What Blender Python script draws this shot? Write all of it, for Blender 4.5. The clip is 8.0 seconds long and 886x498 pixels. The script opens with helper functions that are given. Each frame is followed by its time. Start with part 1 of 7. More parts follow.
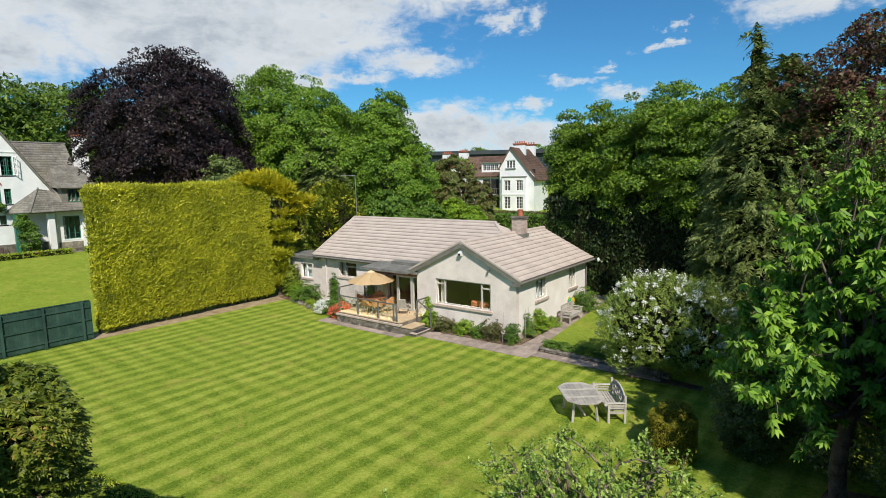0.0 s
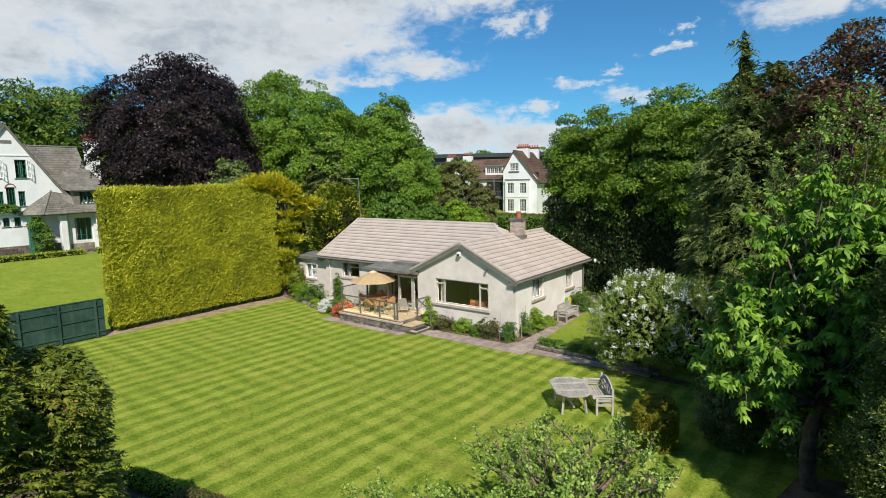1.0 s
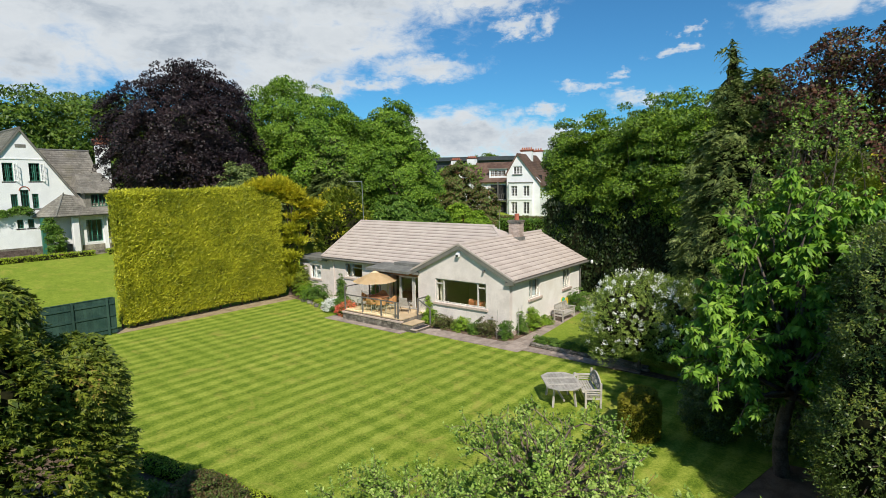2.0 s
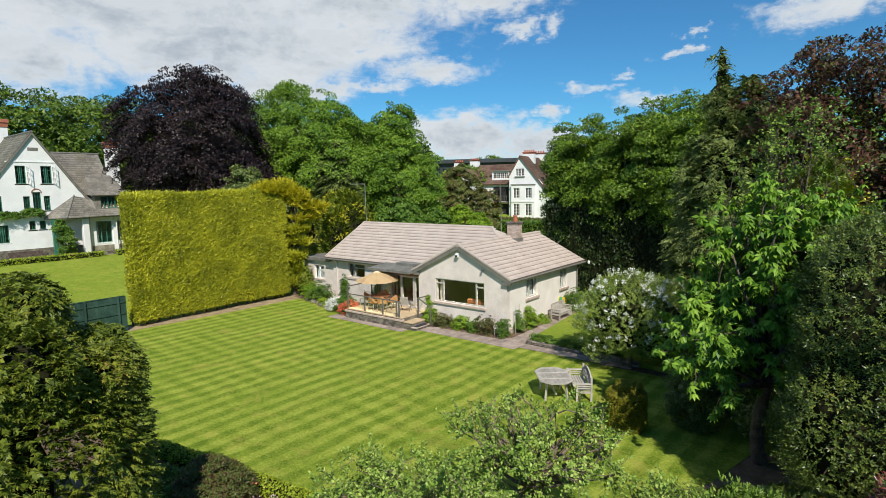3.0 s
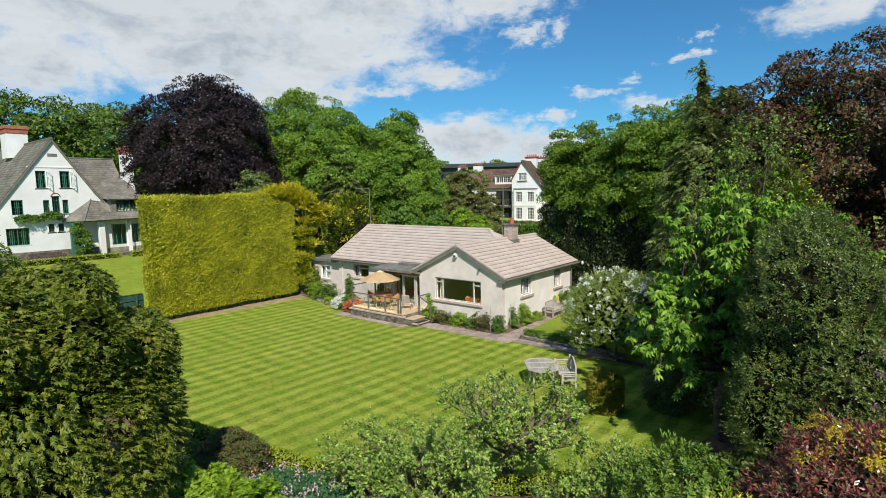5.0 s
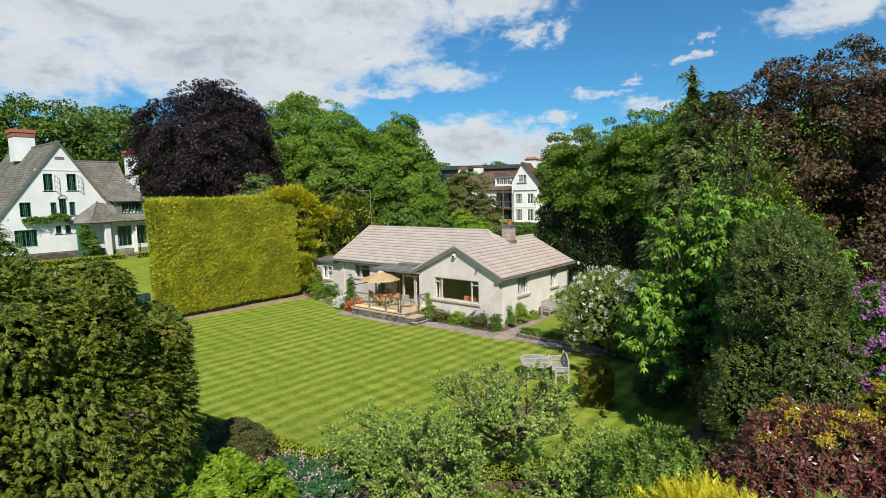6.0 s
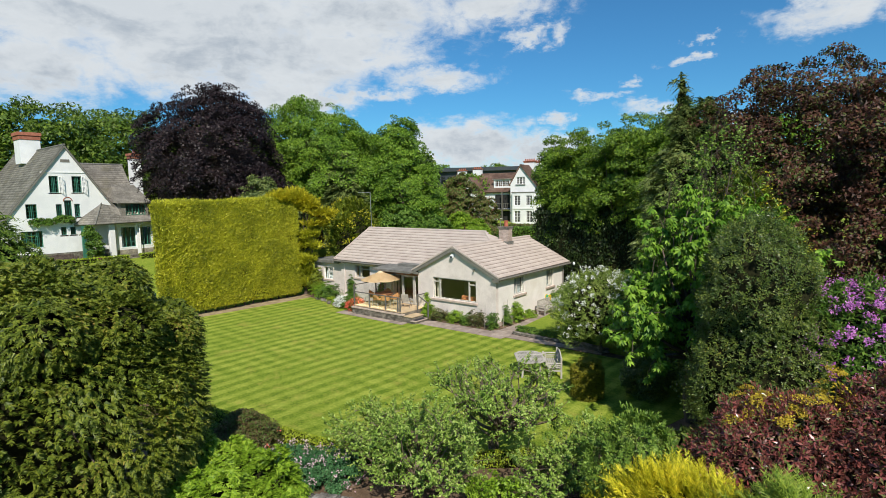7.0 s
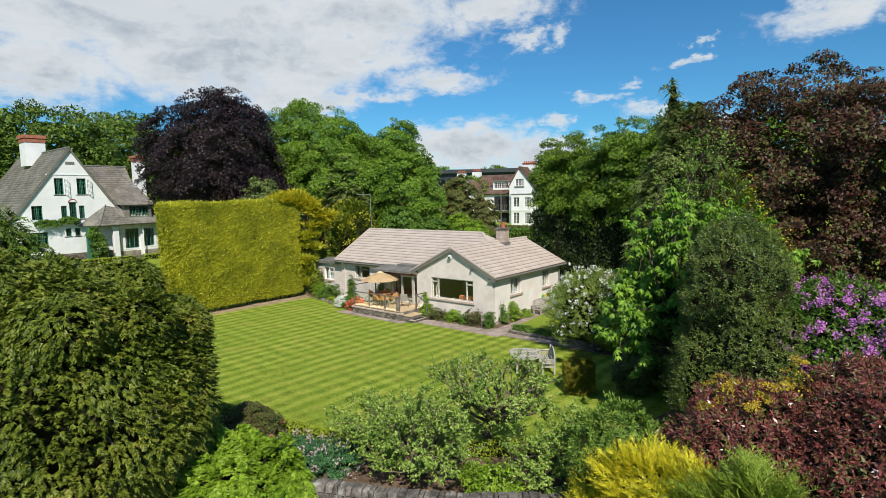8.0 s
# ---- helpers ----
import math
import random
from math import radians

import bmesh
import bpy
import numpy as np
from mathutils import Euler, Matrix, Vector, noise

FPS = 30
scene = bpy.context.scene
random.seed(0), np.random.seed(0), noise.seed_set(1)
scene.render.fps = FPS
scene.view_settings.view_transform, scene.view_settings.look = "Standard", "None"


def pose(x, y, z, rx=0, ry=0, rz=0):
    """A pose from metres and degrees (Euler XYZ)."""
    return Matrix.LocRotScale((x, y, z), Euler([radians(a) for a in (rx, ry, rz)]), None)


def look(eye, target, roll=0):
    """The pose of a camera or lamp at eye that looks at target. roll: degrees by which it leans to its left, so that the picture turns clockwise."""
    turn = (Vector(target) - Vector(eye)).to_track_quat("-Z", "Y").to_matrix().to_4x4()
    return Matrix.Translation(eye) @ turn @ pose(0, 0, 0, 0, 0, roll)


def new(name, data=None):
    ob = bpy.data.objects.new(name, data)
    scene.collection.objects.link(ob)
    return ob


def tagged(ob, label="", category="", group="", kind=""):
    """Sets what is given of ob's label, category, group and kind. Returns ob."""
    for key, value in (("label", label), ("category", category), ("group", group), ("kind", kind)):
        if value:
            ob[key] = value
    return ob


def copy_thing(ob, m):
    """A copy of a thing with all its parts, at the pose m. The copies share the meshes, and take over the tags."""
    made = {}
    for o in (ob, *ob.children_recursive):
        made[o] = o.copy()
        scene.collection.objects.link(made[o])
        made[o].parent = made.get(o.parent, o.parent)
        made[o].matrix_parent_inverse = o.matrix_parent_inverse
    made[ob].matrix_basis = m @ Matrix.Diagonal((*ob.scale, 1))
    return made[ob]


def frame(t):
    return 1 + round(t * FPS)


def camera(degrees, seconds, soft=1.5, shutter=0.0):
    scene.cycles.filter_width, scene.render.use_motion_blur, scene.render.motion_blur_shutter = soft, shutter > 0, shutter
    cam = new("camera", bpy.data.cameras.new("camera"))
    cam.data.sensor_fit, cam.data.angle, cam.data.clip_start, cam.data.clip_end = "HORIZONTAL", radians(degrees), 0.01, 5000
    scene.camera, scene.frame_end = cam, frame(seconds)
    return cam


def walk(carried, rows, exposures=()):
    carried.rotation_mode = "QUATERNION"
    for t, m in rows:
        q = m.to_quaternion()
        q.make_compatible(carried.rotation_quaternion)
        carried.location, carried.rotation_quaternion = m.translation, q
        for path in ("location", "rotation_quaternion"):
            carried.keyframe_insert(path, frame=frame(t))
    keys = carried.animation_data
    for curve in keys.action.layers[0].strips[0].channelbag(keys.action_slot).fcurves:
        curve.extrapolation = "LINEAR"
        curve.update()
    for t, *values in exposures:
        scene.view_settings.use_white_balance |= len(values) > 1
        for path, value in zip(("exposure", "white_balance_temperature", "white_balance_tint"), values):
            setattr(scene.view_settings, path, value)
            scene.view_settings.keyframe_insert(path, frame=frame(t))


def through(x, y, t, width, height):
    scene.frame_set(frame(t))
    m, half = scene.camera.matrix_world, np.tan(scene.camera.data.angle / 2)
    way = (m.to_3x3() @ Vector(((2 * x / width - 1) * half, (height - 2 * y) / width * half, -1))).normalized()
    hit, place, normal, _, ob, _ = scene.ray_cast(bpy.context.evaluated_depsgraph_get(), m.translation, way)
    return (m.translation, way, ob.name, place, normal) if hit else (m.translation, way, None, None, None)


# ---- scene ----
cam = camera(79.1, 8.0, soft=0.8)
PATH = [
    (0, (11.614, -21.366, 7.626), (10.43, -19.775, 7.367), -1.0),
    (0.5, (11.998, -21.599, 7.629), (10.804, -20.014, 7.375), -0.9),
    (1, (12.387, -21.861, 7.635), (11.185, -20.282, 7.386), -1.0),
    (1.5, (12.79, -22.097, 7.629), (11.578, -20.524, 7.386), -1.0),
    (3, (13.914, -22.853, 7.662), (12.68, -21.296, 7.431), -1.0),
    (3.5, (14.257, -23.116, 7.659), (13.017, -21.563, 7.433), -1.0),
    (4, (14.61, -23.379, 7.646), (13.365, -21.829, 7.425), -1.0),
    (4.5, (14.933, -23.666, 7.639), (13.684, -22.118, 7.421), -1.0),
    (6, (15.892, -24.492, 7.665), (14.636, -22.95, 7.456), -1.1),
    (6.5, (16.194, -24.793, 7.681), (14.938, -23.251, 7.476), -1.1),
    (7, (16.498, -25.082, 7.692), (15.242, -23.539, 7.489), -1.1),
    (7.5, (16.81, -25.369, 7.701), (15.553, -23.826, 7.502), -1.1),
    (8, (17.1, -25.618, 7.714), (15.843, -24.075, 7.517), -1.1),
]
walk(cam, [(t, look(eye, target, roll)) for t, eye, target, roll in PATH])

# ---- world, sun, exposure ----
SUN_EL, SUN_AZ = radians(45), radians(132)
SUN_DIR = Vector((math.sin(SUN_AZ) * math.cos(SUN_EL), math.cos(SUN_AZ) * math.cos(SUN_EL), math.sin(SUN_EL)))
sun = new("sun", bpy.data.lights.new("sun", "SUN"))
sun.data.energy, sun.data.angle, sun.data.color = 5.0, radians(0.53), (1.0, 0.93, 0.82)
sun.matrix_world = look(SUN_DIR * 60, (0, 0, 0))
scene.view_settings.exposure = 0.0


def link(tree, a, b):
    tree.links.new(a, b)


def math_node(tree, op, a, b=None, clamp=False):
    n = tree.nodes.new("ShaderNodeMath")
    n.operation, n.use_clamp = op, clamp
    for k, v in enumerate((a, b)):
        if v is None:
            continue
        if isinstance(v, (int, float)):
            n.inputs[k].default_value = v
        else:
            link(tree, v, n.inputs[k])
    return n.outputs[0]


def smooth(tree, v, lo, hi, to_lo=0.0, to_hi=1.0):
    n = tree.nodes.new("ShaderNodeMapRange")
    n.interpolation_type = "SMOOTHSTEP"
    link(tree, v, n.inputs["Value"])
    n.inputs["From Min"].default_value, n.inputs["From Max"].default_value = lo, hi
    n.inputs["To Min"].default_value, n.inputs["To Max"].default_value = to_lo, to_hi
    return n.outputs["Result"]


def noise_node(tree, vec, scale, detail=4.0, rough=0.55, distort=0.0):
    n = tree.nodes.new("ShaderNodeTexNoise")
    n.inputs["Scale"].default_value, n.inputs["Detail"].default_value = scale, detail
    n.inputs["Roughness"].default_value, n.inputs["Distortion"].default_value = rough, distort
    if vec is not None:
        link(tree, vec, n.inputs["Vector"])
    return n.outputs["Fac"]


def mix_col(tree, fac, a, b, mode="MIX"):
    n = tree.nodes.new("ShaderNodeMix")
    n.data_type, n.blend_type = "RGBA", mode
    for sock, v in ((n.inputs[0], fac), (n.inputs[6], a), (n.inputs[7], b)):
        if isinstance(v, (int, float)):
            sock.default_value = v
        elif isinstance(v, tuple):
            sock.default_value = (*v, 1.0)
        else:
            link(tree, v, sock)
    return n.outputs[2]


def make_sky():
    world = bpy.data.worlds.new("sky")
    world.use_nodes = True
    scene.world = world
    t = world.node_tree
    t.nodes.clear()
    out = t.nodes.new("ShaderNodeOutputWorld")
    bg = t.nodes.new("ShaderNodeBackground")
    bg.inputs["Strength"].default_value = 0.105
    sky = t.nodes.new("ShaderNodeTexSky")
    sky.sky_type, sky.sun_disc = "NISHITA", False
    sky.sun_elevation, sky.sun_rotation = SUN_EL, SUN_AZ
    sky.air_density, sky.dust_density, sky.ozone_density = 1.0, 0.3, 2.5
    co = t.nodes.new("ShaderNodeTexCoord")
    vec = co.outputs["Generated"]
    sep = t.nodes.new("ShaderNodeSeparateXYZ")
    link(t, vec, sep.inputs[0])
    stretched = t.nodes.new("ShaderNodeMapping")
    stretched.inputs["Scale"].default_value = (1.0, 1.0, 2.0)
    link(t, vec, stretched.inputs["Vector"])
    fine = noise_node(t, stretched.outputs[0], 6.0, 9.0, 0.62, 0.3)
    wisp = noise_node(t, stretched.outputs[0], 24.0, 8.0, 0.65, 0.5)
    puff_a, puff_e = noise_node(t, vec, 22.0, 5.0, 0.6), noise_node(t, stretched.outputs[0], 19.0, 6.0, 0.65)
    az = math_node(t, "ADD", math_node(t, "ARCTAN2", sep.outputs["X"], sep.outputs["Y"]), math_node(t, "MULTIPLY", math_node(t, "SUBTRACT", puff_a, 0.5), 0.16))
    el = math_node(t, "ADD", math_node(t, "ARCSINE", sep.outputs["Z"]), math_node(t, "MULTIPLY", math_node(t, "SUBTRACT", puff_e, 0.5), 0.075))
    cover = None
    for a0, e0, rx, ry, w in CLOUDS:
        dx = math_node(t, "DIVIDE", math_node(t, "SUBTRACT", az, radians(a0)), radians(rx))
        dy = math_node(t, "DIVIDE", math_node(t, "SUBTRACT", el, radians(e0)), radians(ry))
        d = math_node(t, "SQRT", math_node(t, "ADD", math_node(t, "MULTIPLY", dx, dx), math_node(t, "MULTIPLY", dy, dy)))
        m = smooth(t, d, 0.0, 2.0, w, 0.0)
        cover = m if cover is None else math_node(t, "MAXIMUM", cover, m)
    ragged = math_node(t, "ADD", math_node(t, "MULTIPLY", fine, 1.0), math_node(t, "MULTIPLY", wisp, 0.7))
    dens = math_node(t, "ADD", cover, math_node(t, "SUBTRACT", ragged, 0.84))
    mask = smooth(t, dens, 0.24, 0.86)
    # shaded undersides: denser cloud just above a point takes its light
    above = t.nodes.new("ShaderNodeMapping")
    above.inputs["Location"].default_value, above.inputs["Scale"].default_value = (0.02, -0.02, 0.06), (1.0, 1.0, 2.0)
    link(t, vec, above.inputs["Vector"])
    lid = noise_node(t, above.outputs[0], 6.0, 6.0, 0.6, 0.3)
    thick = smooth(t, dens, 0.55, 1.15)
    shade = smooth(t, math_node(t, "SUBTRACT", lid, fine), -0.10, 0.12)
    grey = math_node(t, "MULTIPLY", math_node(t, "ADD", math_node(t, "MULTIPLY", shade, 0.7), 0.3), thick)
    cloud = mix_col(t, grey, (7.0, 7.4, 7.7), (4.0, 4.6, 5.3))
    blue = mix_col(t, 1.0, sky.outputs[0], (0.34, 0.80, 1.06), "MULTIPLY")
    link(t, mix_col(t, mask, blue, cloud), bg.inputs["Color"])
    link(t, bg.outputs[0], out.inputs[0])


# azimuth east of +y, elevation, half width and half height in degrees, weight
CLOUDS = [
    (-66, 17.0, 22, 5.5, 1.0), (-60, 13.5, 14, 4.0, 1.05), (-48, 14.6, 8, 2.6, 0.95), (-47, 18.0, 14, 3.8, 0.95), (-37.0, 17.5, 5.0, 2.4, 0.75), (-75, 11.0, 6, 3.4, 1.0), (-39.6, 11.9, 5.5, 1.4, 0.85), (-44.6, 10.3, 3.4, 1.0, 0.8),
    (-51, 9.8, 5.0, 1.4, 0.85), (-58, 10.5, 8, 2.2, 0.95), (-36.5, 5.0, 8.0, 2.6, 1.05), (-29.5, 4.2, 6.0, 2.2, 1.0), (-22.0, 3.4, 5.0, 1.6, 0.8), (-29.6, 15.7, 2.8, 1.1, 0.95), (-34.0, 18.6, 6.0, 1.8, 0.95), (-27.2, 7.4, 2.0, 0.9, 0.78),
    (-18.6, 8.1, 3.4, 0.7, 0.62), (-23.6, 9.4, 2.8, 0.5, 0.62), (-15.2, 11.9, 1.9, 0.5, 0.68), (-3.0, 14.2, 5.2, 1.6, 0.8), (-11.3, 6.4, 3.8, 0.9, 0.6), (-13.3, 13.9, 0.9, 0.5, 0.56), (-20.4, 10.7, 1.1, 0.45, 0.54),
    (-90, 30, 40, 12, 0.9), (-60, 40, 35, 10, 0.6), (-120, 20, 25, 8, 0.7), (60, 25, 20, 7, 0.6), (100, 15, 25, 5, 0.6), (170, 25, 30, 7, 0.55), (20, 50, 20, 8, 0.45),
]
make_sky()
# ---- materials ----
def material(name):
    m = bpy.data.materials.new(name)
    m.use_nodes = True
    t = m.node_tree
    bsdf = t.nodes["Principled BSDF"]
    return m, t, bsdf


def coords(t, kind="Object", scale=None):
    n = t.nodes.new("ShaderNodeTexCoord")
    v = n.outputs[kind]
    if scale:
        mp = t.nodes.new("ShaderNodeMapping")
        mp.inputs["Scale"].default_value = scale
        link(t, v, mp.inputs["Vector"])
        v = mp.outputs[0]
    return v


def place(t):
    """World position, so that every piece of one surface shares one pattern."""
    return t.nodes.new("ShaderNodeNewGeometry").outputs["Position"]


def ramp(t, fac, *stops):
    n = t.nodes.new("ShaderNodeValToRGB")
    e = n.color_ramp.elements
    while len(e) < len(stops):
        e.new(0.5)
    for k, (p, c) in enumerate(stops):
        e[k].position, e[k].color = p, (*c, 1.0)
    link(t, fac, n.inputs[0])
    return n.outputs[0]


def bump(t, bsdf, height, strength=0.4, dist=0.02):
    n = t.nodes.new("ShaderNodeBump")
    n.inputs["Strength"].default_value, n.inputs["Distance"].default_value = strength, dist
    link(t, height, n.inputs["Height"])
    link(t, n.outputs[0], bsdf.inputs["Normal"])


def surface(name, a, b, scale=4.0, fine=60.0, rough=0.8, relief=0.3, spec=0.3, metal=0.0, dist=0.01, piece=0.0, stain=None):
    """A weathered surface: two colours mixed by broad and fine noise, with fine relief."""
    m, t, s = material(name)
    p = place(t)
    broad, grain = noise_node(t, p, scale, 5.0, 0.6), noise_node(t, p, fine, 3.0, 0.6)
    mixed = math_node(t, "ADD", math_node(t, "MULTIPLY", broad, 0.6), math_node(t, "MULTIPLY", grain, 0.4))
    col = mix_col(t, smooth(t, mixed, 0.36, 0.64), a, b)
    if stain:
        col = mix_col(t, smooth(t, noise_node(t, p, scale * 0.45, 6.0, 0.7), 0.52, 0.7, 0.0, 0.75), col, stain)
    if piece:
        info = t.nodes.new("ShaderNodeObjectInfo")
        isle = t.nodes.new("ShaderNodeNewGeometry")
        r = math_node(t, "FRACT", math_node(t, "ADD", info.outputs["Random"], isle.outputs["Random Per Island"]))
        k = smooth(t, r, 0.0, 1.0, 1.0 - piece, 1.0 + piece)
        n = t.nodes.new("ShaderNodeCombineXYZ")
        for i in range(3):
            link(t, k, n.inputs[i])
        col = mix_col(t, 1.0, col, n.outputs[0], "MULTIPLY")
    link(t, col, s.inputs["Base Color"])
    s.inputs["Roughness"].default_value, s.inputs["Specular IOR Level"].default_value, s.inputs["Metallic"].default_value = rough, spec, metal
    if relief:
        bump(t, s, mixed, relief, dist)
    return m


def leafy(name, dark, mid, light, through=0.3, rough=0.48, spec=0.26, patch=0.6, tips=None):
    """Leaves: each takes its own shade, and whole boughs drift in colour."""
    m, t, s = material(name)
    isle = t.nodes.new("ShaderNodeNewGeometry")
    r = isle.outputs["Random Per Island"]
    broad = noise_node(t, isle.outputs["Position"], patch, 3.0, 0.6)
    f = math_node(t, "ADD", math_node(t, "MULTIPLY", r, 0.68), math_node(t, "MULTIPLY", smooth(t, broad, 0.3, 0.7), 0.32))
    col = ramp(t, f, (0.05, dark), (0.5, mid), (0.95, light))
    if tips:
        col = mix_col(t, smooth(t, math_node(t, "ADD", math_node(t, "MULTIPLY", r, 0.5), math_node(t, "MULTIPLY", broad, 0.5)), tips[1], tips[1] + 0.12), col, tips[0])
    link(t, col, s.inputs["Base Color"])
    s.inputs["Roughness"].default_value, s.inputs["Specular IOR Level"].default_value = rough, spec
    tr = t.nodes.new("ShaderNodeBsdfTranslucent")
    link(t, mix_col(t, 1.0, col, (1.1, 1.25, 0.6), "MULTIPLY"), tr.inputs["Color"])
    mx = t.nodes.new("ShaderNodeMixShader")
    mx.inputs[0].default_value = through * 0.5
    link(t, s.outputs[0], mx.inputs[1])
    link(t, tr.outputs[0], mx.inputs[2])
    link(t, mx.outputs[0], t.nodes["Material Output"].inputs[0])
    return m


def lawn_material(name, stripes):
    m, t, s = material(name)
    p = place(t)
    sep = t.nodes.new("ShaderNodeSeparateXYZ")
    link(t, p, sep.inputs[0])
    wob = math_node(t, "MULTIPLY", math_node(t, "SUBTRACT", noise_node(t, p, 0.5, 3.0), 0.5), 0.5)
    broad, mid, fine, tuft = noise_node(t, p, 0.35, 5.0, 0.65), noise_node(t, p, 2.2, 6.0, 0.7), noise_node(t, p, 34.0, 4.0, 0.8), noise_node(t, p, 11.0, 5.0, 0.75)
    f = math_node(t, "ADD", math_node(t, "MULTIPLY", mid, 0.42), math_node(t, "ADD", math_node(t, "MULTIPLY", smooth(t, fine, 0.3, 0.7), 0.28), math_node(t, "MULTIPLY", smooth(t, tuft, 0.28, 0.72), 0.30)))
    if stripes:
        sx = math_node(t, "ADD", math_node(t, "ADD", sep.outputs["X"], math_node(t, "MULTIPLY", sep.outputs["Y"], -0.045)), wob)
        a = smooth(t, math_node(t, "SINE", math_node(t, "MULTIPLY", sx, 2 * math.pi / 0.78)), -0.7, 0.7, -1.0, 1.0)
        sy = math_node(t, "ADD", math_node(t, "ADD", sep.outputs["Y"], math_node(t, "MULTIPLY", sep.outputs["X"], 0.05)), wob)
        b = smooth(t, math_node(t, "SINE", math_node(t, "MULTIPLY", sy, 2 * math.pi / 0.95)), -0.7, 0.7, -1.0, 1.0)
        f = math_node(t, "ADD", f, math_node(t, "ADD", math_node(t, "MULTIPLY", math_node(t, "MULTIPLY", a, smooth(t, broad, 0.3, 0.65, 0.35, 1.0)), 0.145), math_node(t, "MULTIPLY", math_node(t, "MULTIPLY", b, smooth(t, noise_node(t, p, 0.2, 2.0), 0.3, 0.6)), 0.07)))
    f = math_node(t, "ADD", f, math_node(t, "MULTIPLY", math_node(t, "SUBTRACT", broad, 0.5), 0.25))
    col = ramp(t, f, (0.20, (0.085, 0.15, 0.014)), (0.5, (0.218, 0.295, 0.033)), (0.80, (0.39, 0.44, 0.075)))
    dry = smooth(t, noise_node(t, p, 0.8, 8.0, 0.78, 0.6), 0.51, 0.69, 0.0, 0.62)
    col = mix_col(t, dry, col, (0.42, 0.365, 0.085))
    lush = smooth(t, noise_node(t, p, 0.55, 7.0, 0.75, 0.4), 0.54, 0.72, 0.0, 0.55)
    col = mix_col(t, lush, col, (0.115, 0.205, 0.018))
    link(t, col, s.inputs["Base Color"])
    s.inputs["Roughness"].default_value, s.inputs["Specular IOR Level"].default_value = 0.9, 0.05
    bump(t, s, math_node(t, "ADD", fine, tuft), 0.8, 0.03)
    return m


def glass(name="window glass"):
    m, t, s = material(name)
    s.inputs["Base Color"].default_value = (0.93, 0.97, 0.95, 1)
    s.inputs["Roughness"].default_value, s.inputs["Transmission Weight"].default_value, s.inputs["IOR"].default_value = 0.01, 1.0, 1.45
    return m


M_LAWN, M_ROUGH = lawn_material("mown striped lawn", True), lawn_material("plain lawn", False)
M_SOIL = surface("garden soil", (0.10, 0.065, 0.04), (0.22, 0.15, 0.10), 2.0, 30.0, 0.95, 0.8, dist=0.04)
M_HARL = surface("grey-white roughcast", (0.63, 0.555, 0.505), (0.83, 0.74, 0.685), 0.8, 26.0, 0.95, 0.8, 0.1, dist=0.012, stain=(0.69, 0.615, 0.56))
# Side wall's copy of the roughcast, lightened to paint in its stronger sun.
M_HARL_SUNNY = surface("roughcast with sunlit brightness in its colour", (0.75, 0.70, 0.645), (0.88, 0.83, 0.78), 0.8, 26.0, 0.95, 0.6, 0.1, dist=0.012, stain=(0.74, 0.68, 0.61))
M_WHITE = surface("white limewash", (0.74, 0.75, 0.75), (0.86, 0.86, 0.85), 0.7, 14.0, 0.9, 0.4, 0.2, stain=(0.68, 0.68, 0.66))
M_TILE = surface("concrete roof tile", (0.435, 0.365, 0.32), (0.53, 0.455, 0.40), 1.3, 30.0, 0.95, 0.4, 0.1, piece=0.025)
# Lower tile edge, coloured dark to paint the shadow line under each course.
M_TILE_EDGE = surface("lower edge of a roof tile with painted shadow line", (0.13, 0.105, 0.088), (0.24, 0.20, 0.17), 3.0, 30.0, 0.95, 0.4, 0.1)
M_SLATE = surface("mossy grey slate", (0.15, 0.138, 0.12), (0.28, 0.26, 0.225), 0.7, 7.0, 0.85, 0.5, 0.3, piece=0.14, stain=(0.21, 0.19, 0.13))
# Near-black, so that the darkness of the rooms lies in the colour.
M_GLOOM = surface("painted darkness of an unlit room", (0.025, 0.026, 0.026), (0.045, 0.045, 0.043), 1.0, 8.0, 0.9, 0.0, 0.1)
M_DRY = surface("dry straw-coloured earth", (0.26, 0.19, 0.11), (0.44, 0.34, 0.21), 1.6, 24.0, 0.95, 0.8, 0.1, dist=0.04, stain=(0.17, 0.125, 0.075))
M_LICHEN = surface("dark wall stone with pale lichen", (0.075, 0.068, 0.06), (0.20, 0.18, 0.155), 5.0, 30.0, 0.95, 1.0, 0.1, dist=0.03, piece=0.25, stain=(0.46, 0.45, 0.40))
M_REDTILE = surface("red-brown clay tile", (0.105, 0.062, 0.048), (0.19, 0.115, 0.085), 0.5, 5.0, 0.85, 0.4, 0.3, piece=0.15, stain=(0.20, 0.17, 0.13))
M_SLAB = surface("concrete paving", (0.27, 0.215, 0.18), (0.42, 0.345, 0.29), 2.2, 40.0, 0.95, 0.6, 0.1, piece=0.14, stain=(0.19, 0.165, 0.135))
M_STONE = surface("rough grey stone", (0.10, 0.09, 0.075), (0.28, 0.25, 0.205), 3.5, 30.0, 0.95, 1.0, 0.1, dist=0.03, piece=0.25, stain=(0.38, 0.36, 0.29))
M_BRICK = surface("weathered brick", (0.40, 0.31, 0.26), (0.56, 0.46, 0.395), 5.0, 40.0, 0.95, 0.6, 0.1, piece=0.16, stain=(0.31, 0.25, 0.205))
M_RED = surface("red brick", (0.30, 0.10, 0.06), (0.42, 0.17, 0.11), 4.0, 30.0, 0.9, 0.5, 0.2, piece=0.15)
M_UPVC = surface("cream window frame", (0.70, 0.69, 0.65), (0.78, 0.77, 0.73), 2.0, 20.0, 0.4, 0.0, 0.4)
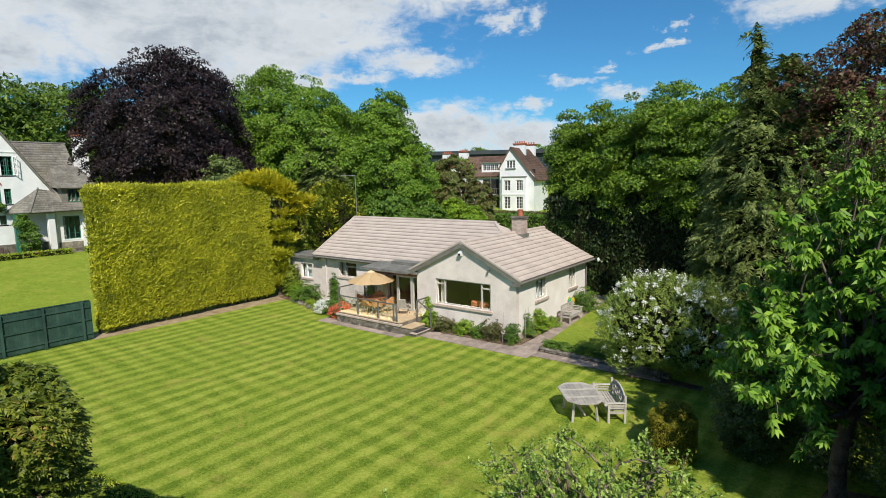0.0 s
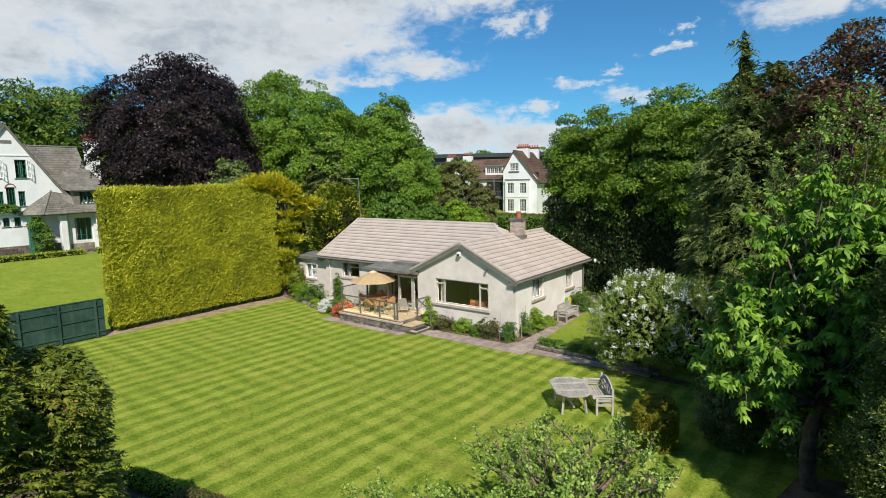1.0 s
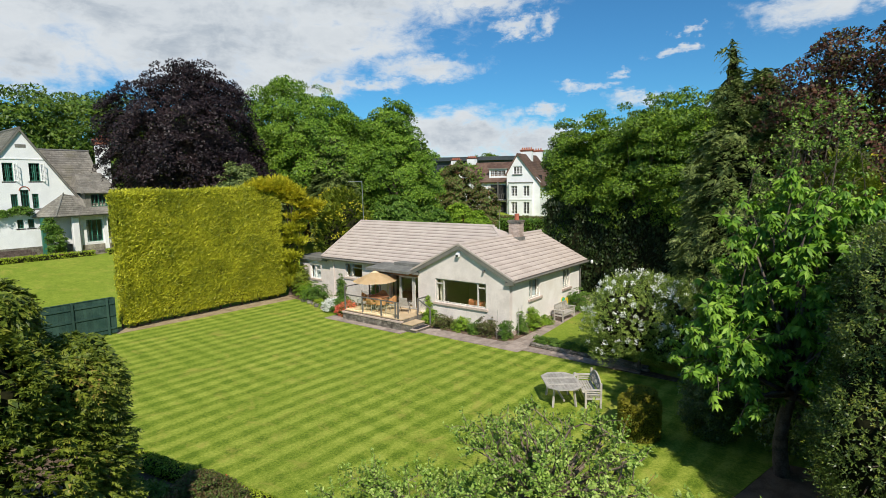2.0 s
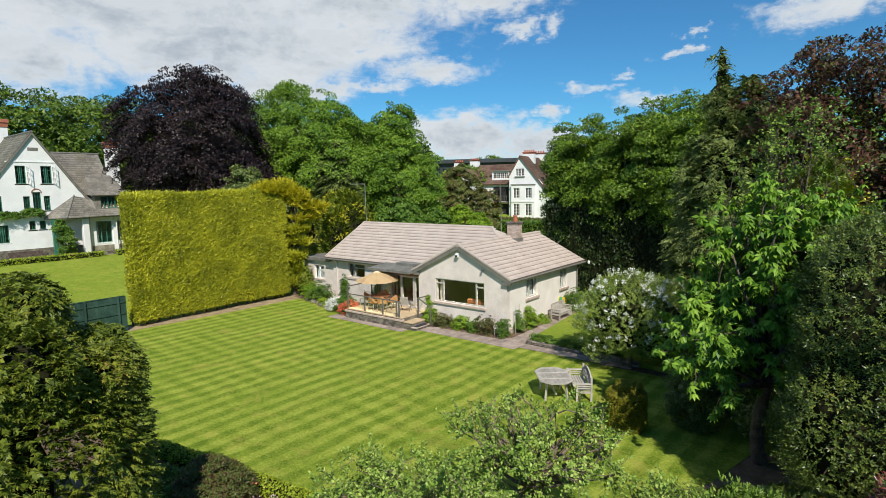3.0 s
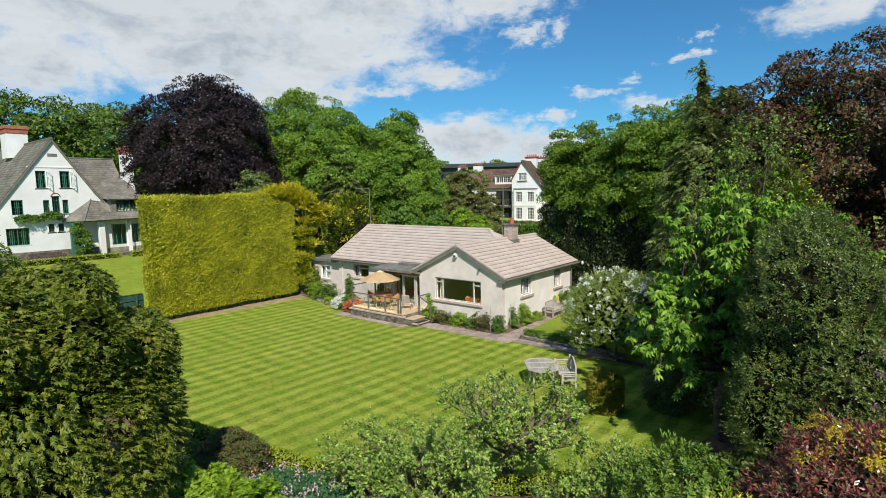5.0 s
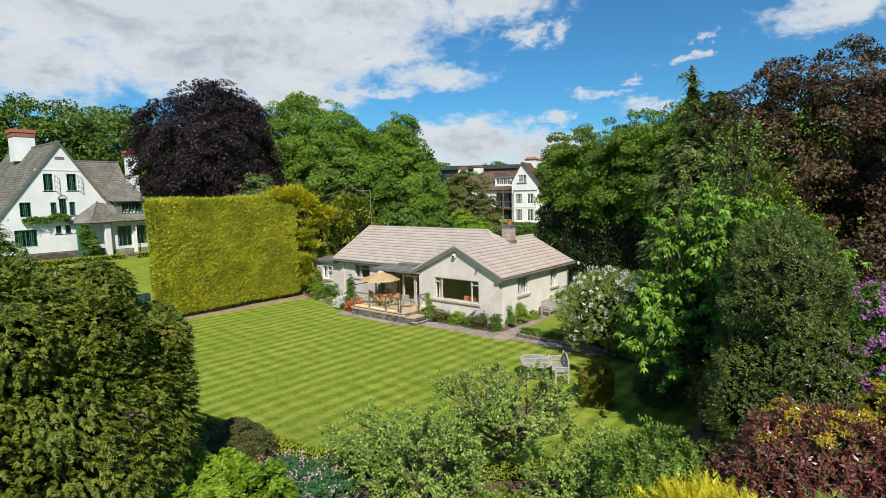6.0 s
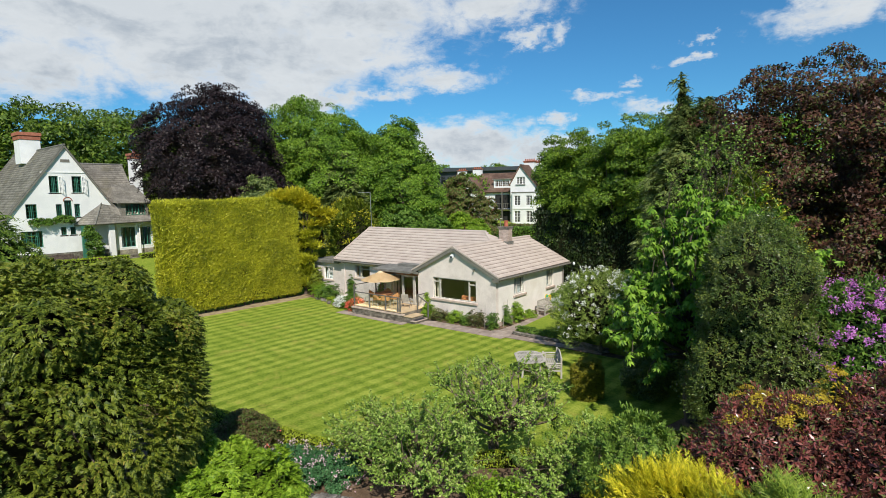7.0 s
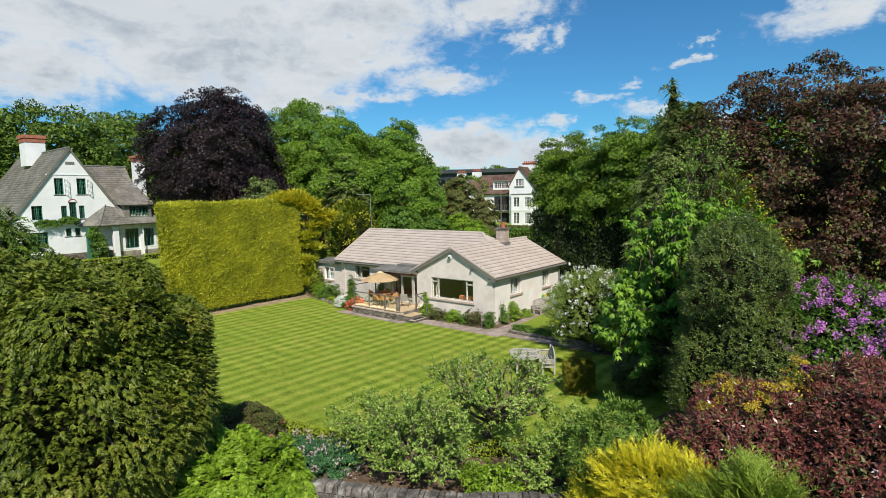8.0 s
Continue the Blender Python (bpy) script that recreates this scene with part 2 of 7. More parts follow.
M_FRAME = surface("grey-beige window frame", (0.42, 0.40, 0.36), (0.53, 0.505, 0.46), 2.0, 20.0, 0.5, 0.0, 0.4)
M_FASCIA = surface("grey-green painted fascia", (0.15, 0.142, 0.122), (0.215, 0.203, 0.177), 2.0, 20.0, 0.6, 0.1, 0.3)
M_LEAD = surface("dark felt roof", (0.13, 0.128, 0.115), (0.24, 0.235, 0.21), 1.5, 16.0, 0.85, 0.4, 0.15)
M_GREENP = surface("green painted timber", (0.018, 0.05, 0.04), (0.04, 0.085, 0.065), 1.5, 30.0, 0.75, 0.3, 0.3, piece=0.12)
M_GREENW = surface("green window paint", (0.03, 0.14, 0.10), (0.05, 0.19, 0.13), 2.0, 20.0, 0.5, 0.0, 0.4)
M_TEAK = surface("silvered teak", (0.36, 0.33, 0.29), (0.52, 0.485, 0.43), 5.0, 50.0, 0.85, 0.4, 0.2, piece=0.10)
M_TIMBER = surface("oiled red timber", (0.20, 0.09, 0.045), (0.32, 0.155, 0.08), 4.0, 30.0, 0.6, 0.2, 0.3)
M_RATTAN = surface("honey rattan", (0.42, 0.20, 0.075), (0.60, 0.33, 0.14), 8.0, 60.0, 0.6, 0.5, 0.3)
M_DECK = surface("sandy deck tile", (0.50, 0.37, 0.22), (0.62, 0.48, 0.31), 2.5, 40.0, 0.85, 0.3, 0.2, piece=0.06)
M_STEEL = surface("dark grey rail", (0.10, 0.095, 0.085), (0.17, 0.16, 0.145), 3.0, 30.0, 0.5, 0.0, 0.4)
M_CANVAS = surface("cream parasol canvas", (0.80, 0.60, 0.33), (0.86, 0.67, 0.41), 3.0, 80.0, 0.85, 0.1, 0.2)
M_INSIDE = surface("plain room plaster", (0.20, 0.175, 0.14), (0.26, 0.23, 0.185), 1.0, 20.0, 0.9, 0.1, 0.2)
M_CURTAIN = surface("cream curtain", (0.62, 0.56, 0.44), (0.75, 0.69, 0.57), 6.0, 60.0, 0.9, 0.2, 0.2)
M_LEATHER = surface("tan leather", (0.30, 0.10, 0.04), (0.42, 0.16, 0.07), 3.0, 30.0, 0.5, 0.1, 0.4)
M_BARK = surface("grey-brown bark", (0.06, 0.045, 0.035), (0.16, 0.125, 0.10), 4.0, 25.0, 0.95, 0.9, 0.2, dist=0.03)
M_APPLEBARK = surface("lichened apple bark", (0.13, 0.09, 0.06), (0.30, 0.25, 0.19), 5.0, 30.0, 0.95, 0.8, 0.2, dist=0.02)
# Near-black fill: the shade between leaves is put into this colour.
M_DARK = surface("near-black painted inner shade", (0.012, 0.014, 0.006), (0.03, 0.03, 0.012), 3.0, 20.0, 1.0, 0.0, 0.1)
M_GALV = surface("galvanised pole", (0.42, 0.43, 0.43), (0.55, 0.56, 0.55), 3.0, 30.0, 0.4, 0.0, 0.5, metal=0.8)
M_PLASTIC = surface("white plastic", (0.74, 0.74, 0.72), (0.82, 0.82, 0.80), 3.0, 20.0, 0.4, 0.0, 0.4)
M_BLACK = surface("dark rubber", (0.02, 0.02, 0.022), (0.05, 0.05, 0.055), 5.0, 50.0, 0.8, 0.2, 0.3)
M_YELLOW = surface("yellow plastic", (0.75, 0.50, 0.03), (0.85, 0.60, 0.06), 3.0, 20.0, 0.45, 0.0, 0.4)
M_HOSE = surface("green hose", (0.03, 0.25, 0.12), (0.05, 0.33, 0.17), 3.0, 20.0, 0.45, 0.0, 0.4)
M_PINK = surface("pink plastic", (0.75, 0.06, 0.22), (0.85, 0.10, 0.30), 3.0, 20.0, 0.5, 0.0, 0.4)
M_TERRA = surface("terracotta", (0.36, 0.10, 0.06), (0.50, 0.17, 0.10), 4.0, 30.0, 0.8, 0.2, 0.2)
M_GLASS = glass()

L_HEDGE = leafy("golden cypress clipped foliage", (0.12, 0.15, 0.010), (0.34, 0.35, 0.018), (0.62, 0.58, 0.035), 0.2, patch=0.7)
L_GOLD = leafy("golden cypress foliage", (0.22, 0.23, 0.012), (0.52, 0.47, 0.025), (0.8, 0.66, 0.045), 0.3, patch=0.9)
L_DKGOLD = leafy("green-gold cypress foliage", (0.05, 0.085, 0.01), (0.15, 0.20, 0.018), (0.42, 0.45, 0.04), 0.2, patch=0.7)
L_COPPER = leafy("copper beech leaves", (0.008, 0.005, 0.007), (0.02, 0.012, 0.014), (0.05, 0.028, 0.028), 0.12, patch=0.4)
L_MAPLE = leafy("bronze maple leaves", (0.024, 0.013, 0.009), (0.095, 0.038, 0.024), (0.225, 0.088, 0.05), 0.25, patch=0.35, tips=((0.10, 0.125, 0.03), 0.58))
L_SYC = leafy("sycamore leaves", (0.05, 0.11, 0.01), (0.13, 0.24, 0.018), (0.25, 0.37, 0.04), 0.3, patch=0.35)
L_BEECH = leafy("green beech leaves", (0.040, 0.086, 0.009), (0.115, 0.207, 0.016), (0.265, 0.368, 0.034), 0.3, patch=0.35)
L_LAWSON = leafy("dull green cypress sprays", (0.05, 0.08, 0.02), (0.135, 0.18, 0.046), (0.27, 0.31, 0.09), 0.2, patch=0.5)
L_CHEST = leafy("horse chestnut leaves", (0.05, 0.14, 0.012), (0.145, 0.28, 0.022), (0.31, 0.48, 0.055), 0.35, patch=0.8)
L_HOLLY = leafy("glossy holly leaves", (0.03, 0.06, 0.012), (0.09, 0.14, 0.022), (0.22, 0.27, 0.05), 0.1, 0.36, 0.45, 0.9, ((0.30, 0.25, 0.03), 0.74))
L_YEW = leafy("yew needles", (0.044, 0.074, 0.008), (0.13, 0.17, 0.018), (0.27, 0.295, 0.035), 0.2, patch=0.8, tips=((0.30, 0.205, 0.055), 0.70))
L_APPLE = leafy("apple leaves", (0.085, 0.165, 0.022), (0.235, 0.365, 0.055), (0.46, 0.57, 0.15), 0.3, patch=1.0)
L_LIME = leafy("fresh green leaves", (0.075, 0.15, 0.01), (0.19, 0.32, 0.02), (0.36, 0.49, 0.05), 0.35, patch=1.0)
L_SAP = leafy("light poplar leaves", (0.07, 0.14, 0.018), (0.17, 0.28, 0.04), (0.33, 0.44, 0.09), 0.3, patch=1.0)
L_PHOT = leafy("red photinia leaves", (0.055, 0.035, 0.024), (0.27, 0.072, 0.062), (0.50, 0.185, 0.165), 0.25, 0.27, 0.6, 1.2, ((0.17, 0.20, 0.06), 0.60))
L_VIB = leafy("viburnum leaves", (0.08, 0.14, 0.022), (0.21, 0.295, 0.05), (0.42, 0.49, 0.12), 0.3, patch=1.0)
L_WOODS = leafy("dark woodland leaves", (0.03, 0.065, 0.008), (0.085, 0.15, 0.014), (0.19, 0.26, 0.03), 0.25, patch=0.35)
L_SHRUB = leafy("garden shrub leaves", (0.035, 0.09, 0.012), (0.09, 0.18, 0.022), (0.2, 0.31, 0.045), 0.3, patch=1.2)
L_BOX = leafy("golden box leaves", (0.12, 0.19, 0.012), (0.25, 0.33, 0.02), (0.42, 0.48, 0.04), 0.25, 0.5, 0.3, 1.4)
L_BROWN = leafy("bronze shrub leaves", (0.052, 0.058, 0.018), (0.130, 0.082, 0.036), (0.247, 0.175, 0.065), 0.2, 0.5, 0.3, 1.2, ((0.10, 0.155, 0.03), 0.48))
L_TEAL = leafy("blue-green leaves", (0.03, 0.10, 0.035), (0.06, 0.17, 0.06), (0.11, 0.25, 0.09), 0.25, 0.5, 0.3, 1.2)
L_TOPI = leafy("clipped yew with gold tips", (0.09, 0.11, 0.01), (0.20, 0.20, 0.016), (0.38, 0.32, 0.025), 0.15, patch=0.9)
L_JUNI = leafy("golden juniper sprays", (0.18, 0.24, 0.012), (0.58, 0.53, 0.025), (0.88, 0.74, 0.05), 0.25, patch=1.0)
L_FERN = leafy("feathery green sprays", (0.08, 0.15, 0.015), (0.2, 0.29, 0.03), (0.36, 0.43, 0.06), 0.3, 0.55, 0.25, 1.0)
F_WHITE = leafy("white petals", (0.70, 0.70, 0.66), (0.80, 0.80, 0.77), (0.88, 0.88, 0.85), 0.25, 0.6, 0.2)
F_PURPLE = leafy("purple petals", (0.36, 0.09, 0.38), (0.55, 0.17, 0.55), (0.72, 0.34, 0.70), 0.25, 0.6, 0.2)
F_GOLD = leafy("golden yellow sprigs", (0.25, 0.19, 0.015), (0.42, 0.31, 0.025), (0.6, 0.45, 0.05), 0.25, 0.6, 0.2)
F_RED = leafy("coral red petals", (0.55, 0.07, 0.04), (0.70, 0.13, 0.08), (0.80, 0.24, 0.16), 0.25, 0.6, 0.2)
F_PALE = leafy("pale pink petals", (0.50, 0.33, 0.40), (0.62, 0.45, 0.50), (0.72, 0.58, 0.60), 0.25, 0.6, 0.2)

M_BLIND = surface("pale blue-white blind", (0.34, 0.39, 0.42), (0.44, 0.48, 0.50), 2.0, 20.0, 0.9, 0.1, 0.1)

# Leaf colours taken very dark, to paint the tree shade over the beech hedge.
L_HEDGE_SHADE = leafy("beech hedge leaves with shade in their colour", (0.008, 0.018, 0.005), (0.02, 0.038, 0.009), (0.06, 0.1, 0.02), 0.1, patch=0.4)

L_RUST = leafy("rust-tinged hawthorn leaves", (0.06, 0.09, 0.02), (0.20, 0.14, 0.06), (0.38, 0.23, 0.12), 0.25, patch=0.5, tips=((0.11, 0.20, 0.03), 0.5))
F_RUST = leafy("rust-coloured blossom", (0.22, 0.08, 0.05), (0.32, 0.12, 0.08), (0.42, 0.18, 0.12), 0.2)

M_BLOCK = surface("dark slate cladding", (0.03, 0.037, 0.045), (0.055, 0.063, 0.072), 0.3, 3.0, 0.6, 0.1, 0.3)
# ---- mesh tools ----
RNG = np.random.default_rng(7)


def np_mesh(name, verts, faces, mat):
    """A mesh from arrays; faces all have the same number of corners."""
    me = bpy.data.meshes.new(name)
    v, f = np.asarray(verts, np.float32), np.asarray(faces, np.int32)
    me.vertices.add(len(v))
    me.vertices.foreach_set("co", v.ravel())
    me.loops.add(f.size)
    me.loops.foreach_set("vertex_index", f.ravel())
    me.polygons.add(len(f))
    me.polygons.foreach_set("loop_start", np.arange(0, f.size, f.shape[1], dtype=np.int32))
    me.update(calc_edges=True)
    me.materials.append(mat)
    return me


def np_part(name, verts, faces, mat, parent=None, label=""):
    ob = new(name, np_mesh(name, verts, faces, mat))
    ob.parent = parent
    return tagged(ob, label)


def part(name, bm, mat, parent=None, label=""):
    me = bpy.data.meshes.new(name)
    bm.to_mesh(me)
    bm.free()
    me.materials.append(mat)
    ob = new(name, me)
    ob.parent = parent
    return tagged(ob, label)


def thing(name, at, label, category, group="", kind="", turn=0.0):
    ob = new(name)
    ob.matrix_basis = pose(*at, 0, 0, turn)
    ob.empty_display_size = 0.2
    return tagged(ob, label, category, group, kind)


def box(bm, x0, x1, y0, y1, z0, z1, m=None):
    vs = [bm.verts.new((x, y, z)) for z in (z0, z1) for x, y in ((x0, y0), (x1, y0), (x1, y1), (x0, y1))]
    for q in ((3, 2, 1, 0), (4, 5, 6, 7), (0, 1, 5, 4), (1, 2, 6, 5), (2, 3, 7, 6), (3, 0, 4, 7)):
        bm.faces.new([vs[i] for i in q])
    if m is not None:
        bmesh.ops.transform(bm, matrix=m, verts=vs)
    return vs


def boxes(*spans, bevel=0.0):
    bm = bmesh.new()
    for s in spans:
        box(bm, *s)
    if bevel:
        bmesh.ops.bevel(bm, geom=bm.edges[:], offset=bevel, segments=1, affect="EDGES")
    return bm


def prism(points, a0, a1, axis="y"):
    """A flat outline carried along an axis. axis y: points are (x, z); x: (y, z); z: (x, y)."""
    bm = bmesh.new()
    put = {"y": lambda p, a: (p[0], a, p[1]), "x": lambda p, a: (a, p[0], p[1]), "z": lambda p, a: (p[0], p[1], a)}[axis]
    one, two = [bm.verts.new(put(p, a0)) for p in points], [bm.verts.new(put(p, a1)) for p in points]
    bm.faces.new(one)
    bm.faces.new(two[::-1])
    n = len(points)
    for i in range(n):
        bm.faces.new((one[i], two[i], two[(i + 1) % n], one[(i + 1) % n]))
    bmesh.ops.recalc_face_normals(bm, faces=bm.faces[:])
    return bm


def rod(bm, a, b, r, r2=None, sides=8):
    a, b = Vector(a), Vector(b)
    m = Matrix.Translation((a + b) / 2) @ (b - a).to_track_quat("Z", "Y").to_matrix().to_4x4()
    bmesh.ops.create_cone(bm, cap_ends=True, segments=sides, radius1=r, radius2=r if r2 is None else r2, depth=(b - a).length, matrix=m)


def rods(*spans, sides=8):
    bm = bmesh.new()
    for s in spans:
        rod(bm, *s, sides=sides)
    return bm


def beam(bm, a, b, w, h):
    """A square bar from a to b, w wide and h deep."""
    a, b = Vector(a), Vector(b)
    q = (b - a).to_track_quat("X", "Z").to_matrix().to_4x4()
    box(bm, 0, (b - a).length, -w / 2, w / 2, -h / 2, h / 2, Matrix.Translation(a) @ q)


def beams(*spans):
    bm = bmesh.new()
    for s in spans:
        beam(bm, *s)
    return bm


# ---- leaves and wood ----
def unit(v):
    return v / np.maximum(np.linalg.norm(v, axis=-1, keepdims=True), 1e-6)


def sphere(n, rng):
    return unit(rng.normal(size=(n, 3)))


def leaf_quads(P, D, N, L, W, fold=0.12, broad=False):
    """Leaves: pointed blades about P, long axis D, facing N; broad ones are folded along the middle."""
    L, W = np.broadcast_to(np.asarray(L, float), (len(P),))[:, None], np.broadcast_to(np.asarray(W, float), (len(P),))[:, None]
    D = unit(D)
    S = unit(np.cross(D, N))
    N = np.cross(S, D)
    if broad:
        v = np.stack([P - D * L / 2, P + S * W / 2 + N * W * fold - D * L * 0.08, P + D * L / 2 - N * L * fold * 0.6, P - S * W / 2 + N * W * fold - D * L * 0.08], axis=1).reshape(-1, 3)
        return v, np.arange(len(v)).reshape(-1, 4)
    v = np.stack([P - D * L * 0.45 + S * W * 0.55, P + D * L * 0.6 - N * L * fold * 0.6, P - D * L * 0.45 - S * W * 0.55], axis=1).reshape(-1, 3)
    return v, np.arange(len(v)).reshape(-1, 3)


def joined(pieces):
    vs, fs, n = [], [], 0
    for v, f in pieces:
        vs.append(v)
        fs.append(f + n)
        n += len(v)
    return np.concatenate(vs), np.concatenate(fs)


def tube(points, radii, sides=7):
    P = np.asarray(points, float)
    vs = []
    for i in range(len(P)):
        d = unit(P[min(i + 1, len(P) - 1)] - P[max(i - 1, 0)])
        a = unit(np.cross(d, (0.31, 0.87, 0.38)))
        b = np.cross(d, a)
        ang = np.linspace(0, 2 * np.pi, sides, endpoint=False)
        vs.append(P[i] + radii[i] * (np.cos(ang)[:, None] * a + np.sin(ang)[:, None] * b))
    f = [[i * sides + j, i * sides + (j + 1) % sides, (i + 1) * sides + (j + 1) % sides, (i + 1) * sides + j] for i in range(len(P) - 1) for j in range(sides)]
    return np.concatenate(vs), np.array(f)


def bent(a, b, rng, wob=0.12, n=5, sag=0.0):
    a, b = np.asarray(a, float), np.asarray(b, float)
    t = np.linspace(0, 1, n)[:, None]
    p = a + (b - a) * t + np.sin(t * np.pi) * rng.normal(size=3) * wob * np.linalg.norm(b - a)
    p[:, 2] += (np.sin(t[:, 0] * np.pi)) * sag
    return p


def wood(name, base, limbs, r, mat, parent, rng, head):
    """Trunk and limbs in one mesh: a tapered trunk to head, limbs from it to each end."""
    base, head = np.asarray(base, float), np.asarray(head, float)
    trunk = bent(base, head, rng, 0.03, 7)
    rad = np.linspace(r, r * 0.35, 7)
    rad[0] *= 1.35
    out = [tube(trunk, rad, 9)]
    big = np_part(name, *out[0], mat, parent) if r >= 0.2 else None
    for e in limbs:
        k = rng.uniform(0.35, 1.0)
        s = base + (head - base) * k
        rr = r * (1 - 0.6 * k) * 0.5
        out.append(tube(bent(s, e, rng, 0.06, 6, 0.03 * np.linalg.norm(np.asarray(e) - s)), np.linspace(rr, rr * 0.15, 6), 6))
        if big:
            np_part("limb", *out[-1], mat, big)
    if big:
        return big
    v, f = joined(out)
    return np_part(name, v, f, mat, parent)


def boughs(lobes, n, rng, lump=0.14, low=-0.75):
    """Places for boughs on the outside of a crown made of lobes (centre, radii), with the way outward."""
    vol = np.array([np.prod(np.asarray(r, float)) ** (2 / 3) for _, r in lobes])
    which = rng.choice(len(lobes), size=n * 3, p=vol / vol.sum())
    C = np.array([c for c, _ in lobes], float)[which]
    R = np.array([r for _, r in lobes], float)[which]
    d = sphere(n * 3, rng)
    P = C + d * R * (1 + lump * (rng.uniform(-1.3, 0.7, size=(n * 3, 1))))
    keep = d[:, 2] > low
    for k, (c, r) in enumerate(lobes):
        q = np.linalg.norm((P - np.asarray(c)) / np.asarray(r), axis=1)
        keep &= (which == k) | (q > 0.85)
    out = unit(d / R)
    return P[keep][:n], out[keep][:n]


def sprays(lobes, n, per, length, leaf, rng, style, lump, low, wide):
    """A crown of flat feathery fronds, rising or drooping, or of shoots with a whorl of leaves at the end."""
    B, O = boughs(lobes, n, rng, 0.06, low)
    n = len(B)
    swell = np.array([noise.noise(Vector(p) * 1.1) + 0.6 * noise.noise(Vector(p) * 2.9) for p in B])
    B = B + O * (lump * (swell - 0.25))[:, None]
    up = np.array([0, 0, 1.0])
    drift = np.array([noise.noise_vector(Vector(p) * 0.9) for p in B])
    rise = {"frond": 0.55, "droop": -0.15, "sprig": 0.5}[style]
    A = unit(O * (1, 1, 0.5) + rise * up + 0.7 * drift + 0.25 * rng.normal(size=(n, 3)))
    side = unit(np.cross(A, unit(up + 0.6 * O + 0.3 * rng.normal(size=(n, 3)))))
    face = np.cross(side, A)
    L = length * rng.uniform(0.55, 1.3, n)
    i = np.repeat(np.arange(n), per)
    s = np.tile(np.linspace(0.05, 1.0, per), n) + rng.normal(size=n * per) * 0.03
    if style == "sprig":
        a = np.tile(np.arange(per) * 2.4, n) + np.repeat(rng.uniform(0, 6, n), per)
        ring = np.cos(a)[:, None] * side[i] + np.sin(a)[:, None] * face[i]
        D = unit(ring * (1.15 - 0.8 * s)[:, None] + A[i] * (0.15 + 0.9 * s)[:, None])
        size = leaf * rng.uniform(0.7, 1.3, len(i)) * (1.15 - 0.4 * s)
        P = B[i] + A[i] * (L[i] * s)[:, None] + D * (size * 0.5)[:, None]
        v, f = leaf_quads(P, D, A[i] + 0.25 * rng.normal(size=D.shape), size, size * wide, broad=True)
        return v, f, B
    hand = np.where(np.arange(n * per) % 2 == 0, 1.0, -1.0)[:, None]
    D = unit(A[i] * 0.8 + side[i] * hand * 0.75 + (0.25 * up if style == "frond" else -0.3 * up) + 0.2 * rng.normal(size=(n * per, 3)))
    size = leaf * (1.15 - 0.65 * s) * rng.uniform(0.8, 1.2, n * per)
    P = B[i] + A[i] * (L[i] * (s - 0.4))[:, None] + D * (size * 0.45)[:, None]
    if style == "droop":
        P[:, 2] -= 0.35 * L[i] * s ** 2
    v, f = leaf_quads(P, D, face[i] + 0.35 * rng.normal(size=D.shape), size, size * wide)
    return v, f, B


def shade_core(lobes, k, parent, seed):
    """A near-black solid inside a shrub, well below its leaves, that paints the shade of its gaps."""
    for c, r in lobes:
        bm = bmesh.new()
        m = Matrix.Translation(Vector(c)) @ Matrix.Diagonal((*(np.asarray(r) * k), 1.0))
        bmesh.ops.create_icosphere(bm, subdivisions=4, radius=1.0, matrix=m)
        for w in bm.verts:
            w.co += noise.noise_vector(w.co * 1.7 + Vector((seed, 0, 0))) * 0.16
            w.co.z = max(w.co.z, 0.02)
        part("shade_core", bm, M_DARK, parent)


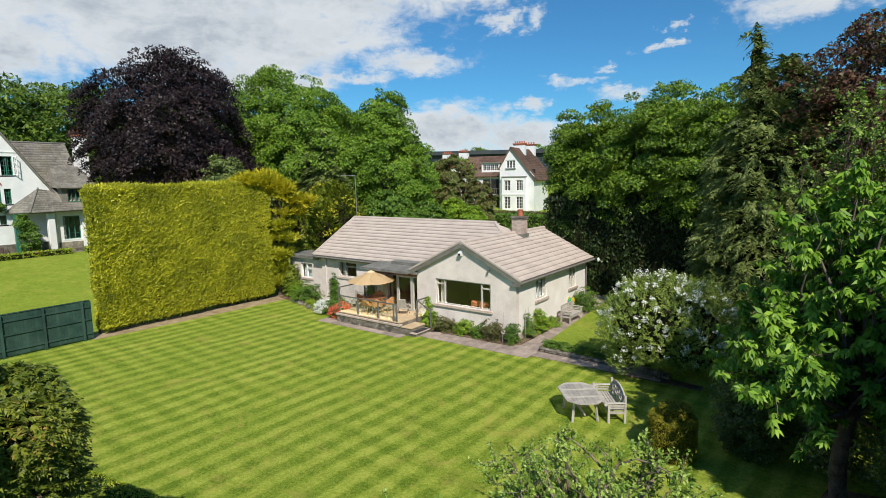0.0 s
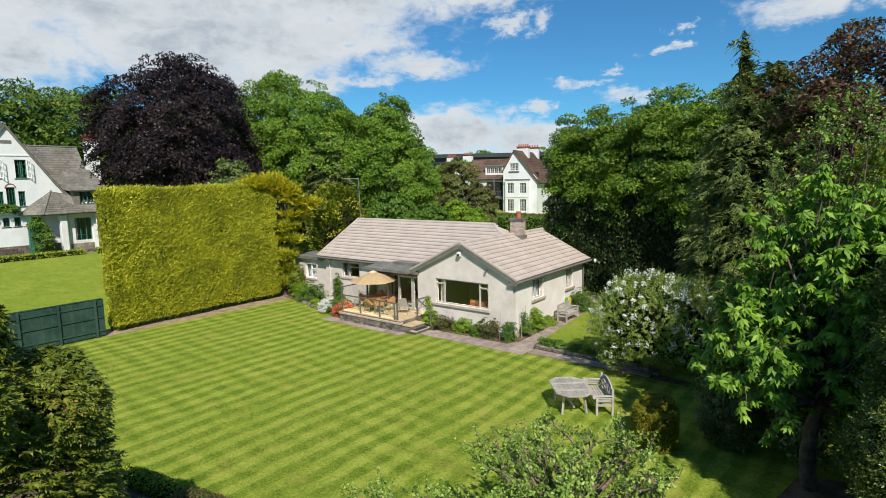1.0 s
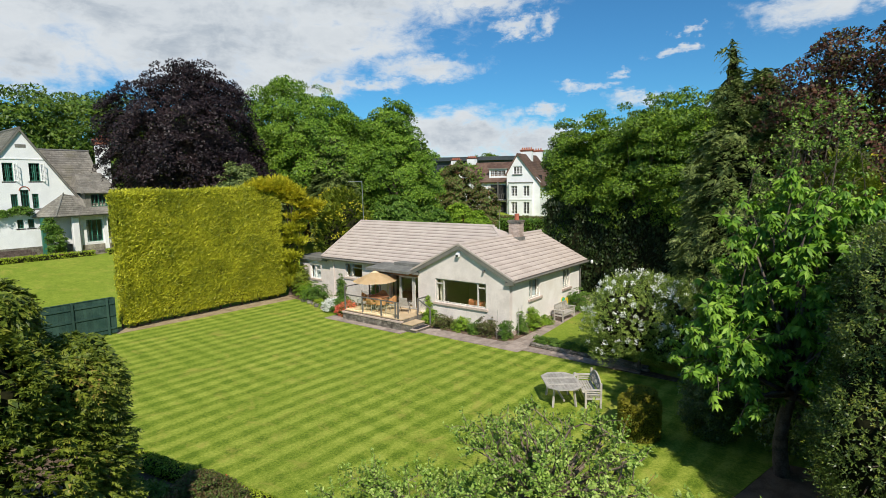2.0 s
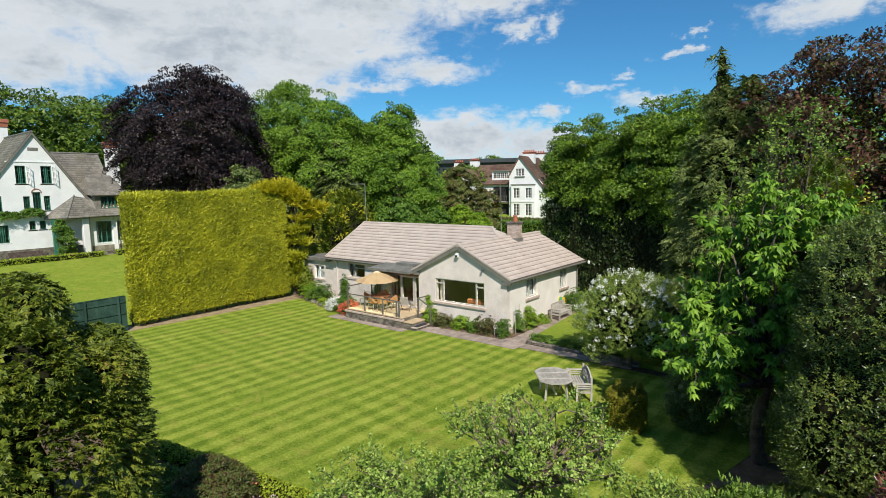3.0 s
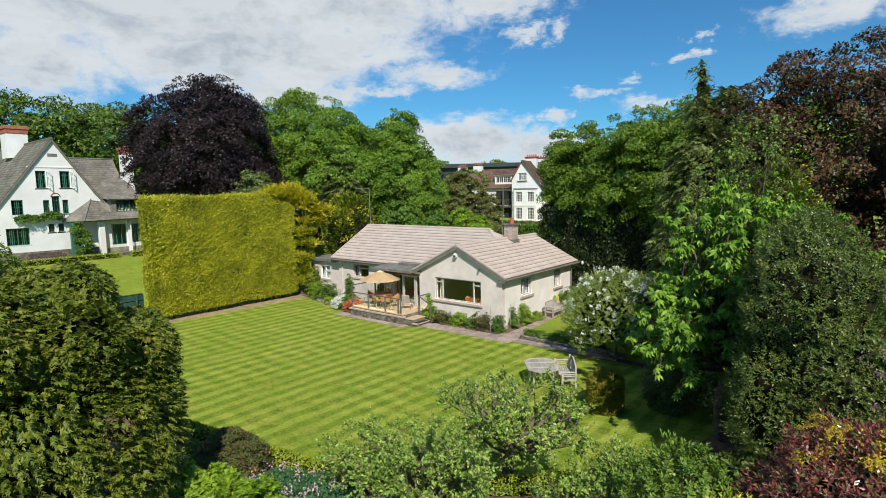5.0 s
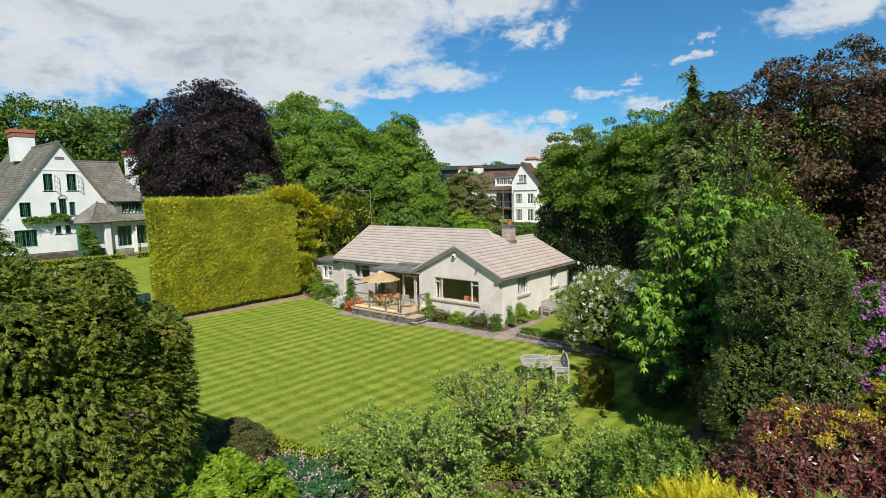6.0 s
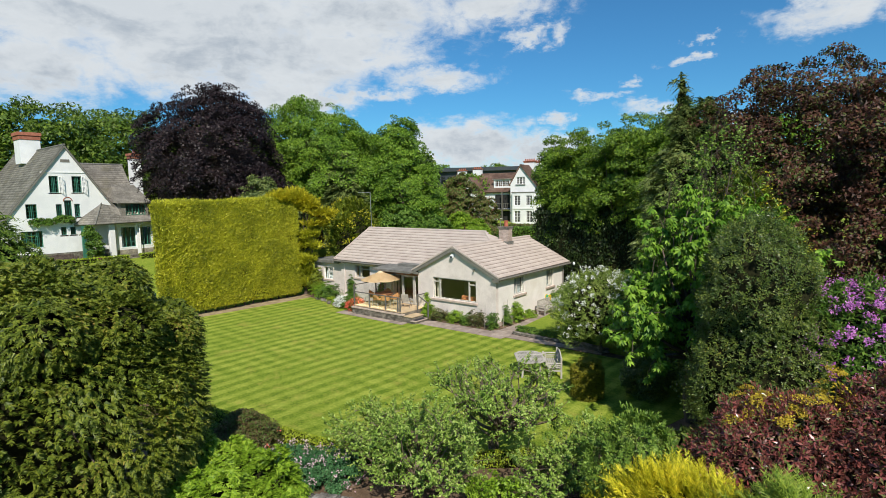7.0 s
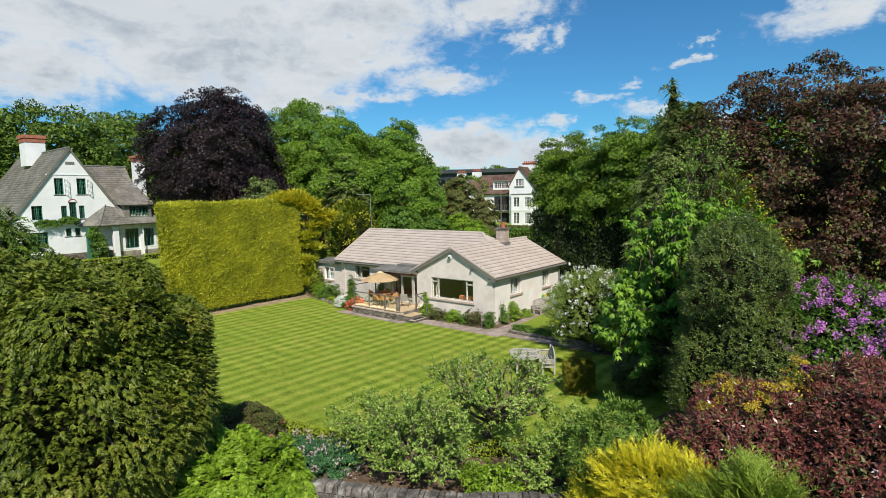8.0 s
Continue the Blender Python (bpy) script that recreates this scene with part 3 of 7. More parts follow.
def crown(lobes, n_boughs, per, bough_r, leaf, rng, style="broad", lump=0.14, low=-0.75, fill=0.10, wide=0.6, flat=0.26, tilt=0.5):
    """Leaf quads for a crown: clumps on the outside, and a looser fill within."""
    if style in ("frond", "droop", "sprig"):
        return sprays(lobes, n_boughs, per, bough_r, leaf, rng, style, lump, low, wide)
    B, O = boughs(lobes, n_boughs, rng, lump, low)
    n = len(B)
    size = bough_r * rng.uniform(0.55, 1.35, size=n)
    idx = np.repeat(np.arange(n), np.maximum((per * (size / bough_r) ** 2).astype(int), 3))
    m = len(idx)
    up = np.array([0, 0, 1.0])
    q = sphere(m, rng) * rng.uniform(0.35, 1.0, size=(m, 1)) ** 0.6
    axis = unit(tilt * O + up + 0.22 * rng.normal(size=(n, 3)))[idx]
    h = (q * axis).sum(1, keepdims=True)
    q = q - axis * h * (1 - flat)
    P = B[idx] + q * size[idx][:, None]
    P[:, 2] -= 0.25 * size[idx] * (np.linalg.norm(q, axis=1) ** 2)
    if style == "broad":
        N = unit(0.9 * axis + 0.45 * O[idx] + 0.3 * unit(q) + 0.42 * rng.normal(size=(m, 3)))
        D = rng.normal(size=(m, 3)) + 0.5 * O[idx] - 0.3 * up
    elif style == "spray":
        D = unit(O[idx] * (1, 1, 0.2) + 0.35 * rng.normal(size=(m, 3)) + up * rng.uniform(-0.55, 0.15, size=(m, 1)))
        N = unit(0.8 * up + 0.35 * O[idx] + 0.4 * rng.normal(size=(m, 3)))
    else:
        D = unit(0.7 * O[idx] + up * rng.uniform(0.2, 0.9, size=(m, 1)) + 0.35 * rng.normal(size=(m, 3)))
        N = unit(O[idx] + 0.5 * rng.normal(size=(m, 3)))
    S = leaf * rng.uniform(0.6, 1.35, size=m)
    out = [leaf_quads(P, D, N, S, S * wide)]
    k = int(m * fill)
    if k:
        w = rng.integers(0, len(lobes), size=k)
        C, R = np.array([c for c, _ in lobes], float)[w], np.array([r for _, r in lobes], float)[w]
        Q = C + sphere(k, rng) * R * rng.uniform(0.5, 0.8, size=(k, 1))
        out.append(leaf_quads(Q, sphere(k, rng), sphere(k, rng) + up, leaf * 1.5, leaf * 0.9))
    v, f = joined(out)
    return v, f, B


def plant(name, label, category, base, lobes, mat, n_boughs, per, bough_r, leaf, seed, trunk_r=0.2, bark=None, limbs=10, style="broad", group="", part_name="crown", head=None, flowers=None, core=0.0, **kw):
    """A tree or shrub: trunk with limbs, a crown of leaves and, where it has them, flowers."""
    rng = np.random.default_rng(seed)
    ob = thing(name, base, label, category, group)
    off = np.asarray(base, float)
    lobes = [(np.asarray(c, float) - off, np.asarray(r, float)) for c, r in lobes]
    v, f, B = crown(lobes, n_boughs, per, bough_r, leaf, rng, style, **kw)
    v[:, 2] = np.maximum(v[:, 2], 0.02)
    np_part(part_name, v, f, mat, ob)
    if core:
        shade_core(lobes, core, ob, seed)
    if trunk_r:
        top = head or tuple(np.mean([c for c, _ in lobes], axis=0) + (0, 0, 0.3 * max(r[2] for _, r in lobes)))
        ends = B[rng.choice(len(B), size=min(limbs, len(B)), replace=False)]
        wood("trunk", (0, 0, -0.1), ends, trunk_r, bark or M_BARK, ob, rng, top)
    if flowers:
        fm, fn, fs, fr, fw = flowers
        P, O = boughs(lobes, fn, rng, 0.05, -0.3)
        idx = np.repeat(np.arange(len(P)), fw)
        Q = P[idx] + O[idx] * 0.16 + rng.normal(size=(len(idx), 3)) * fr
        fv, ff = leaf_quads(Q, sphere(len(idx), rng), O[idx] + 0.6 * rng.normal(size=(len(idx), 3)), fs, fs * 0.8)
        np_part("blossom", fv, ff, fm, ob)
    return ob


def hedge_box(name, label, x0, x1, y0, y1, z0, z1, mat, density, leaf, seed, rough=0.12, top_slope=0.0, category="hedge", wide=0.5, flow=(0.0, 0.5, 0.8)):
    """A clipped hedge: sprays over all its faces, on a near-black solid core that paints the inner shade."""
    rng = np.random.default_rng(seed)
    ob = thing(name, ((x0 + x1) / 2, (y0 + y1) / 2, 0), label, category)
    cx, cy = (x0 + x1) / 2, (y0 + y1) / 2
    out = []
    for nx, ny, nz in ((1, 0, 0), (-1, 0, 0), (0, 1, 0), (0, -1, 0), (0, 0, 1), (0, 0, -1)):
        area = (x1 - x0) * (y1 - y0) if nz else ((y1 - y0) if nx else (x1 - x0)) * (z1 - z0)
        n = int(area * density * (0.3 if nz < 0 or nx < 0 else 1))
        X, Y, Z = rng.uniform(x0, x1, n), rng.uniform(y0, y1, n), rng.uniform(z0, z1, n)
        if nx:
            X = np.full(n, x1 if nx > 0 else x0)
        if ny:
            Y = np.full(n, y1 if ny > 0 else y0)
        if nz:
            Z = np.full(n, z1 if nz > 0 else z0)
        P = np.stack([X, Y, Z], 1)
        F = np.array([nx, ny, nz], float)
        lumps = np.array([noise.noise(Vector((p[0] * 0.6, p[1] * 0.6, p[2] * 0.6))) + 0.5 * noise.noise(Vector((p[0] * 1.9, p[1] * 1.9, p[2] * 1.9 + 7))) for p in P])
        P = P + F * (lumps * rough + rng.normal(size=n) * rough * 0.45 - 0.05)[:, None]
        P[:, 2] += top_slope * (P[:, 1] - y0) * (P[:, 2] - z0) / (z1 - z0)
        D = F * 0.7 + rng.normal(size=(n, 3)) * 0.5 + np.asarray(flow)
        N = F + rng.normal(size=(n, 3)) * 0.5
        S = leaf * rng.uniform(0.6, 1.5, size=n)
        out.append(leaf_quads(P, D, N, S, S * wide))
    v, f = joined(out)
    v -= (cx, cy, 0)
    np_part("foliage", v, f, mat, ob)
    # solid core, coloured near-black for the shade inside the hedge
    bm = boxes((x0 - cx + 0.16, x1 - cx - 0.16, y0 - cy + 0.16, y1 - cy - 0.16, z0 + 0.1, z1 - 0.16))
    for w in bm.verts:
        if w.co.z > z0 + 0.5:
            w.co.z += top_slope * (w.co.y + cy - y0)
    part("shade_core", bm, M_DARK, ob)
    return ob


def palmate(P, N, size, rng, fingers=6):
    """Hand-shaped leaves of drooping leaflets about each stalk end."""
    out = []
    a = unit(np.cross(N, sphere(len(P), rng)))
    b = np.cross(N, a)
    for k in range(fingers):
        t = 2 * np.pi * (k + 0.5) / (fingers + 1.2)
        d = np.cos(t) * a + np.sin(t) * b
        droop = d * 0.86 - N * 0.10 + np.array([0, 0, -0.62])
        c = P + unit(droop) * (size * 0.5)[:, None]
        out.append(leaf_quads(c, droop, N + 0.5 * d, size, size * 0.40, broad=True))
    return joined(out)


def branchy(name, label, category, base, lobes, mat, bark, seed, r, limbs, twigs, leaf, per, spread=0.16, group="", wide=0.55, start=0.3, palm=False):
    """An open tree whose branches show: trunk, limbs that bend out to the crown, twigs, and leaves set along the twigs."""
    rng = np.random.default_rng(seed)
    ob = thing(name, base, label, category, group)
    off = np.asarray(base, float)
    lobes = [(np.asarray(c, float) - off, np.asarray(q, float)) for c, q in lobes]
    E, O = boughs(lobes, limbs, rng, 0.12, -0.35)
    fork = np.mean([c for c, _ in lobes], axis=0) * (start + 0.15)
    trunk = bent((0, 0, -0.1), fork, rng, 0.05, 6)
    wood_bits = [tube(trunk, np.linspace(r * 1.25, r * 0.8, 6), 9)]
    LP, LO = [], []
    for e, o in zip(E, O):
        path = bent(fork * rng.uniform(0.8, 1.05), e, rng, 0.13, 7, 0.06 * np.linalg.norm(e - fork))
        rr = r * rng.uniform(0.25, 0.45)
        wood_bits.append(tube(path, np.linspace(rr, rr * 0.22, 7), 6))
        for k in range(twigs):
            s = path[rng.integers(3, 7)]
            tip = s + unit(o * 0.6 + rng.normal(size=3) * 0.7 + (0, 0, 0.45)) * spread * rng.uniform(0.9, 3.4)
            tw = bent(s, tip, rng, 0.1, 4)
            wood_bits.append(tube(tw, np.linspace(rr * 0.2, rr * 0.06, 4), 4))
            for q in range(per):
                u = rng.uniform(0.25, 1.05)
                LP.append(s + (tip - s) * u + rng.normal(size=3) * spread * 0.15)
                LO.append(o)
    v, f = joined(wood_bits)
    np_part("trunk", v, f, bark, ob)
    P, O2 = np.array(LP), np.array(LO)
    n = len(P)
    N = unit(O2 * 0.5 + (0, 0, 0.8) + rng.normal(size=(n, 3)) * 0.5)
    S = leaf * rng.uniform(0.6, 1.3, size=n)
    if palm:
        v, f = palmate(P, N, S, rng)
    else:
        v, f = leaf_quads(P, rng.normal(size=(n, 3)) + 0.6 * O2, N, S, S * wide, broad=True)
    v[:, 2] = np.maximum(v[:, 2], 0.02)
    np_part("crown", v, f, mat, ob)
    return ob
# ---- ground ----
def ground_height(x, y):
    west = max(0.0, min(1.0, (-20.5 - x) / 21.0))
    north = max(0.0, min(1.0, (y - 16.0) / 45.0))
    far = max(0.0, (math.hypot(x, y) - 90.0)) * 0.035
    return -0.03 + 2.2 * west * west * (3 - 2 * west) * (1 - 0.3 * north) + 1.3 * north + min(far, 9.0)


def make_ground():
    def axis(lo, hi, step):
        far = [9, 22, 45, 90, 180, 360, 700, 1300]
        return [lo - d for d in far[::-1]] + list(np.arange(lo, hi + 0.1, step)) + [hi + d for d in far]
    xs, ys = axis(-70, 30, 2.5), axis(-32, 80, 2.5)
    v = [(x, y, ground_height(x, y)) for y in ys for x in xs]
    w = len(xs)
    f = [(j * w + i, j * w + i + 1, (j + 1) * w + i + 1, (j + 1) * w + i) for j in range(len(ys) - 1) for i in range(w - 1)]
    ob = np_part("ground", v, f, M_ROUGH)
    tagged(ob, "grassy ground rising gently behind the gardens", "ground", kind="structure")


def sheet(name, outline, z, mat, label, category, depth=0.05, kind="structure"):
    ob = part(name, prism(outline, z - depth, z, "z"), mat)
    return tagged(ob, label, category, kind=kind)


EDGE = [(-18.0, -20.6), (-7.0, -16.9), (-2.4, -16.1), (0.0, -15.7), (2.2, -15.35), (3.8, -15.1), (4.8, -14.9), (6.8, -13.8), (8.6, -12.3), (10.2, -10.6), (11.2, -8.4)]
make_ground()
sheet("lawn", EDGE + [(11.8, -6.0), (10.5, -3.6), (8.0, -1.6), (3.4, -1.27), (1.35, -1.3), (1.2, -1.66), (-5.2, -1.66), (-5.2, -2.45), (-11.3, -2.45), (-13.2, -0.9), (-17.3, 0.3), (-17.9, -1.0)], 0.012, M_LAWN,
      "mown lawn with light and dark green stripes", "lawn")
sheet("planting_bed_front", [(-18.0, -30.0), (24.0, -30.0), (24.0, -4.0), (11.8, -6.0)] + EDGE[::-1], 0.0, M_SOIL, "bare brown soil of the shrub border", "flower bed")
sheet("planting_bed_house", [(-18.4, 1.45), (-18.2, 0.2), (-13.0, -0.8), (-10.2, -1.0), (-10.2, 1.45)], 0.02, M_SOIL, "brown soil bed below the bungalow wall", "flower bed")
sheet("planting_bed_gable", [(-5.5, 0.1), (-5.2, -0.6), (-0.2, -0.6), (0.2, -0.2), (0.25, 3.6), (-0.2, 3.6), (-0.2, 0.1)], 0.05, M_SOIL, "brown soil bed along the gable wall", "flower bed", 0.1)
sheet("earth_strip", [(-18.9, -11.0), (-17.75, -11.0), (-17.4, -6.0), (-17.15, 0.2), (-18.9, 1.2)], 0.018, M_DRY, "dry bare earth under the tall hedge", "flower bed", 0.06)
side = sheet("lawn_side", [(1.28, -0.22), (3.0, -0.32), (4.8, -0.42), (8.5, -0.9), (9.0, 12.0), (0.45, 12.0), (0.92, 5.0)], 0.2, M_ROUGH, "small raised lawn behind a dry-stone edge", "lawn", 0.25)
sheet("yard", [(-9.0, 9.0), (0.74, 9.0), (0.72, 11.9), (-9.0, 11.9)], 0.02, M_SLAB, "grey paved yard behind the bungalow", "pavement", 0.06)


def paving(name, label, pieces):
    ob = thing(name, (0, 0, 0), label, "path", kind="structure")
    me = None
    for x0, x1, y0, y1, z in pieces:
        bm = boxes((x0 + 0.008, x1 - 0.008, y0 + 0.008, y1 - 0.008, z - 0.08, z + random.uniform(-0.004, 0.008)), bevel=0.008)
        part("paving_slab", bm, M_SLAB, ob)
    return ob


def slabs(x0, x1, y0, y1, z, sx, sy, seed):
    r = random.Random(seed)
    out, y = [], y0
    while y < y1 - 0.02:
        ye = min(y1, y + sy)
        x = x0 - r.uniform(0, sx * 0.7)
        while x < x1 - 0.02:
            xe = x + sx * r.uniform(0.85, 1.2)
            out.append((max(x, x0), min(xe, x1), y, ye, z))
            x = xe
        y = ye
    return [s for s in out if s[1] - s[0] > 0.08]


sheet("path_bed", [(-11.3, -2.45), (-5.2, -2.45), (-5.2, -1.66), (1.2, -1.66), (1.35, -1.28), (8.0, -1.28), (8.0, -0.9), (4.8, -0.5), (1.2, -0.3), (1.1, 12), (0.2, 12), (0.2, -0.6), (-11.3, -0.6)], 0.004, M_SOIL, "dark earth joints under the paving", "path", 0.05)
paving("front_path", "worn grey paving slabs along the bungalow", slabs(-11.2, -5.25, -2.42, -1.66, 0.03, 0.9, 0.76, 1) + slabs(-5.25, 1.3, -1.64, -0.62, 0.03, 0.75, 0.51, 2) + slabs(1.3, 6.6, -1.25, -0.62, 0.03, 0.7, 0.315, 8) + slabs(-0.1, 1.2, -0.6, -0.2, 0.028, 0.6, 0.4, 9))
paving("side_path", "worn grey paving slabs beside the bungalow", slabs(0.22, 1.12, -0.2, 3.4, 0.035, 0.44, 0.6, 3) + slabs(-0.15, 0.9, 3.4, 8.9, 0.035, 0.55, 0.6, 4))
# ---- the bungalow ----
def rects(a0, a1, z0, z1, holes):
    """A wall face cut round its openings: spans (a, a, z, z)."""
    out, a = [], a0
    for h0, h1, k0, k1 in sorted(holes):
        out += [(a, h0, z0, z1), (h0, h1, z0, k0), (h0, h1, k1, z1)]
        a = h1
    out.append((a, a1, z0, z1))
    return [r for r in out if r[1] - r[0] > 0.001 and r[3] - r[2] > 0.001]


def wall_x(a0, a1, z0, z1, y0, y1, holes=()):
    return boxes(*[(p, q, y0, y1, r, s) for p, q, r, s in rects(a0, a1, z0, z1, holes)])


def wall_y(a0, a1, z0, z1, x0, x1, holes=()):
    return boxes(*[(x0, x1, p, q, r, s) for p, q, r, s in rects(a0, a1, z0, z1, holes)])


def child(name, parent, m):
    ob = new(name)
    ob.parent, ob.matrix_basis, ob.empty_display_size = parent, m, 0.1
    return ob


def window(parent, m, w, h, uprights=(), rails=(), mat=None, fw=0.06, sill=None, sill_mat=None, name="window", bars=None, depth=0.09):
    """A window in its opening, outside facing -y: frame, panes and sill. rails: (x0, x1, z). bars: (across, up) glazing bars."""
    mat = mat or M_UPVC
    ob = child(name, parent, m)
    spans = [(0, fw, 0, depth, 0, h), (w - fw, w, 0, depth, 0, h), (fw, w - fw, 0, depth, 0, fw), (fw, w - fw, 0, depth, h - fw, h)]
    spans += [(u - fw * 0.6, u + fw * 0.6, -0.006, depth - 0.01, fw, h - fw) for u in uprights]
    spans += [(a, b, -0.004, depth - 0.012, z - fw * 0.5, z + fw * 0.5) for a, b, z in rails]
    part("window_frame", boxes(*spans), mat, ob)
    if bars:
        nx, nz = bars
        s = [(w * i / nx - 0.014, w * i / nx + 0.014, 0.012, depth - 0.02, fw, h - fw) for i in range(1, nx)]
        s += [(fw, w - fw, 0.016, depth - 0.024, h * j / nz - 0.012, h * j / nz + 0.012) for j in range(1, nz)]
        if s:
            part("glazing_grid", boxes(*s), mat, ob)
    edges = [0] + list(uprights) + [w]
    for a, b in zip(edges, edges[1:]):
        p = part("pane", boxes((a + 0.03, b - 0.03, depth * 0.5, depth * 0.5 + 0.008, 0.03, h - 0.03)), M_GLASS, ob)
        p.visible_shadow = False
    if sill:
        part("window_sill", boxes((-0.12, w + 0.12, -sill, depth, -0.13, -0.002), bevel=0.008), sill_mat or M_BRICK, ob)
    return ob


def shadow_line_edges(me):
    """The lower edge of every tile, which faces down the slope, has the course's shadow line painted into its colour.
    Each tile has 16 faces, the first 8 of them its edge.
    """
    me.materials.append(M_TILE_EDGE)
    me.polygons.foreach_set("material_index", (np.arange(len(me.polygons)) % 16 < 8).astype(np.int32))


def tile_mesh(mat):
    prof = [(0, 0), (0.025, 0.016), (0.065, 0.016), (0.09, 0), (0.15, 0), (0.175, 0.016), (0.215, 0.016), (0.24, 0), (0.299, 0)]
    v = [(x, 0.0, 0.006) for x, z in prof] + [(x, 0.0, z + 0.042) for x, z in prof] + [(x, 0.37, z + 0.010) for x, z in prof]
    n = len(prof)
    f = [(r * n + i, r * n + i + 1, (r + 1) * n + i + 1, (r + 1) * n + i) for r in range(2) for i in range(n - 1)]
    me = np_mesh("roof_tile", v, f, mat)
    shadow_line_edges(me)
    return np.array(v), np.array(f), me


def lay_tiles(parent, corner, u, v, cols, rows, keep, single, data, gauge=0.33):
    """Tiles on a slope, from the eave corner along u and up v. Those that single() picks are objects of their own."""
    tv, tf, me = data
    u, v = Vector(u).normalized(), Vector(v).normalized()
    n = u.cross(v)
    rot = Matrix((u, v, n)).transposed().to_4x4()
    rest = []
    for r in range(rows):
        for c in range(cols):
            at = Vector(corner) + u * (c * 0.3) + v * (r * gauge)
            mid = at + u * 0.15 + v * 0.2
            if not keep(mid):
                continue
            m = Matrix.Translation(at + n * random.uniform(-0.002, 0.003)) @ rot @ pose(0, 0, 0, 0, 0, random.uniform(-0.25, 0.25))
            if single(mid):
                ob = new("roof_tile", me)
                ob.parent, ob.matrix_basis = parent, m
            else:
                a = np.array(m)
                rest.append((tv @ a[:3, :3].T + a[:3, 3], tf))
    return rest


def ridge_tiles(parent, a, b, mat, r=0.11, step=0.45):
    a, b = Vector(a), Vector(b)
    k = max(1, round((b - a).length / step))
    for i in range(k):
        bm = rods((a.lerp(b, i / k), a.lerp(b, (i + 1.02) / k), r, r * 0.94), sides=10)
        part("ridge_tile", bm, mat, parent)


def make_bungalow():
    h = thing("bungalow", (0, 0, 0), "grey-white roughcast bungalow with beige tiled roof", "house")
    big = (-4.87, -1.58, 1.30, 2.60)
    bm = wall_x(-6.1, -0.2, 0, 2.88, 0.1, 0.38, [big])
    tri = prism([(-6.1, 2.88), (-0.2, 2.88), (-3.15, 4.36)], 0.1, 0.38)
    me = bpy.data.meshes.new("t")
    tri.to_mesh(me)
    tri.free()
    bm.from_mesh(me)
    part("wall_gable", bm, M_HARL, h)
    s1, s2 = (2.1, 3.32, 1.6, 2.62), (6.1, 7.05, 1.5, 2.62)
    part("wall_side", wall_y(0.38, 8.6, 0, 2.9, -0.48, -0.2, [s1, s2]), M_HARL_SUNNY, h)
    part("wall_back", boxes((-15.4, -0.48, 8.32, 8.6, 0, 2.9)), M_HARL, h)
    lw, aw = (-13.65, -12.05, 1.66, 2.60), (-17.5, -16.34, 1.22, 2.2)
    part("wall_front", wall_x(-15.2, -9.3, 0, 2.86, 1.5, 1.78, [lw]), M_HARL, h)
    part("wall_return", boxes((-6.1, -5.82, 0.38, 1.5, 0, 2.9)), M_HARL, h)
    part("wall_end", boxes((-15.4, -15.2, 1.78, 8.32, 0, 2.9)), M_HARL, h)
    part("wall_annex", wall_x(-18.6, -15.2, 0, 2.62, 1.62, 1.88, [aw]), M_HARL, h)
    part("wall_annex_end", boxes((-18.6, -18.34, 1.88, 6.5, 0, 2.62)), M_HARL, h)
    part("annex_roof", boxes((-18.75, -15.42, 1.45, 6.6, 2.62, 2.72), (-18.8, -15.42, 1.40, 1.46, 2.56, 2.76), (-18.82, -18.74, 1.40, 6.6, 2.56, 2.76)), M_LEAD, h, "flat felt roof with a pale edge")
    part("plinth", boxes((-6.12, -0.18, 0.08, 0.1, 0, 0.28), (-0.2, -0.18, 0.1, 8.6, 0, 0.28)), M_BRICK, h)
    part("floor", boxes((-15.2, -0.48, 1.78, 8.3, 0.4, 0.5), (-5.82, -0.48, 0.38, 1.78, 0.4, 0.5)), M_TIMBER, h)
    # inner walls of assumed layout, added to keep the rooms behind the windows dark
    part("added_partition", boxes((-15.2, -0.48, 4.4, 4.5, 0.5, 2.85), (-5.7, -5.6, 0.38, 4.4, 0.5, 2.85), (-2.2, -2.1, 4.5, 8.3, 0.5, 2.85), (-11.2, -11.1, 1.78, 4.4, 0.5, 2.85), (-5.6, -0.5, 4.3, 4.38, 0.5, 2.85)), M_INSIDE, h)
    part("ceiling", boxes((-15.2, -0.48, 1.78, 8.3, 2.84, 2.86), (-5.82, -0.48, 0.38, 1.78, 2.84, 2.86)), M_INSIDE, h)

    window(h, pose(big[0], 0.17, big[2]), 3.29, 1.30, (0.52, 2.74), ((0.06, 0.5, 1.03), (2.76, 3.23, 1.03)), sill=0.16, mat=M_FRAME)
    window(h, pose(-0.27, s1[0], s1[2], 0, 0, 90), 1.22, 1.02, (0.42,), ((0.06, 0.4, 0.74),), sill=0.16, mat=M_FRAME)
    window(h, pose(-0.27, s2[0], s2[2], 0, 0, 90), 0.95, 1.12, (0.5,), ((0.06, 0.48, 0.82),), sill=0.16, mat=M_FRAME)
    window(h, pose(lw[0], 1.57, lw[2]), 1.6, 0.94, (0.58,), ((0.62, 1.54, 0.66),), sill=0.14, mat=M_FRAME)
    window(h, pose(aw[0], 1.69, aw[2]), 1.16, 0.98, (0.56,), ((0.62, 1.10, 0.64),), sill=0.12)

    # roof
    roof = child("roof", h, Matrix())
    tan_g, tan_m = (4.50 - 2.90) / 3.22, (5.06 - 2.90) / 3.77
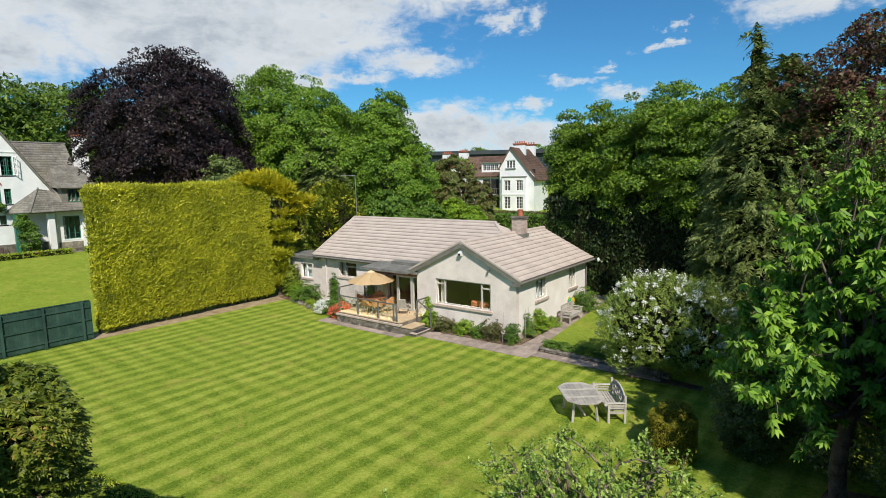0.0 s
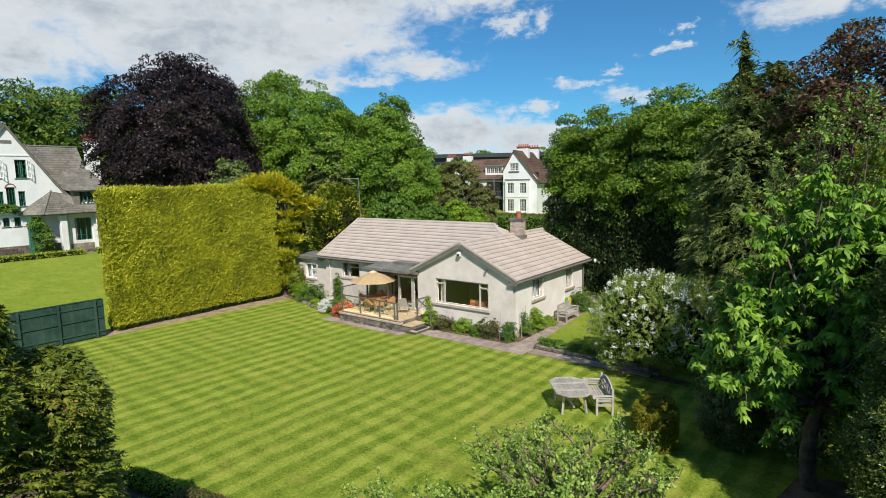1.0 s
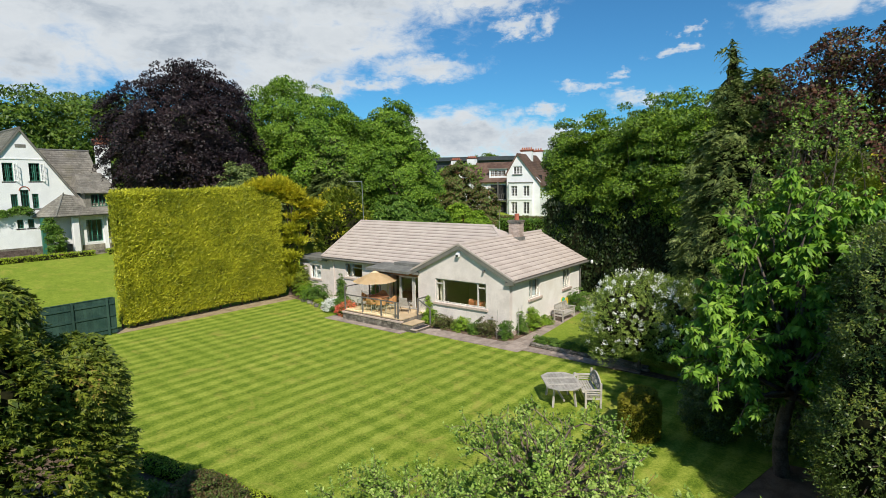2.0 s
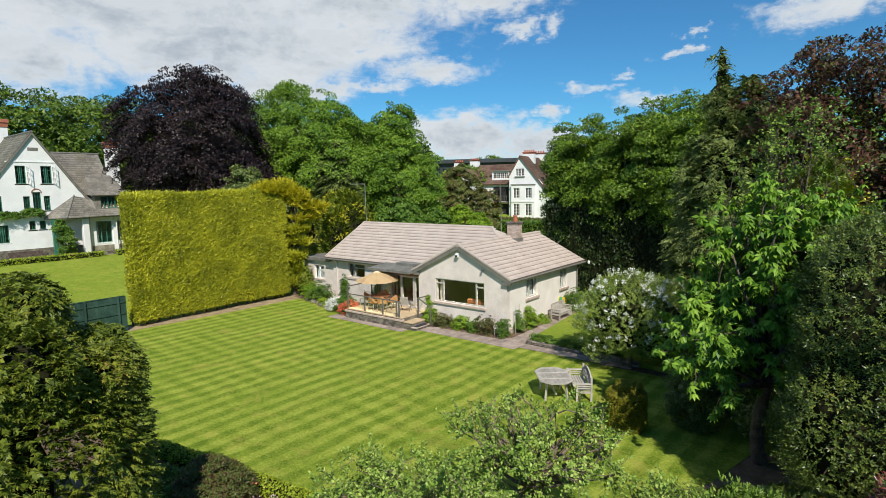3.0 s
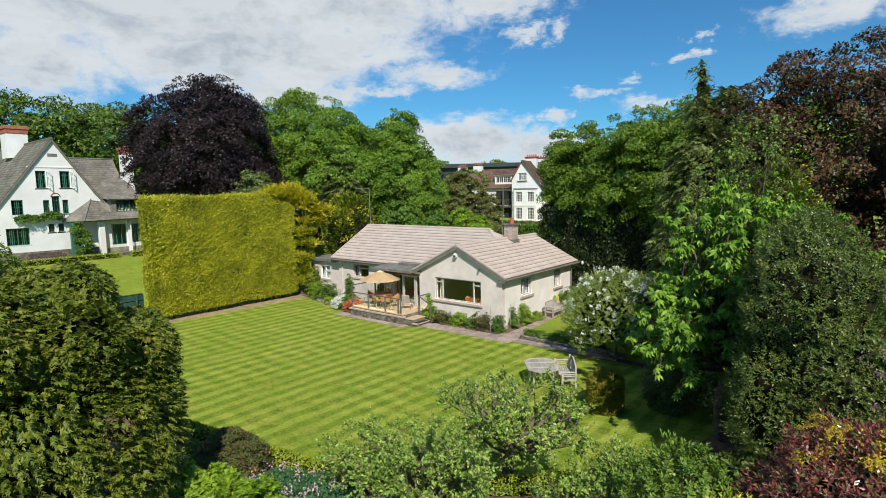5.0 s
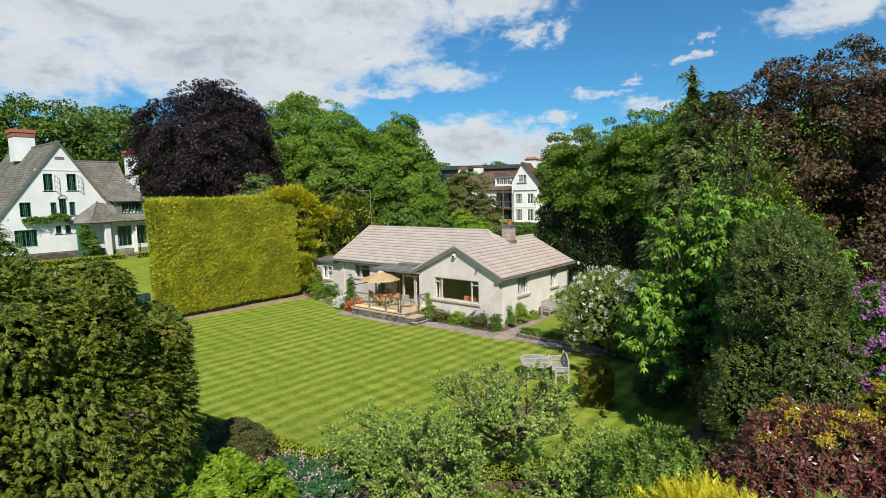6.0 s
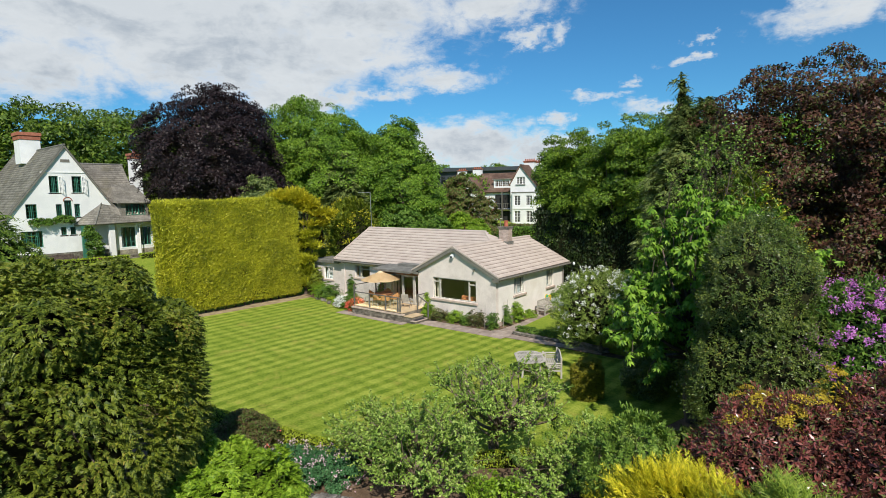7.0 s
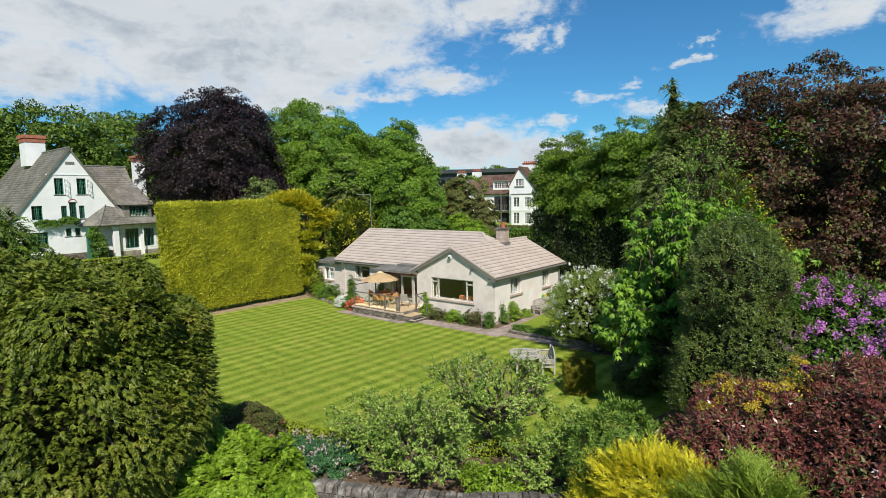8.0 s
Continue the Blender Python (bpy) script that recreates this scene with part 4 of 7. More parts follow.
    part("roof_deck", prism([(-6.37, 2.86), (0.07, 2.86), (0.07, 2.9), (-3.15, 4.49), (-6.37, 2.9)], 0.13, 8.95), M_TILE, roof)
    part("verge_soffit", beams(((-6.37, 0.03, 2.86), (-3.15, 0.03, 4.455), 0.2, 0.06)), M_FASCIA, roof)
    part("verge_soffit", beams(((-3.15, 0.03, 4.455), (0.07, 0.03, 2.86), 0.2, 0.06)), M_FASCIA, roof)
    bm = prism([(1.18, 2.86), (8.72, 2.86), (8.72, 2.9), (4.95, 5.05), (1.18, 2.9)], -15.55, -4.2, "x")
    q = [bm.verts.new(p) for p in ((-4.2, 1.2, 2.9), (-0.3, 1.2, 2.9), (-0.3, 8.7, 2.9), (-4.2, 8.7, 2.9), (-4.2, 4.95, 5.05))]
    for f in ((0, 1, 4), (1, 2, 4), (2, 3, 4)):
        bm.faces.new([q[i] for i in f])
    part("roof_deck", bm, M_TILE, roof)
    data = tile_mesh(M_TILE)
    z_main = lambda y: 2.93 + (y - 1.18) * tan_m
    z_left = lambda x: 2.93 + (x + 6.37) * tan_g
    rest = lay_tiles(roof, (0.10, -0.08, 2.905), (0, 1, 0), (-3.22, 0, 1.6), 30, 11, lambda p: p.x > -3.2, lambda p: p.y < 7.95, data)
    rest += lay_tiles(roof, (-6.40, 5.3, 2.905), (0, -1, 0), (3.22, 0, 1.6), 18, 11, lambda p: p.x < -3.1 and p.z > z_main(p.y) - 0.05, lambda p: False, data)
    rest += lay_tiles(roof, (-15.58, 1.15, 2.905), (1, 0, 0), (0, 3.77, 2.16), 42, 13, lambda p: p.y < 5.0 and (p.x < -6.4 or p.z > z_left(p.x) - 0.05) and p.z < 5.08 - (p.x + 4.2) * 0.55, lambda p: False, data)
    v, f = joined(rest)
    far_tiles = tagged(np_part("roof_tiles", v, f, M_TILE, roof), kind="stuff")
    shadow_line_edges(far_tiles.data)
    ridge_tiles(roof, (-3.15, -0.1, 4.54), (-3.15, 9.0, 4.54), M_TILE)
    ridge_tiles(roof, (-15.6, 4.95, 5.09), (-4.15, 4.95, 5.09), M_TILE)
    ridge_tiles(roof, (-4.2, 4.9, 5.08), (-3.1, 4.0, 4.5), M_TILE, 0.09, 0.4)
    part("verge_tile", beams(((-6.46, -0.07, 2.94), (-3.15, -0.07, 4.585), 0.1, 0.09)), M_TILE, roof)
    part("verge_tile", beams(((-3.15, -0.07, 4.585), (0.16, -0.07, 2.94), 0.1, 0.09)), M_TILE, roof)
    part("verge_tile", beams(((-15.58, 1.1, 2.96), (-15.58, 4.95, 5.13), 0.1, 0.09)), M_TILE, roof)
    # boards, gutters and pipes
    part("bargeboard", beams(((-6.42, -0.07, 2.80), (-3.15, -0.07, 4.42), 0.04, 0.2)), M_FASCIA, h)
    part("bargeboard", beams(((-3.15, -0.072, 4.42), (0.12, -0.072, 2.80), 0.04, 0.2)), M_FASCIA, h)
    part("bargeboard", beams(((-15.6, 1.15, 2.85), (-15.6, 4.95, 5.0), 0.04, 0.18)), M_FASCIA, h)
    part("soffit_end", boxes((-0.36, 0.10, -0.08, 0.1, 2.68, 2.82)), M_FASCIA, h)
    part("soffit_end", boxes((-6.4, -6.0, -0.08, 0.1, 2.68, 2.82)), M_FASCIA, h)
    part("fascia", boxes((-0.2, -0.02, 0.12, 8.9, 2.72, 2.86)), M_FASCIA, h)
    part("fascia", boxes((-15.55, -9.6, 1.24, 1.5, 2.72, 2.86)), M_FASCIA, h)
    part("gutter", rods(((0.11, -0.06, 2.83), (0.11, 9.0, 2.80), 0.062)), M_FASCIA, h)
    part("gutter", rods(((-15.6, 1.12, 2.83), (-9.9, 1.12, 2.82), 0.06)), M_FASCIA, h)
    part("downpipe", rods(((-0.12, 8.35, 2.75), (-0.12, 8.35, 0.1), 0.04), ((-0.12, 8.35, 2.74), (0.08, 8.35, 2.8), 0.04)), M_FASCIA, h)
    part("downpipe", rods(((-14.75, 1.44, 2.6), (-14.75, 1.44, 0.1), 0.045), ((-14.75, 1.44, 2.6), (-14.75, 1.14, 2.8), 0.045)), M_HARL, h)
    # chimney with stepped cap and clay pot
    ch = child("chimney", h, pose(-2.98, 5.55, 0))
    part("chimney_shaft", boxes((-0.34, 0.34, -0.28, 0.28, 3.9, 5.35)), M_BRICK, ch)
    part("cap", boxes((-0.39, 0.39, -0.33, 0.33, 5.30, 5.37), (-0.42, 0.42, -0.36, 0.36, 5.37, 5.47), bevel=0.012), M_STONE, ch, "mossy stone cap")
    part("chimney_pot", rods(((0.05, 0, 5.46), (0.05, 0, 5.80), 0.15, 0.12), ((0.05, 0, 5.79), (0.05, 0, 5.85), 0.145), sides=14), M_TERRA, ch, "red clay pot")
    part("flashing", boxes((-0.40, 0.42, -0.34, 0.34, 4.05, 4.48)), M_LEAD, ch)
    # brick courses picked out on the stack
    rng = random.Random(5)
    for k in range(19):
        z = 3.98 + k * 0.073
        if z < 4.3:
            continue
        for j in range(3):
            o = (k % 2) * 0.11
            x0 = max(-0.345, -0.345 + j * 0.232 - o)
            x1 = min(0.345, -0.345 + (j + 1) * 0.232 - o - 0.012)
            if x1 - x0 > 0.05:
                part("brick", boxes((x0, x1, -0.289, -0.27, z, z + 0.062)), M_BRICK, ch)
        for j in range(3):
            lie = -0.285 + j * 0.232 - 0.11 + (k % 2) * 0.11
            y0, y1 = max(-0.285, lie), min(0.285, lie + 0.22)
            part("brick", boxes((0.33, 0.349, y0, y1, z, z + 0.062)), M_BRICK, ch)
    # porch under the flat felt canopy
    pr = child("porch", h, Matrix())
    part("canopy", prism([(-0.35, 2.74), (-0.35, 2.84), (1.0, 2.98), (1.9, 3.02), (1.9, 2.9), (1.5, 2.74)], -9.75, -6.38, "x"), M_LEAD, pr, "grey felt roof")
    part("canopy_upstand", boxes((-8.5, -6.5, 0.75, 1.75, 2.9, 3.12)), M_LEAD, pr)
    part("canopy_fascia", boxes((-9.79, -6.36, -0.40, -0.352, 2.72, 2.86), (-9.79, -9.751, -0.352, 1.5, 2.72, 2.86)), M_LEAD, pr)
    part("lintel", boxes((-9.7, -6.12, 0.2, 0.36, 2.5, 2.735)), M_TIMBER, pr, "red-stained timber lintel")
    part("porch_wall", boxes((-9.9, -9.3, 0.9, 1.5, 0.5, 2.8)), M_HARL, pr)
    for a, b in ((-9.28, -8.45), (-8.43, -7.62)):
        window(pr, pose(a, 0.24, 0.62), b - a, 1.88, (), (), M_FRAME, 0.05, name="side_glazing")
    window(pr, pose(-6.55, 0.24, 0.62), 0.42, 1.88, (), (), M_FRAME, 0.06, name="side_glazing")
    d = window(pr, pose(-7.60, 0.22, 0.62), 1.03, 1.88, (), ((0.08, 0.95, 0.3),), M_FRAME, 0.1, name="door")
    part("handle", rods(((0.12, -0.05, 0.95), (0.24, -0.05, 0.95), 0.012), ((0.12, 0.0, 0.95), (0.12, -0.05, 0.95), 0.01)), M_GALV, d)
    part("porch_floor", boxes((-9.9, -6.1, 0.3, 1.9, 0.5, 0.58)), M_DECK, pr)
    return h


make_bungalow()


def small_fixtures():
    lamp = thing("security_light", (-3.24, 0.1, 3.98), "white floodlight high on the gable wall", "lamp")
    part("back_plate", boxes((-0.09, 0.09, -0.03, 0.0, -0.14, 0.16), bevel=0.008), M_PLASTIC, lamp)
    part("housing", prism([(-0.03, 0.14), (-0.18, 0.05), (-0.20, -0.10), (-0.03, -0.06)], -0.10, 0.10, "x"), M_PLASTIC, lamp)
    part("lens", boxes((-0.07, 0.07, -0.215, -0.198, -0.08, 0.02)), M_BLACK, lamp)
    vent = thing("flue_pipe", (-1.65, 0.1, 3.28), "short dark flue pipe on the gable", "pipe")
    part("pipe", rods(((0, 0, 0), (0, -0.12, 0.0), 0.045), ((0, -0.11, 0.0), (0.0, -0.14, -0.08), 0.05)), M_STEEL, vent)
    eave = thing("eave_lamp", (0.16, 8.95, 2.78), "small white lamp at the eaves corner", "lamp")
    part("arm", rods(((0, 0, 0.08), (0.2, 0.02, 0.10), 0.015)), M_STEEL, eave)
    bm = bmesh.new()
    bmesh.ops.create_uvsphere(bm, u_segments=10, v_segments=8, radius=0.09, matrix=Matrix.Translation((0.2, 0.02, 0.0)) @ Matrix.Diagonal((0.9, 0.9, 1.4, 1)))
    part("globe", bm, M_PLASTIC, eave)
    mast = thing("aerial_mast", (-15.4, 5.0, 4.95), "thin galvanised aerial mast on the ridge", "aerial")
    part("pole", rods(((0, 0, 0), (-0.06, 0, 3.05), 0.024)), M_GALV, mast)
    part("boom", rods(((-0.06, 0, 3.0), (-0.95, -0.5, 3.02), 0.016)), M_GALV, mast)
    for k in range(6):
        a = k / 6
        part("element", rods(((-0.2 - 0.7 * a + 0.1, -0.08 - 0.4 * a - 0.16, 3.02), (-0.2 - 0.7 * a - 0.1, -0.08 - 0.4 * a + 0.16, 3.02), 0.007)), M_GALV, mast)
    for x0, x1, side in ((-4.82, -4.5, 1), (-1.92, -1.66, -1)):
        c = thing("curtain", (x0, 0.5, 1.2), "cream curtain drawn to the window side", "curtain", "window curtains")
        n = 28
        t = np.linspace(0, 1, n)
        v, f = [], []
        for r, z in enumerate(np.linspace(0, 1.45, 9)):
            pinch = 1 - 0.5 * math.exp(-((z - 0.55) / 0.3) ** 2)
            for i in range(n):
                u = t[i] if side > 0 else 1 - t[i]
                v.append(((u * pinch if side > 0 else 1 - u * pinch) * (x1 - x0), 0.05 * math.sin(t[i] * 34), z))
        for r in range(8):
            for i in range(n - 1):
                f.append((r * n + i, r * n + i + 1, (r + 1) * n + i + 1, (r + 1) * n + i))
        np_part("drape", v, f, M_CURTAIN, c)
    for at, turn, w, hh in (((-0.52, 2.12, 1.62), 90, 1.18, 0.98), ((-0.52, 6.5, 1.5), 90, 0.54, 1.1), ((-17.45, 1.92, 1.24), 0, 1.05, 0.94), ((-13.55, 1.82, 1.75), 0, 0.45, 0.8)):
        b = thing("window_blind", at, "pale blue-white blind behind the window", "blind", "window blinds", turn=turn)
        part("fabric", boxes((0, w, -0.01, 0.0, 0, hh)), M_BLIND, b)
        part("bottom_bar", boxes((0, w, -0.02, 0.01, -0.03, 0)), M_PLASTIC, b)
    s = thing("armchair", (-2.6, 1.2, 0.5), "tan leather armchair behind the picture window", "chair")
    part("seat", boxes((-0.4, 0.4, -0.35, 0.4, 0.18, 0.46), bevel=0.04), M_LEATHER, s)
    part("backrest", boxes((-0.55, 0.55, -0.5, -0.3, 0.2, 1.02), bevel=0.07), M_LEATHER, s)
    part("armrest", boxes((-0.56, -0.4, -0.32, 0.4, 0.15, 0.64), bevel=0.05), M_LEATHER, s)
    part("armrest", boxes((0.4, 0.56, -0.32, 0.4, 0.15, 0.64), bevel=0.05), M_LEATHER, s)
    for x in (-0.45, 0.45):
        for y in (-0.4, 0.32):
            part("leg", boxes((x - 0.03, x + 0.03, y - 0.03, y + 0.03, 0, 0.2)), M_TIMBER, s)


small_fixtures()


def make_terrace():
    d = thing("terrace", (0, 0, 0), "raised terrace with stone base and sandy floor", "terrace", kind="structure")
    part("base", boxes((-10.1, -5.62, -1.93, 1.5, 0.0, 0.40)), M_STONE, d)
    part("coping", boxes((-10.16, -5.58, -2.0, -1.75, 0.40, 0.50), (-10.16, -9.9, -1.75, 1.5, 0.40, 0.50), bevel=0.01), M_BRICK, d)
    part("floor_slab", boxes((-9.9, -5.62, -1.75, 1.49, 0.40, 0.545)), M_STONE, d)
    x = -9.98
    while x < -5.65:
        y = -1.92
        while y < 0.2:
            part("floor_tile", boxes((x, min(x + 0.595, -5.63), y, y + 0.545, 0.55, 0.60)), M_DECK, d)
            y += 0.55
        x += 0.6
    rng = random.Random(9)
    for row in range(3):
        x = -10.11
        while x < -5.66:
            w = rng.uniform(0.22, 0.42)
            part("facing_stone", boxes((x + 0.006, min(x + w, -5.60) - 0.006, -1.955 - rng.uniform(0, 0.015), -1.925, 0.01 + row * 0.13, 0.125 + row * 0.13)), M_STONE, d)
            x += w
    for k, (x0, x1, z) in enumerate(((-5.62, -4.98, 0.38), (-5.3, -4.62, 0.19))):
        part("step_riser", boxes((-5.62, x1, -1.78 - 0.12 * k, -0.75, 0.0, z - 0.05)), M_STONE, d)
        part("step_tread", boxes((-5.62 if k == 0 else -4.97, x1 + 0.03, -1.82 - 0.12 * k, -0.72, z - 0.05, z), bevel=0.008), M_DECK if k == 0 else M_BRICK, d)
    mat = thing("door_mat", (-4.79, -1.3, 0.19), "dark rubber mat on the lower step", "mat")
    part("mat", boxes((-0.17, 0.15, -0.46, 0.46, 0.002, 0.018), bevel=0.005), M_BLACK, mat)
    # balustrade with glass panels
    r = thing("glass_balustrade", (0, 0, 0.6), "dark grey rail with clear glass panels", "railing")
    posts = [(-9.98, -1.86, 1.28), (-8.55, -1.86, 0.84), (-7.1, -1.86, 0.84), (-6.05, -1.86, 0.84), (-5.86, -1.86, 0.84), (-9.98, 0.1, 1.28), (-9.0, 1.2, 1.28)]
    for x, y, z in posts:
        part("post", boxes((x - 0.035, x + 0.035, y - 0.035, y + 0.035, -0.3, z)), M_STEEL, r)
    part("handrail", boxes((-9.98, -5.83, -1.90, -1.82, 0.84, 0.89)), M_STEEL, r)
    part("handrail", boxes((-10.02, -9.94, -1.9, 1.2, 1.28, 1.33)), M_STEEL, r)
    for a, b in ((-9.93, -8.6), (-8.5, -7.15), (-7.05, -6.1)):
        p = part("glass_panel", boxes((a, b, -1.866, -1.856, 0.08, 0.80)), M_GLASS, r)
        p.visible_shadow = False
    p = part("glass_panel", boxes((-9.985, -9.975, -1.8, 1.1, 0.08, 1.24)), M_GLASS, r)
    p.visible_shadow = False
    s = thing("stair_rail", (0, 0, 0.0), "dark handrail sloping beside the steps", "railing")
    part("handrail", beams(((-5.5, -0.68, 1.52), (-4.62, -0.68, 1.08), 0.05, 0.06)), M_STEEL, s)
    part("post", boxes((-4.66, -4.60, -0.71, -0.65, 0.0, 1.08)), M_STEEL, s)
    part("post", boxes((-5.53, -5.47, -0.71, -0.65, 0.1, 1.52)), M_STEEL, s)
    part("handrail", boxes((-5.53, -5.47, -0.68, 0.1, 1.47, 1.53)), M_STEEL, s)
    p = part("glass_panel", boxes((-5.505, -5.495, -0.6, 0.05, 0.7, 1.45)), M_GLASS, s)
    p.visible_shadow = False


make_terrace()
# ---- furniture ----
def garden_bench(at, turn, label, arch=False, length=1.5):
    b = thing("garden_bench", at, label, "bench", "garden benches", turn=turn)
    w = length / 2
    for x in (-w, w):
        part("leg", boxes((x - 0.035, x + 0.035, -0.30, -0.23, 0, 0.62)), M_TEAK, b)
        part("leg", boxes((x - 0.035, x + 0.035, 0.20, 0.27, 0, 0.88)), M_TEAK, b)
        part("armrest", boxes((x - 0.05, x + 0.05, -0.36, 0.24, 0.62, 0.66), bevel=0.012), M_TEAK, b)
        part("side_rail", boxes((x - 0.025, x + 0.025, -0.23, 0.2, 0.30, 0.37)), M_TEAK, b)
        part("side_rail", boxes((x - 0.02, x + 0.02, -0.23, 0.2, 0.46, 0.50)), M_TEAK, b)
        part("side_rail", boxes((x - 0.02, x + 0.02, -0.23, 0.2, 0.54, 0.58)), M_TEAK, b)
        if arch:
            part("arm_scroll", rods(((x - 0.06, -0.36, 0.63), (x + 0.06, -0.36, 0.63), 0.06), sides=10), M_TEAK, b)
    part("front_rail", boxes((-w, w, -0.295, -0.25, 0.30, 0.40)), M_TEAK, b)
    for k in range(6):
        y = -0.31 + k * 0.088
        part("seat_slat", boxes((-w + 0.02, w - 0.02, y, y + 0.07, 0.40, 0.425), bevel=0.005), M_TEAK, b)
    if not arch:
        part("top_rail", boxes((-w, w, 0.24, 0.28, 0.84, 0.92), bevel=0.01), M_TEAK, b)
        part("low_rail", boxes((-w, w, 0.21, 0.25, 0.47, 0.53)), M_TEAK, b)
        for k in range(13):
            x = -w + 0.1 + k * (length - 0.2) / 12
            part("back_slat", beams(((x, 0.23, 0.52), (x, 0.26, 0.86), 0.05, 0.016)), M_TEAK, b)
    else:
        top = lambda x: 0.70 + 0.26 * max(0.0, 1 - (x / (w * 0.92)) ** 2) ** 0.6
        xs = np.linspace(-w, w, 15)
        part("arched_rail", beams(*[((p, 0.25, top(p)), (q, 0.25, top(q)), 0.045, 0.06) for p, q in zip(xs, xs[1:])]), M_TEAK, b)
        part("low_rail", boxes((-w, w, 0.22, 0.26, 0.47, 0.53)), M_TEAK, b)
        for sx in (-1, 1):
            for k in range(11):
                x0 = (-w + 0.02 + k * (length - 0.04) / 10)
                x1 = x0 + sx * 0.34
                if abs(x1) > w:
                    continue
                part("lattice_bar", beams(((x0, 0.24 + 0.006 * sx, 0.50), (x1, 0.245 + 0.006 * sx, min(top(x1), 0.95)), 0.03, 0.018)), M_TEAK, b)
        for k in range(7):
            x0 = -w + 0.1 + k * (length - 0.2) / 6
            part("back_slat", boxes((x0 - 0.016, x0 + 0.016, 0.228, 0.246, 0.5, top(x0))), M_TEAK, b)
    return b


def octagon(l, w, c):
    return [(-l + c, -w), (l - c, -w), (l, -w + c), (l, w - c), (l - c, w), (-l + c, w), (-l, w - c), (-l, -w + c)]


def garden_table(at, turn):
    t = thing("garden_table", at, "silvered teak octagonal table with slatted top", "table", turn=turn)
    l, w, c, z = 0.83, 0.56, 0.29, 0.70
    o = octagon(l, w, c)
    for p, q in zip(o, o[1:] + o[:1]):
        part("edge_board", beams(((*p, z + 0.02), (*q, z + 0.02), 0.08, 0.036)), M_TEAK, t)
    n = 17
    for k in range(n):
        y = -w + 0.065 + k * (2 * w - 0.13) / (n - 1)
        e = l - 0.03 - max(0.0, abs(y) - (w - c))
        for a, b in ((-e, -0.33), (-0.27, 0.27), (0.33, e)):
            if b - a > 0.05:
                part("slat", boxes((a, b, y - 0.023, y + 0.023, z + 0.004, z + 0.028)), M_TEAK, t)
    for x in (-0.30, 0.30):
        part("batten", boxes((x - 0.035, x + 0.035, -w + 0.04, w - 0.04, z + 0.006, z + 0.040)), M_TEAK, t)
    for x in (-0.5, 0.5):
        for y in (-0.36, 0.36):
            part("leg", beams(((x * 1.1, y * 1.1, 0), (x * 0.9, y * 0.9, z), 0.06, 0.06)), M_TEAK, t)
        part("apron", boxes((x - 0.02, x + 0.02, -0.36, 0.36, z - 0.09, z)), M_TEAK, t)
    part("apron", boxes((-0.5, 0.5, -0.02, 0.02, z - 0.07, z)), M_TEAK, t)
    part("stretcher", boxes((-0.5, 0.5, -0.025, 0.025, 0.18, 0.23)), M_TEAK, t)
    return t


garden_table((5.25, -5.56, 0.012), -51)
garden_bench((6.0, -4.86, 0.012), -56, "weathered teak bench with arched lattice back", True, 1.55)
garden_bench((0.42, 5.0, 0.04), 90, "weathered teak slatted bench beside the side wall", False, 1.45)


def rattan_chair(at, turn):
    c = thing("patio_chair", at, "honey-coloured rattan chair with pale metal legs", "chair", "chairs round the patio table", turn=turn)
    part("seat", boxes((-0.25, 0.25, -0.25, 0.25, 0.42, 0.47), bevel=0.02), M_RATTAN, c)
    bm = bmesh.new()
    for k in range(9):
        a = radians(20 + 140 * k / 8)
        b = radians(20 + 140 * (k + 1) / 8)
        h0, h1 = 0.88 - 0.22 * abs(k - 4) / 4, 0.88 - 0.22 * abs(k + 1 - 4) / 4
        if k < 8:
            p, q = (0.29 * math.cos(a), 0.05 + 0.25 * math.sin(a)), (0.29 * math.cos(b), 0.05 + 0.25 * math.sin(b))
            vs = [bm.verts.new(x) for x in ((*p, 0.46), (*q, 0.46), (q[0] * 1.1, q[1] * 1.12, h1), (p[0] * 1.1, p[1] * 1.12, h0))]
            bm.faces.new(vs)
    bmesh.ops.remove_doubles(bm, verts=bm.verts[:], dist=0.001)
    bmesh.ops.solidify(bm, geom=bm.faces[:], thickness=0.03)
    part("backrest", bm, M_RATTAN, c)
    for x in (-0.24, 0.24):
        for y in (-0.22, 0.22):
            part("leg", rods(((x, y, 0.44), (x * 1.12, y * 1.15, 0), 0.016)), M_GALV, c)
        part("armrest", rods(((x * 1.15, -0.24, 0.66), (x * 1.25, 0.1, 0.68), 0.02), ((x * 1.15, -0.24, 0.66), (x, -0.22, 0.44), 0.016)), M_RATTAN, c)
    return c


first = rattan_chair((-8.3, -1.35, 0.6), 170)
for x, y, a in ((-7.6, -0.55, 262), (-9.15, -0.9, 105), (-8.9, 0.02, 25), (-7.75, -1.2, 215)):
    copy_thing(first, pose(x, y, 0.6, 0, 0, a))


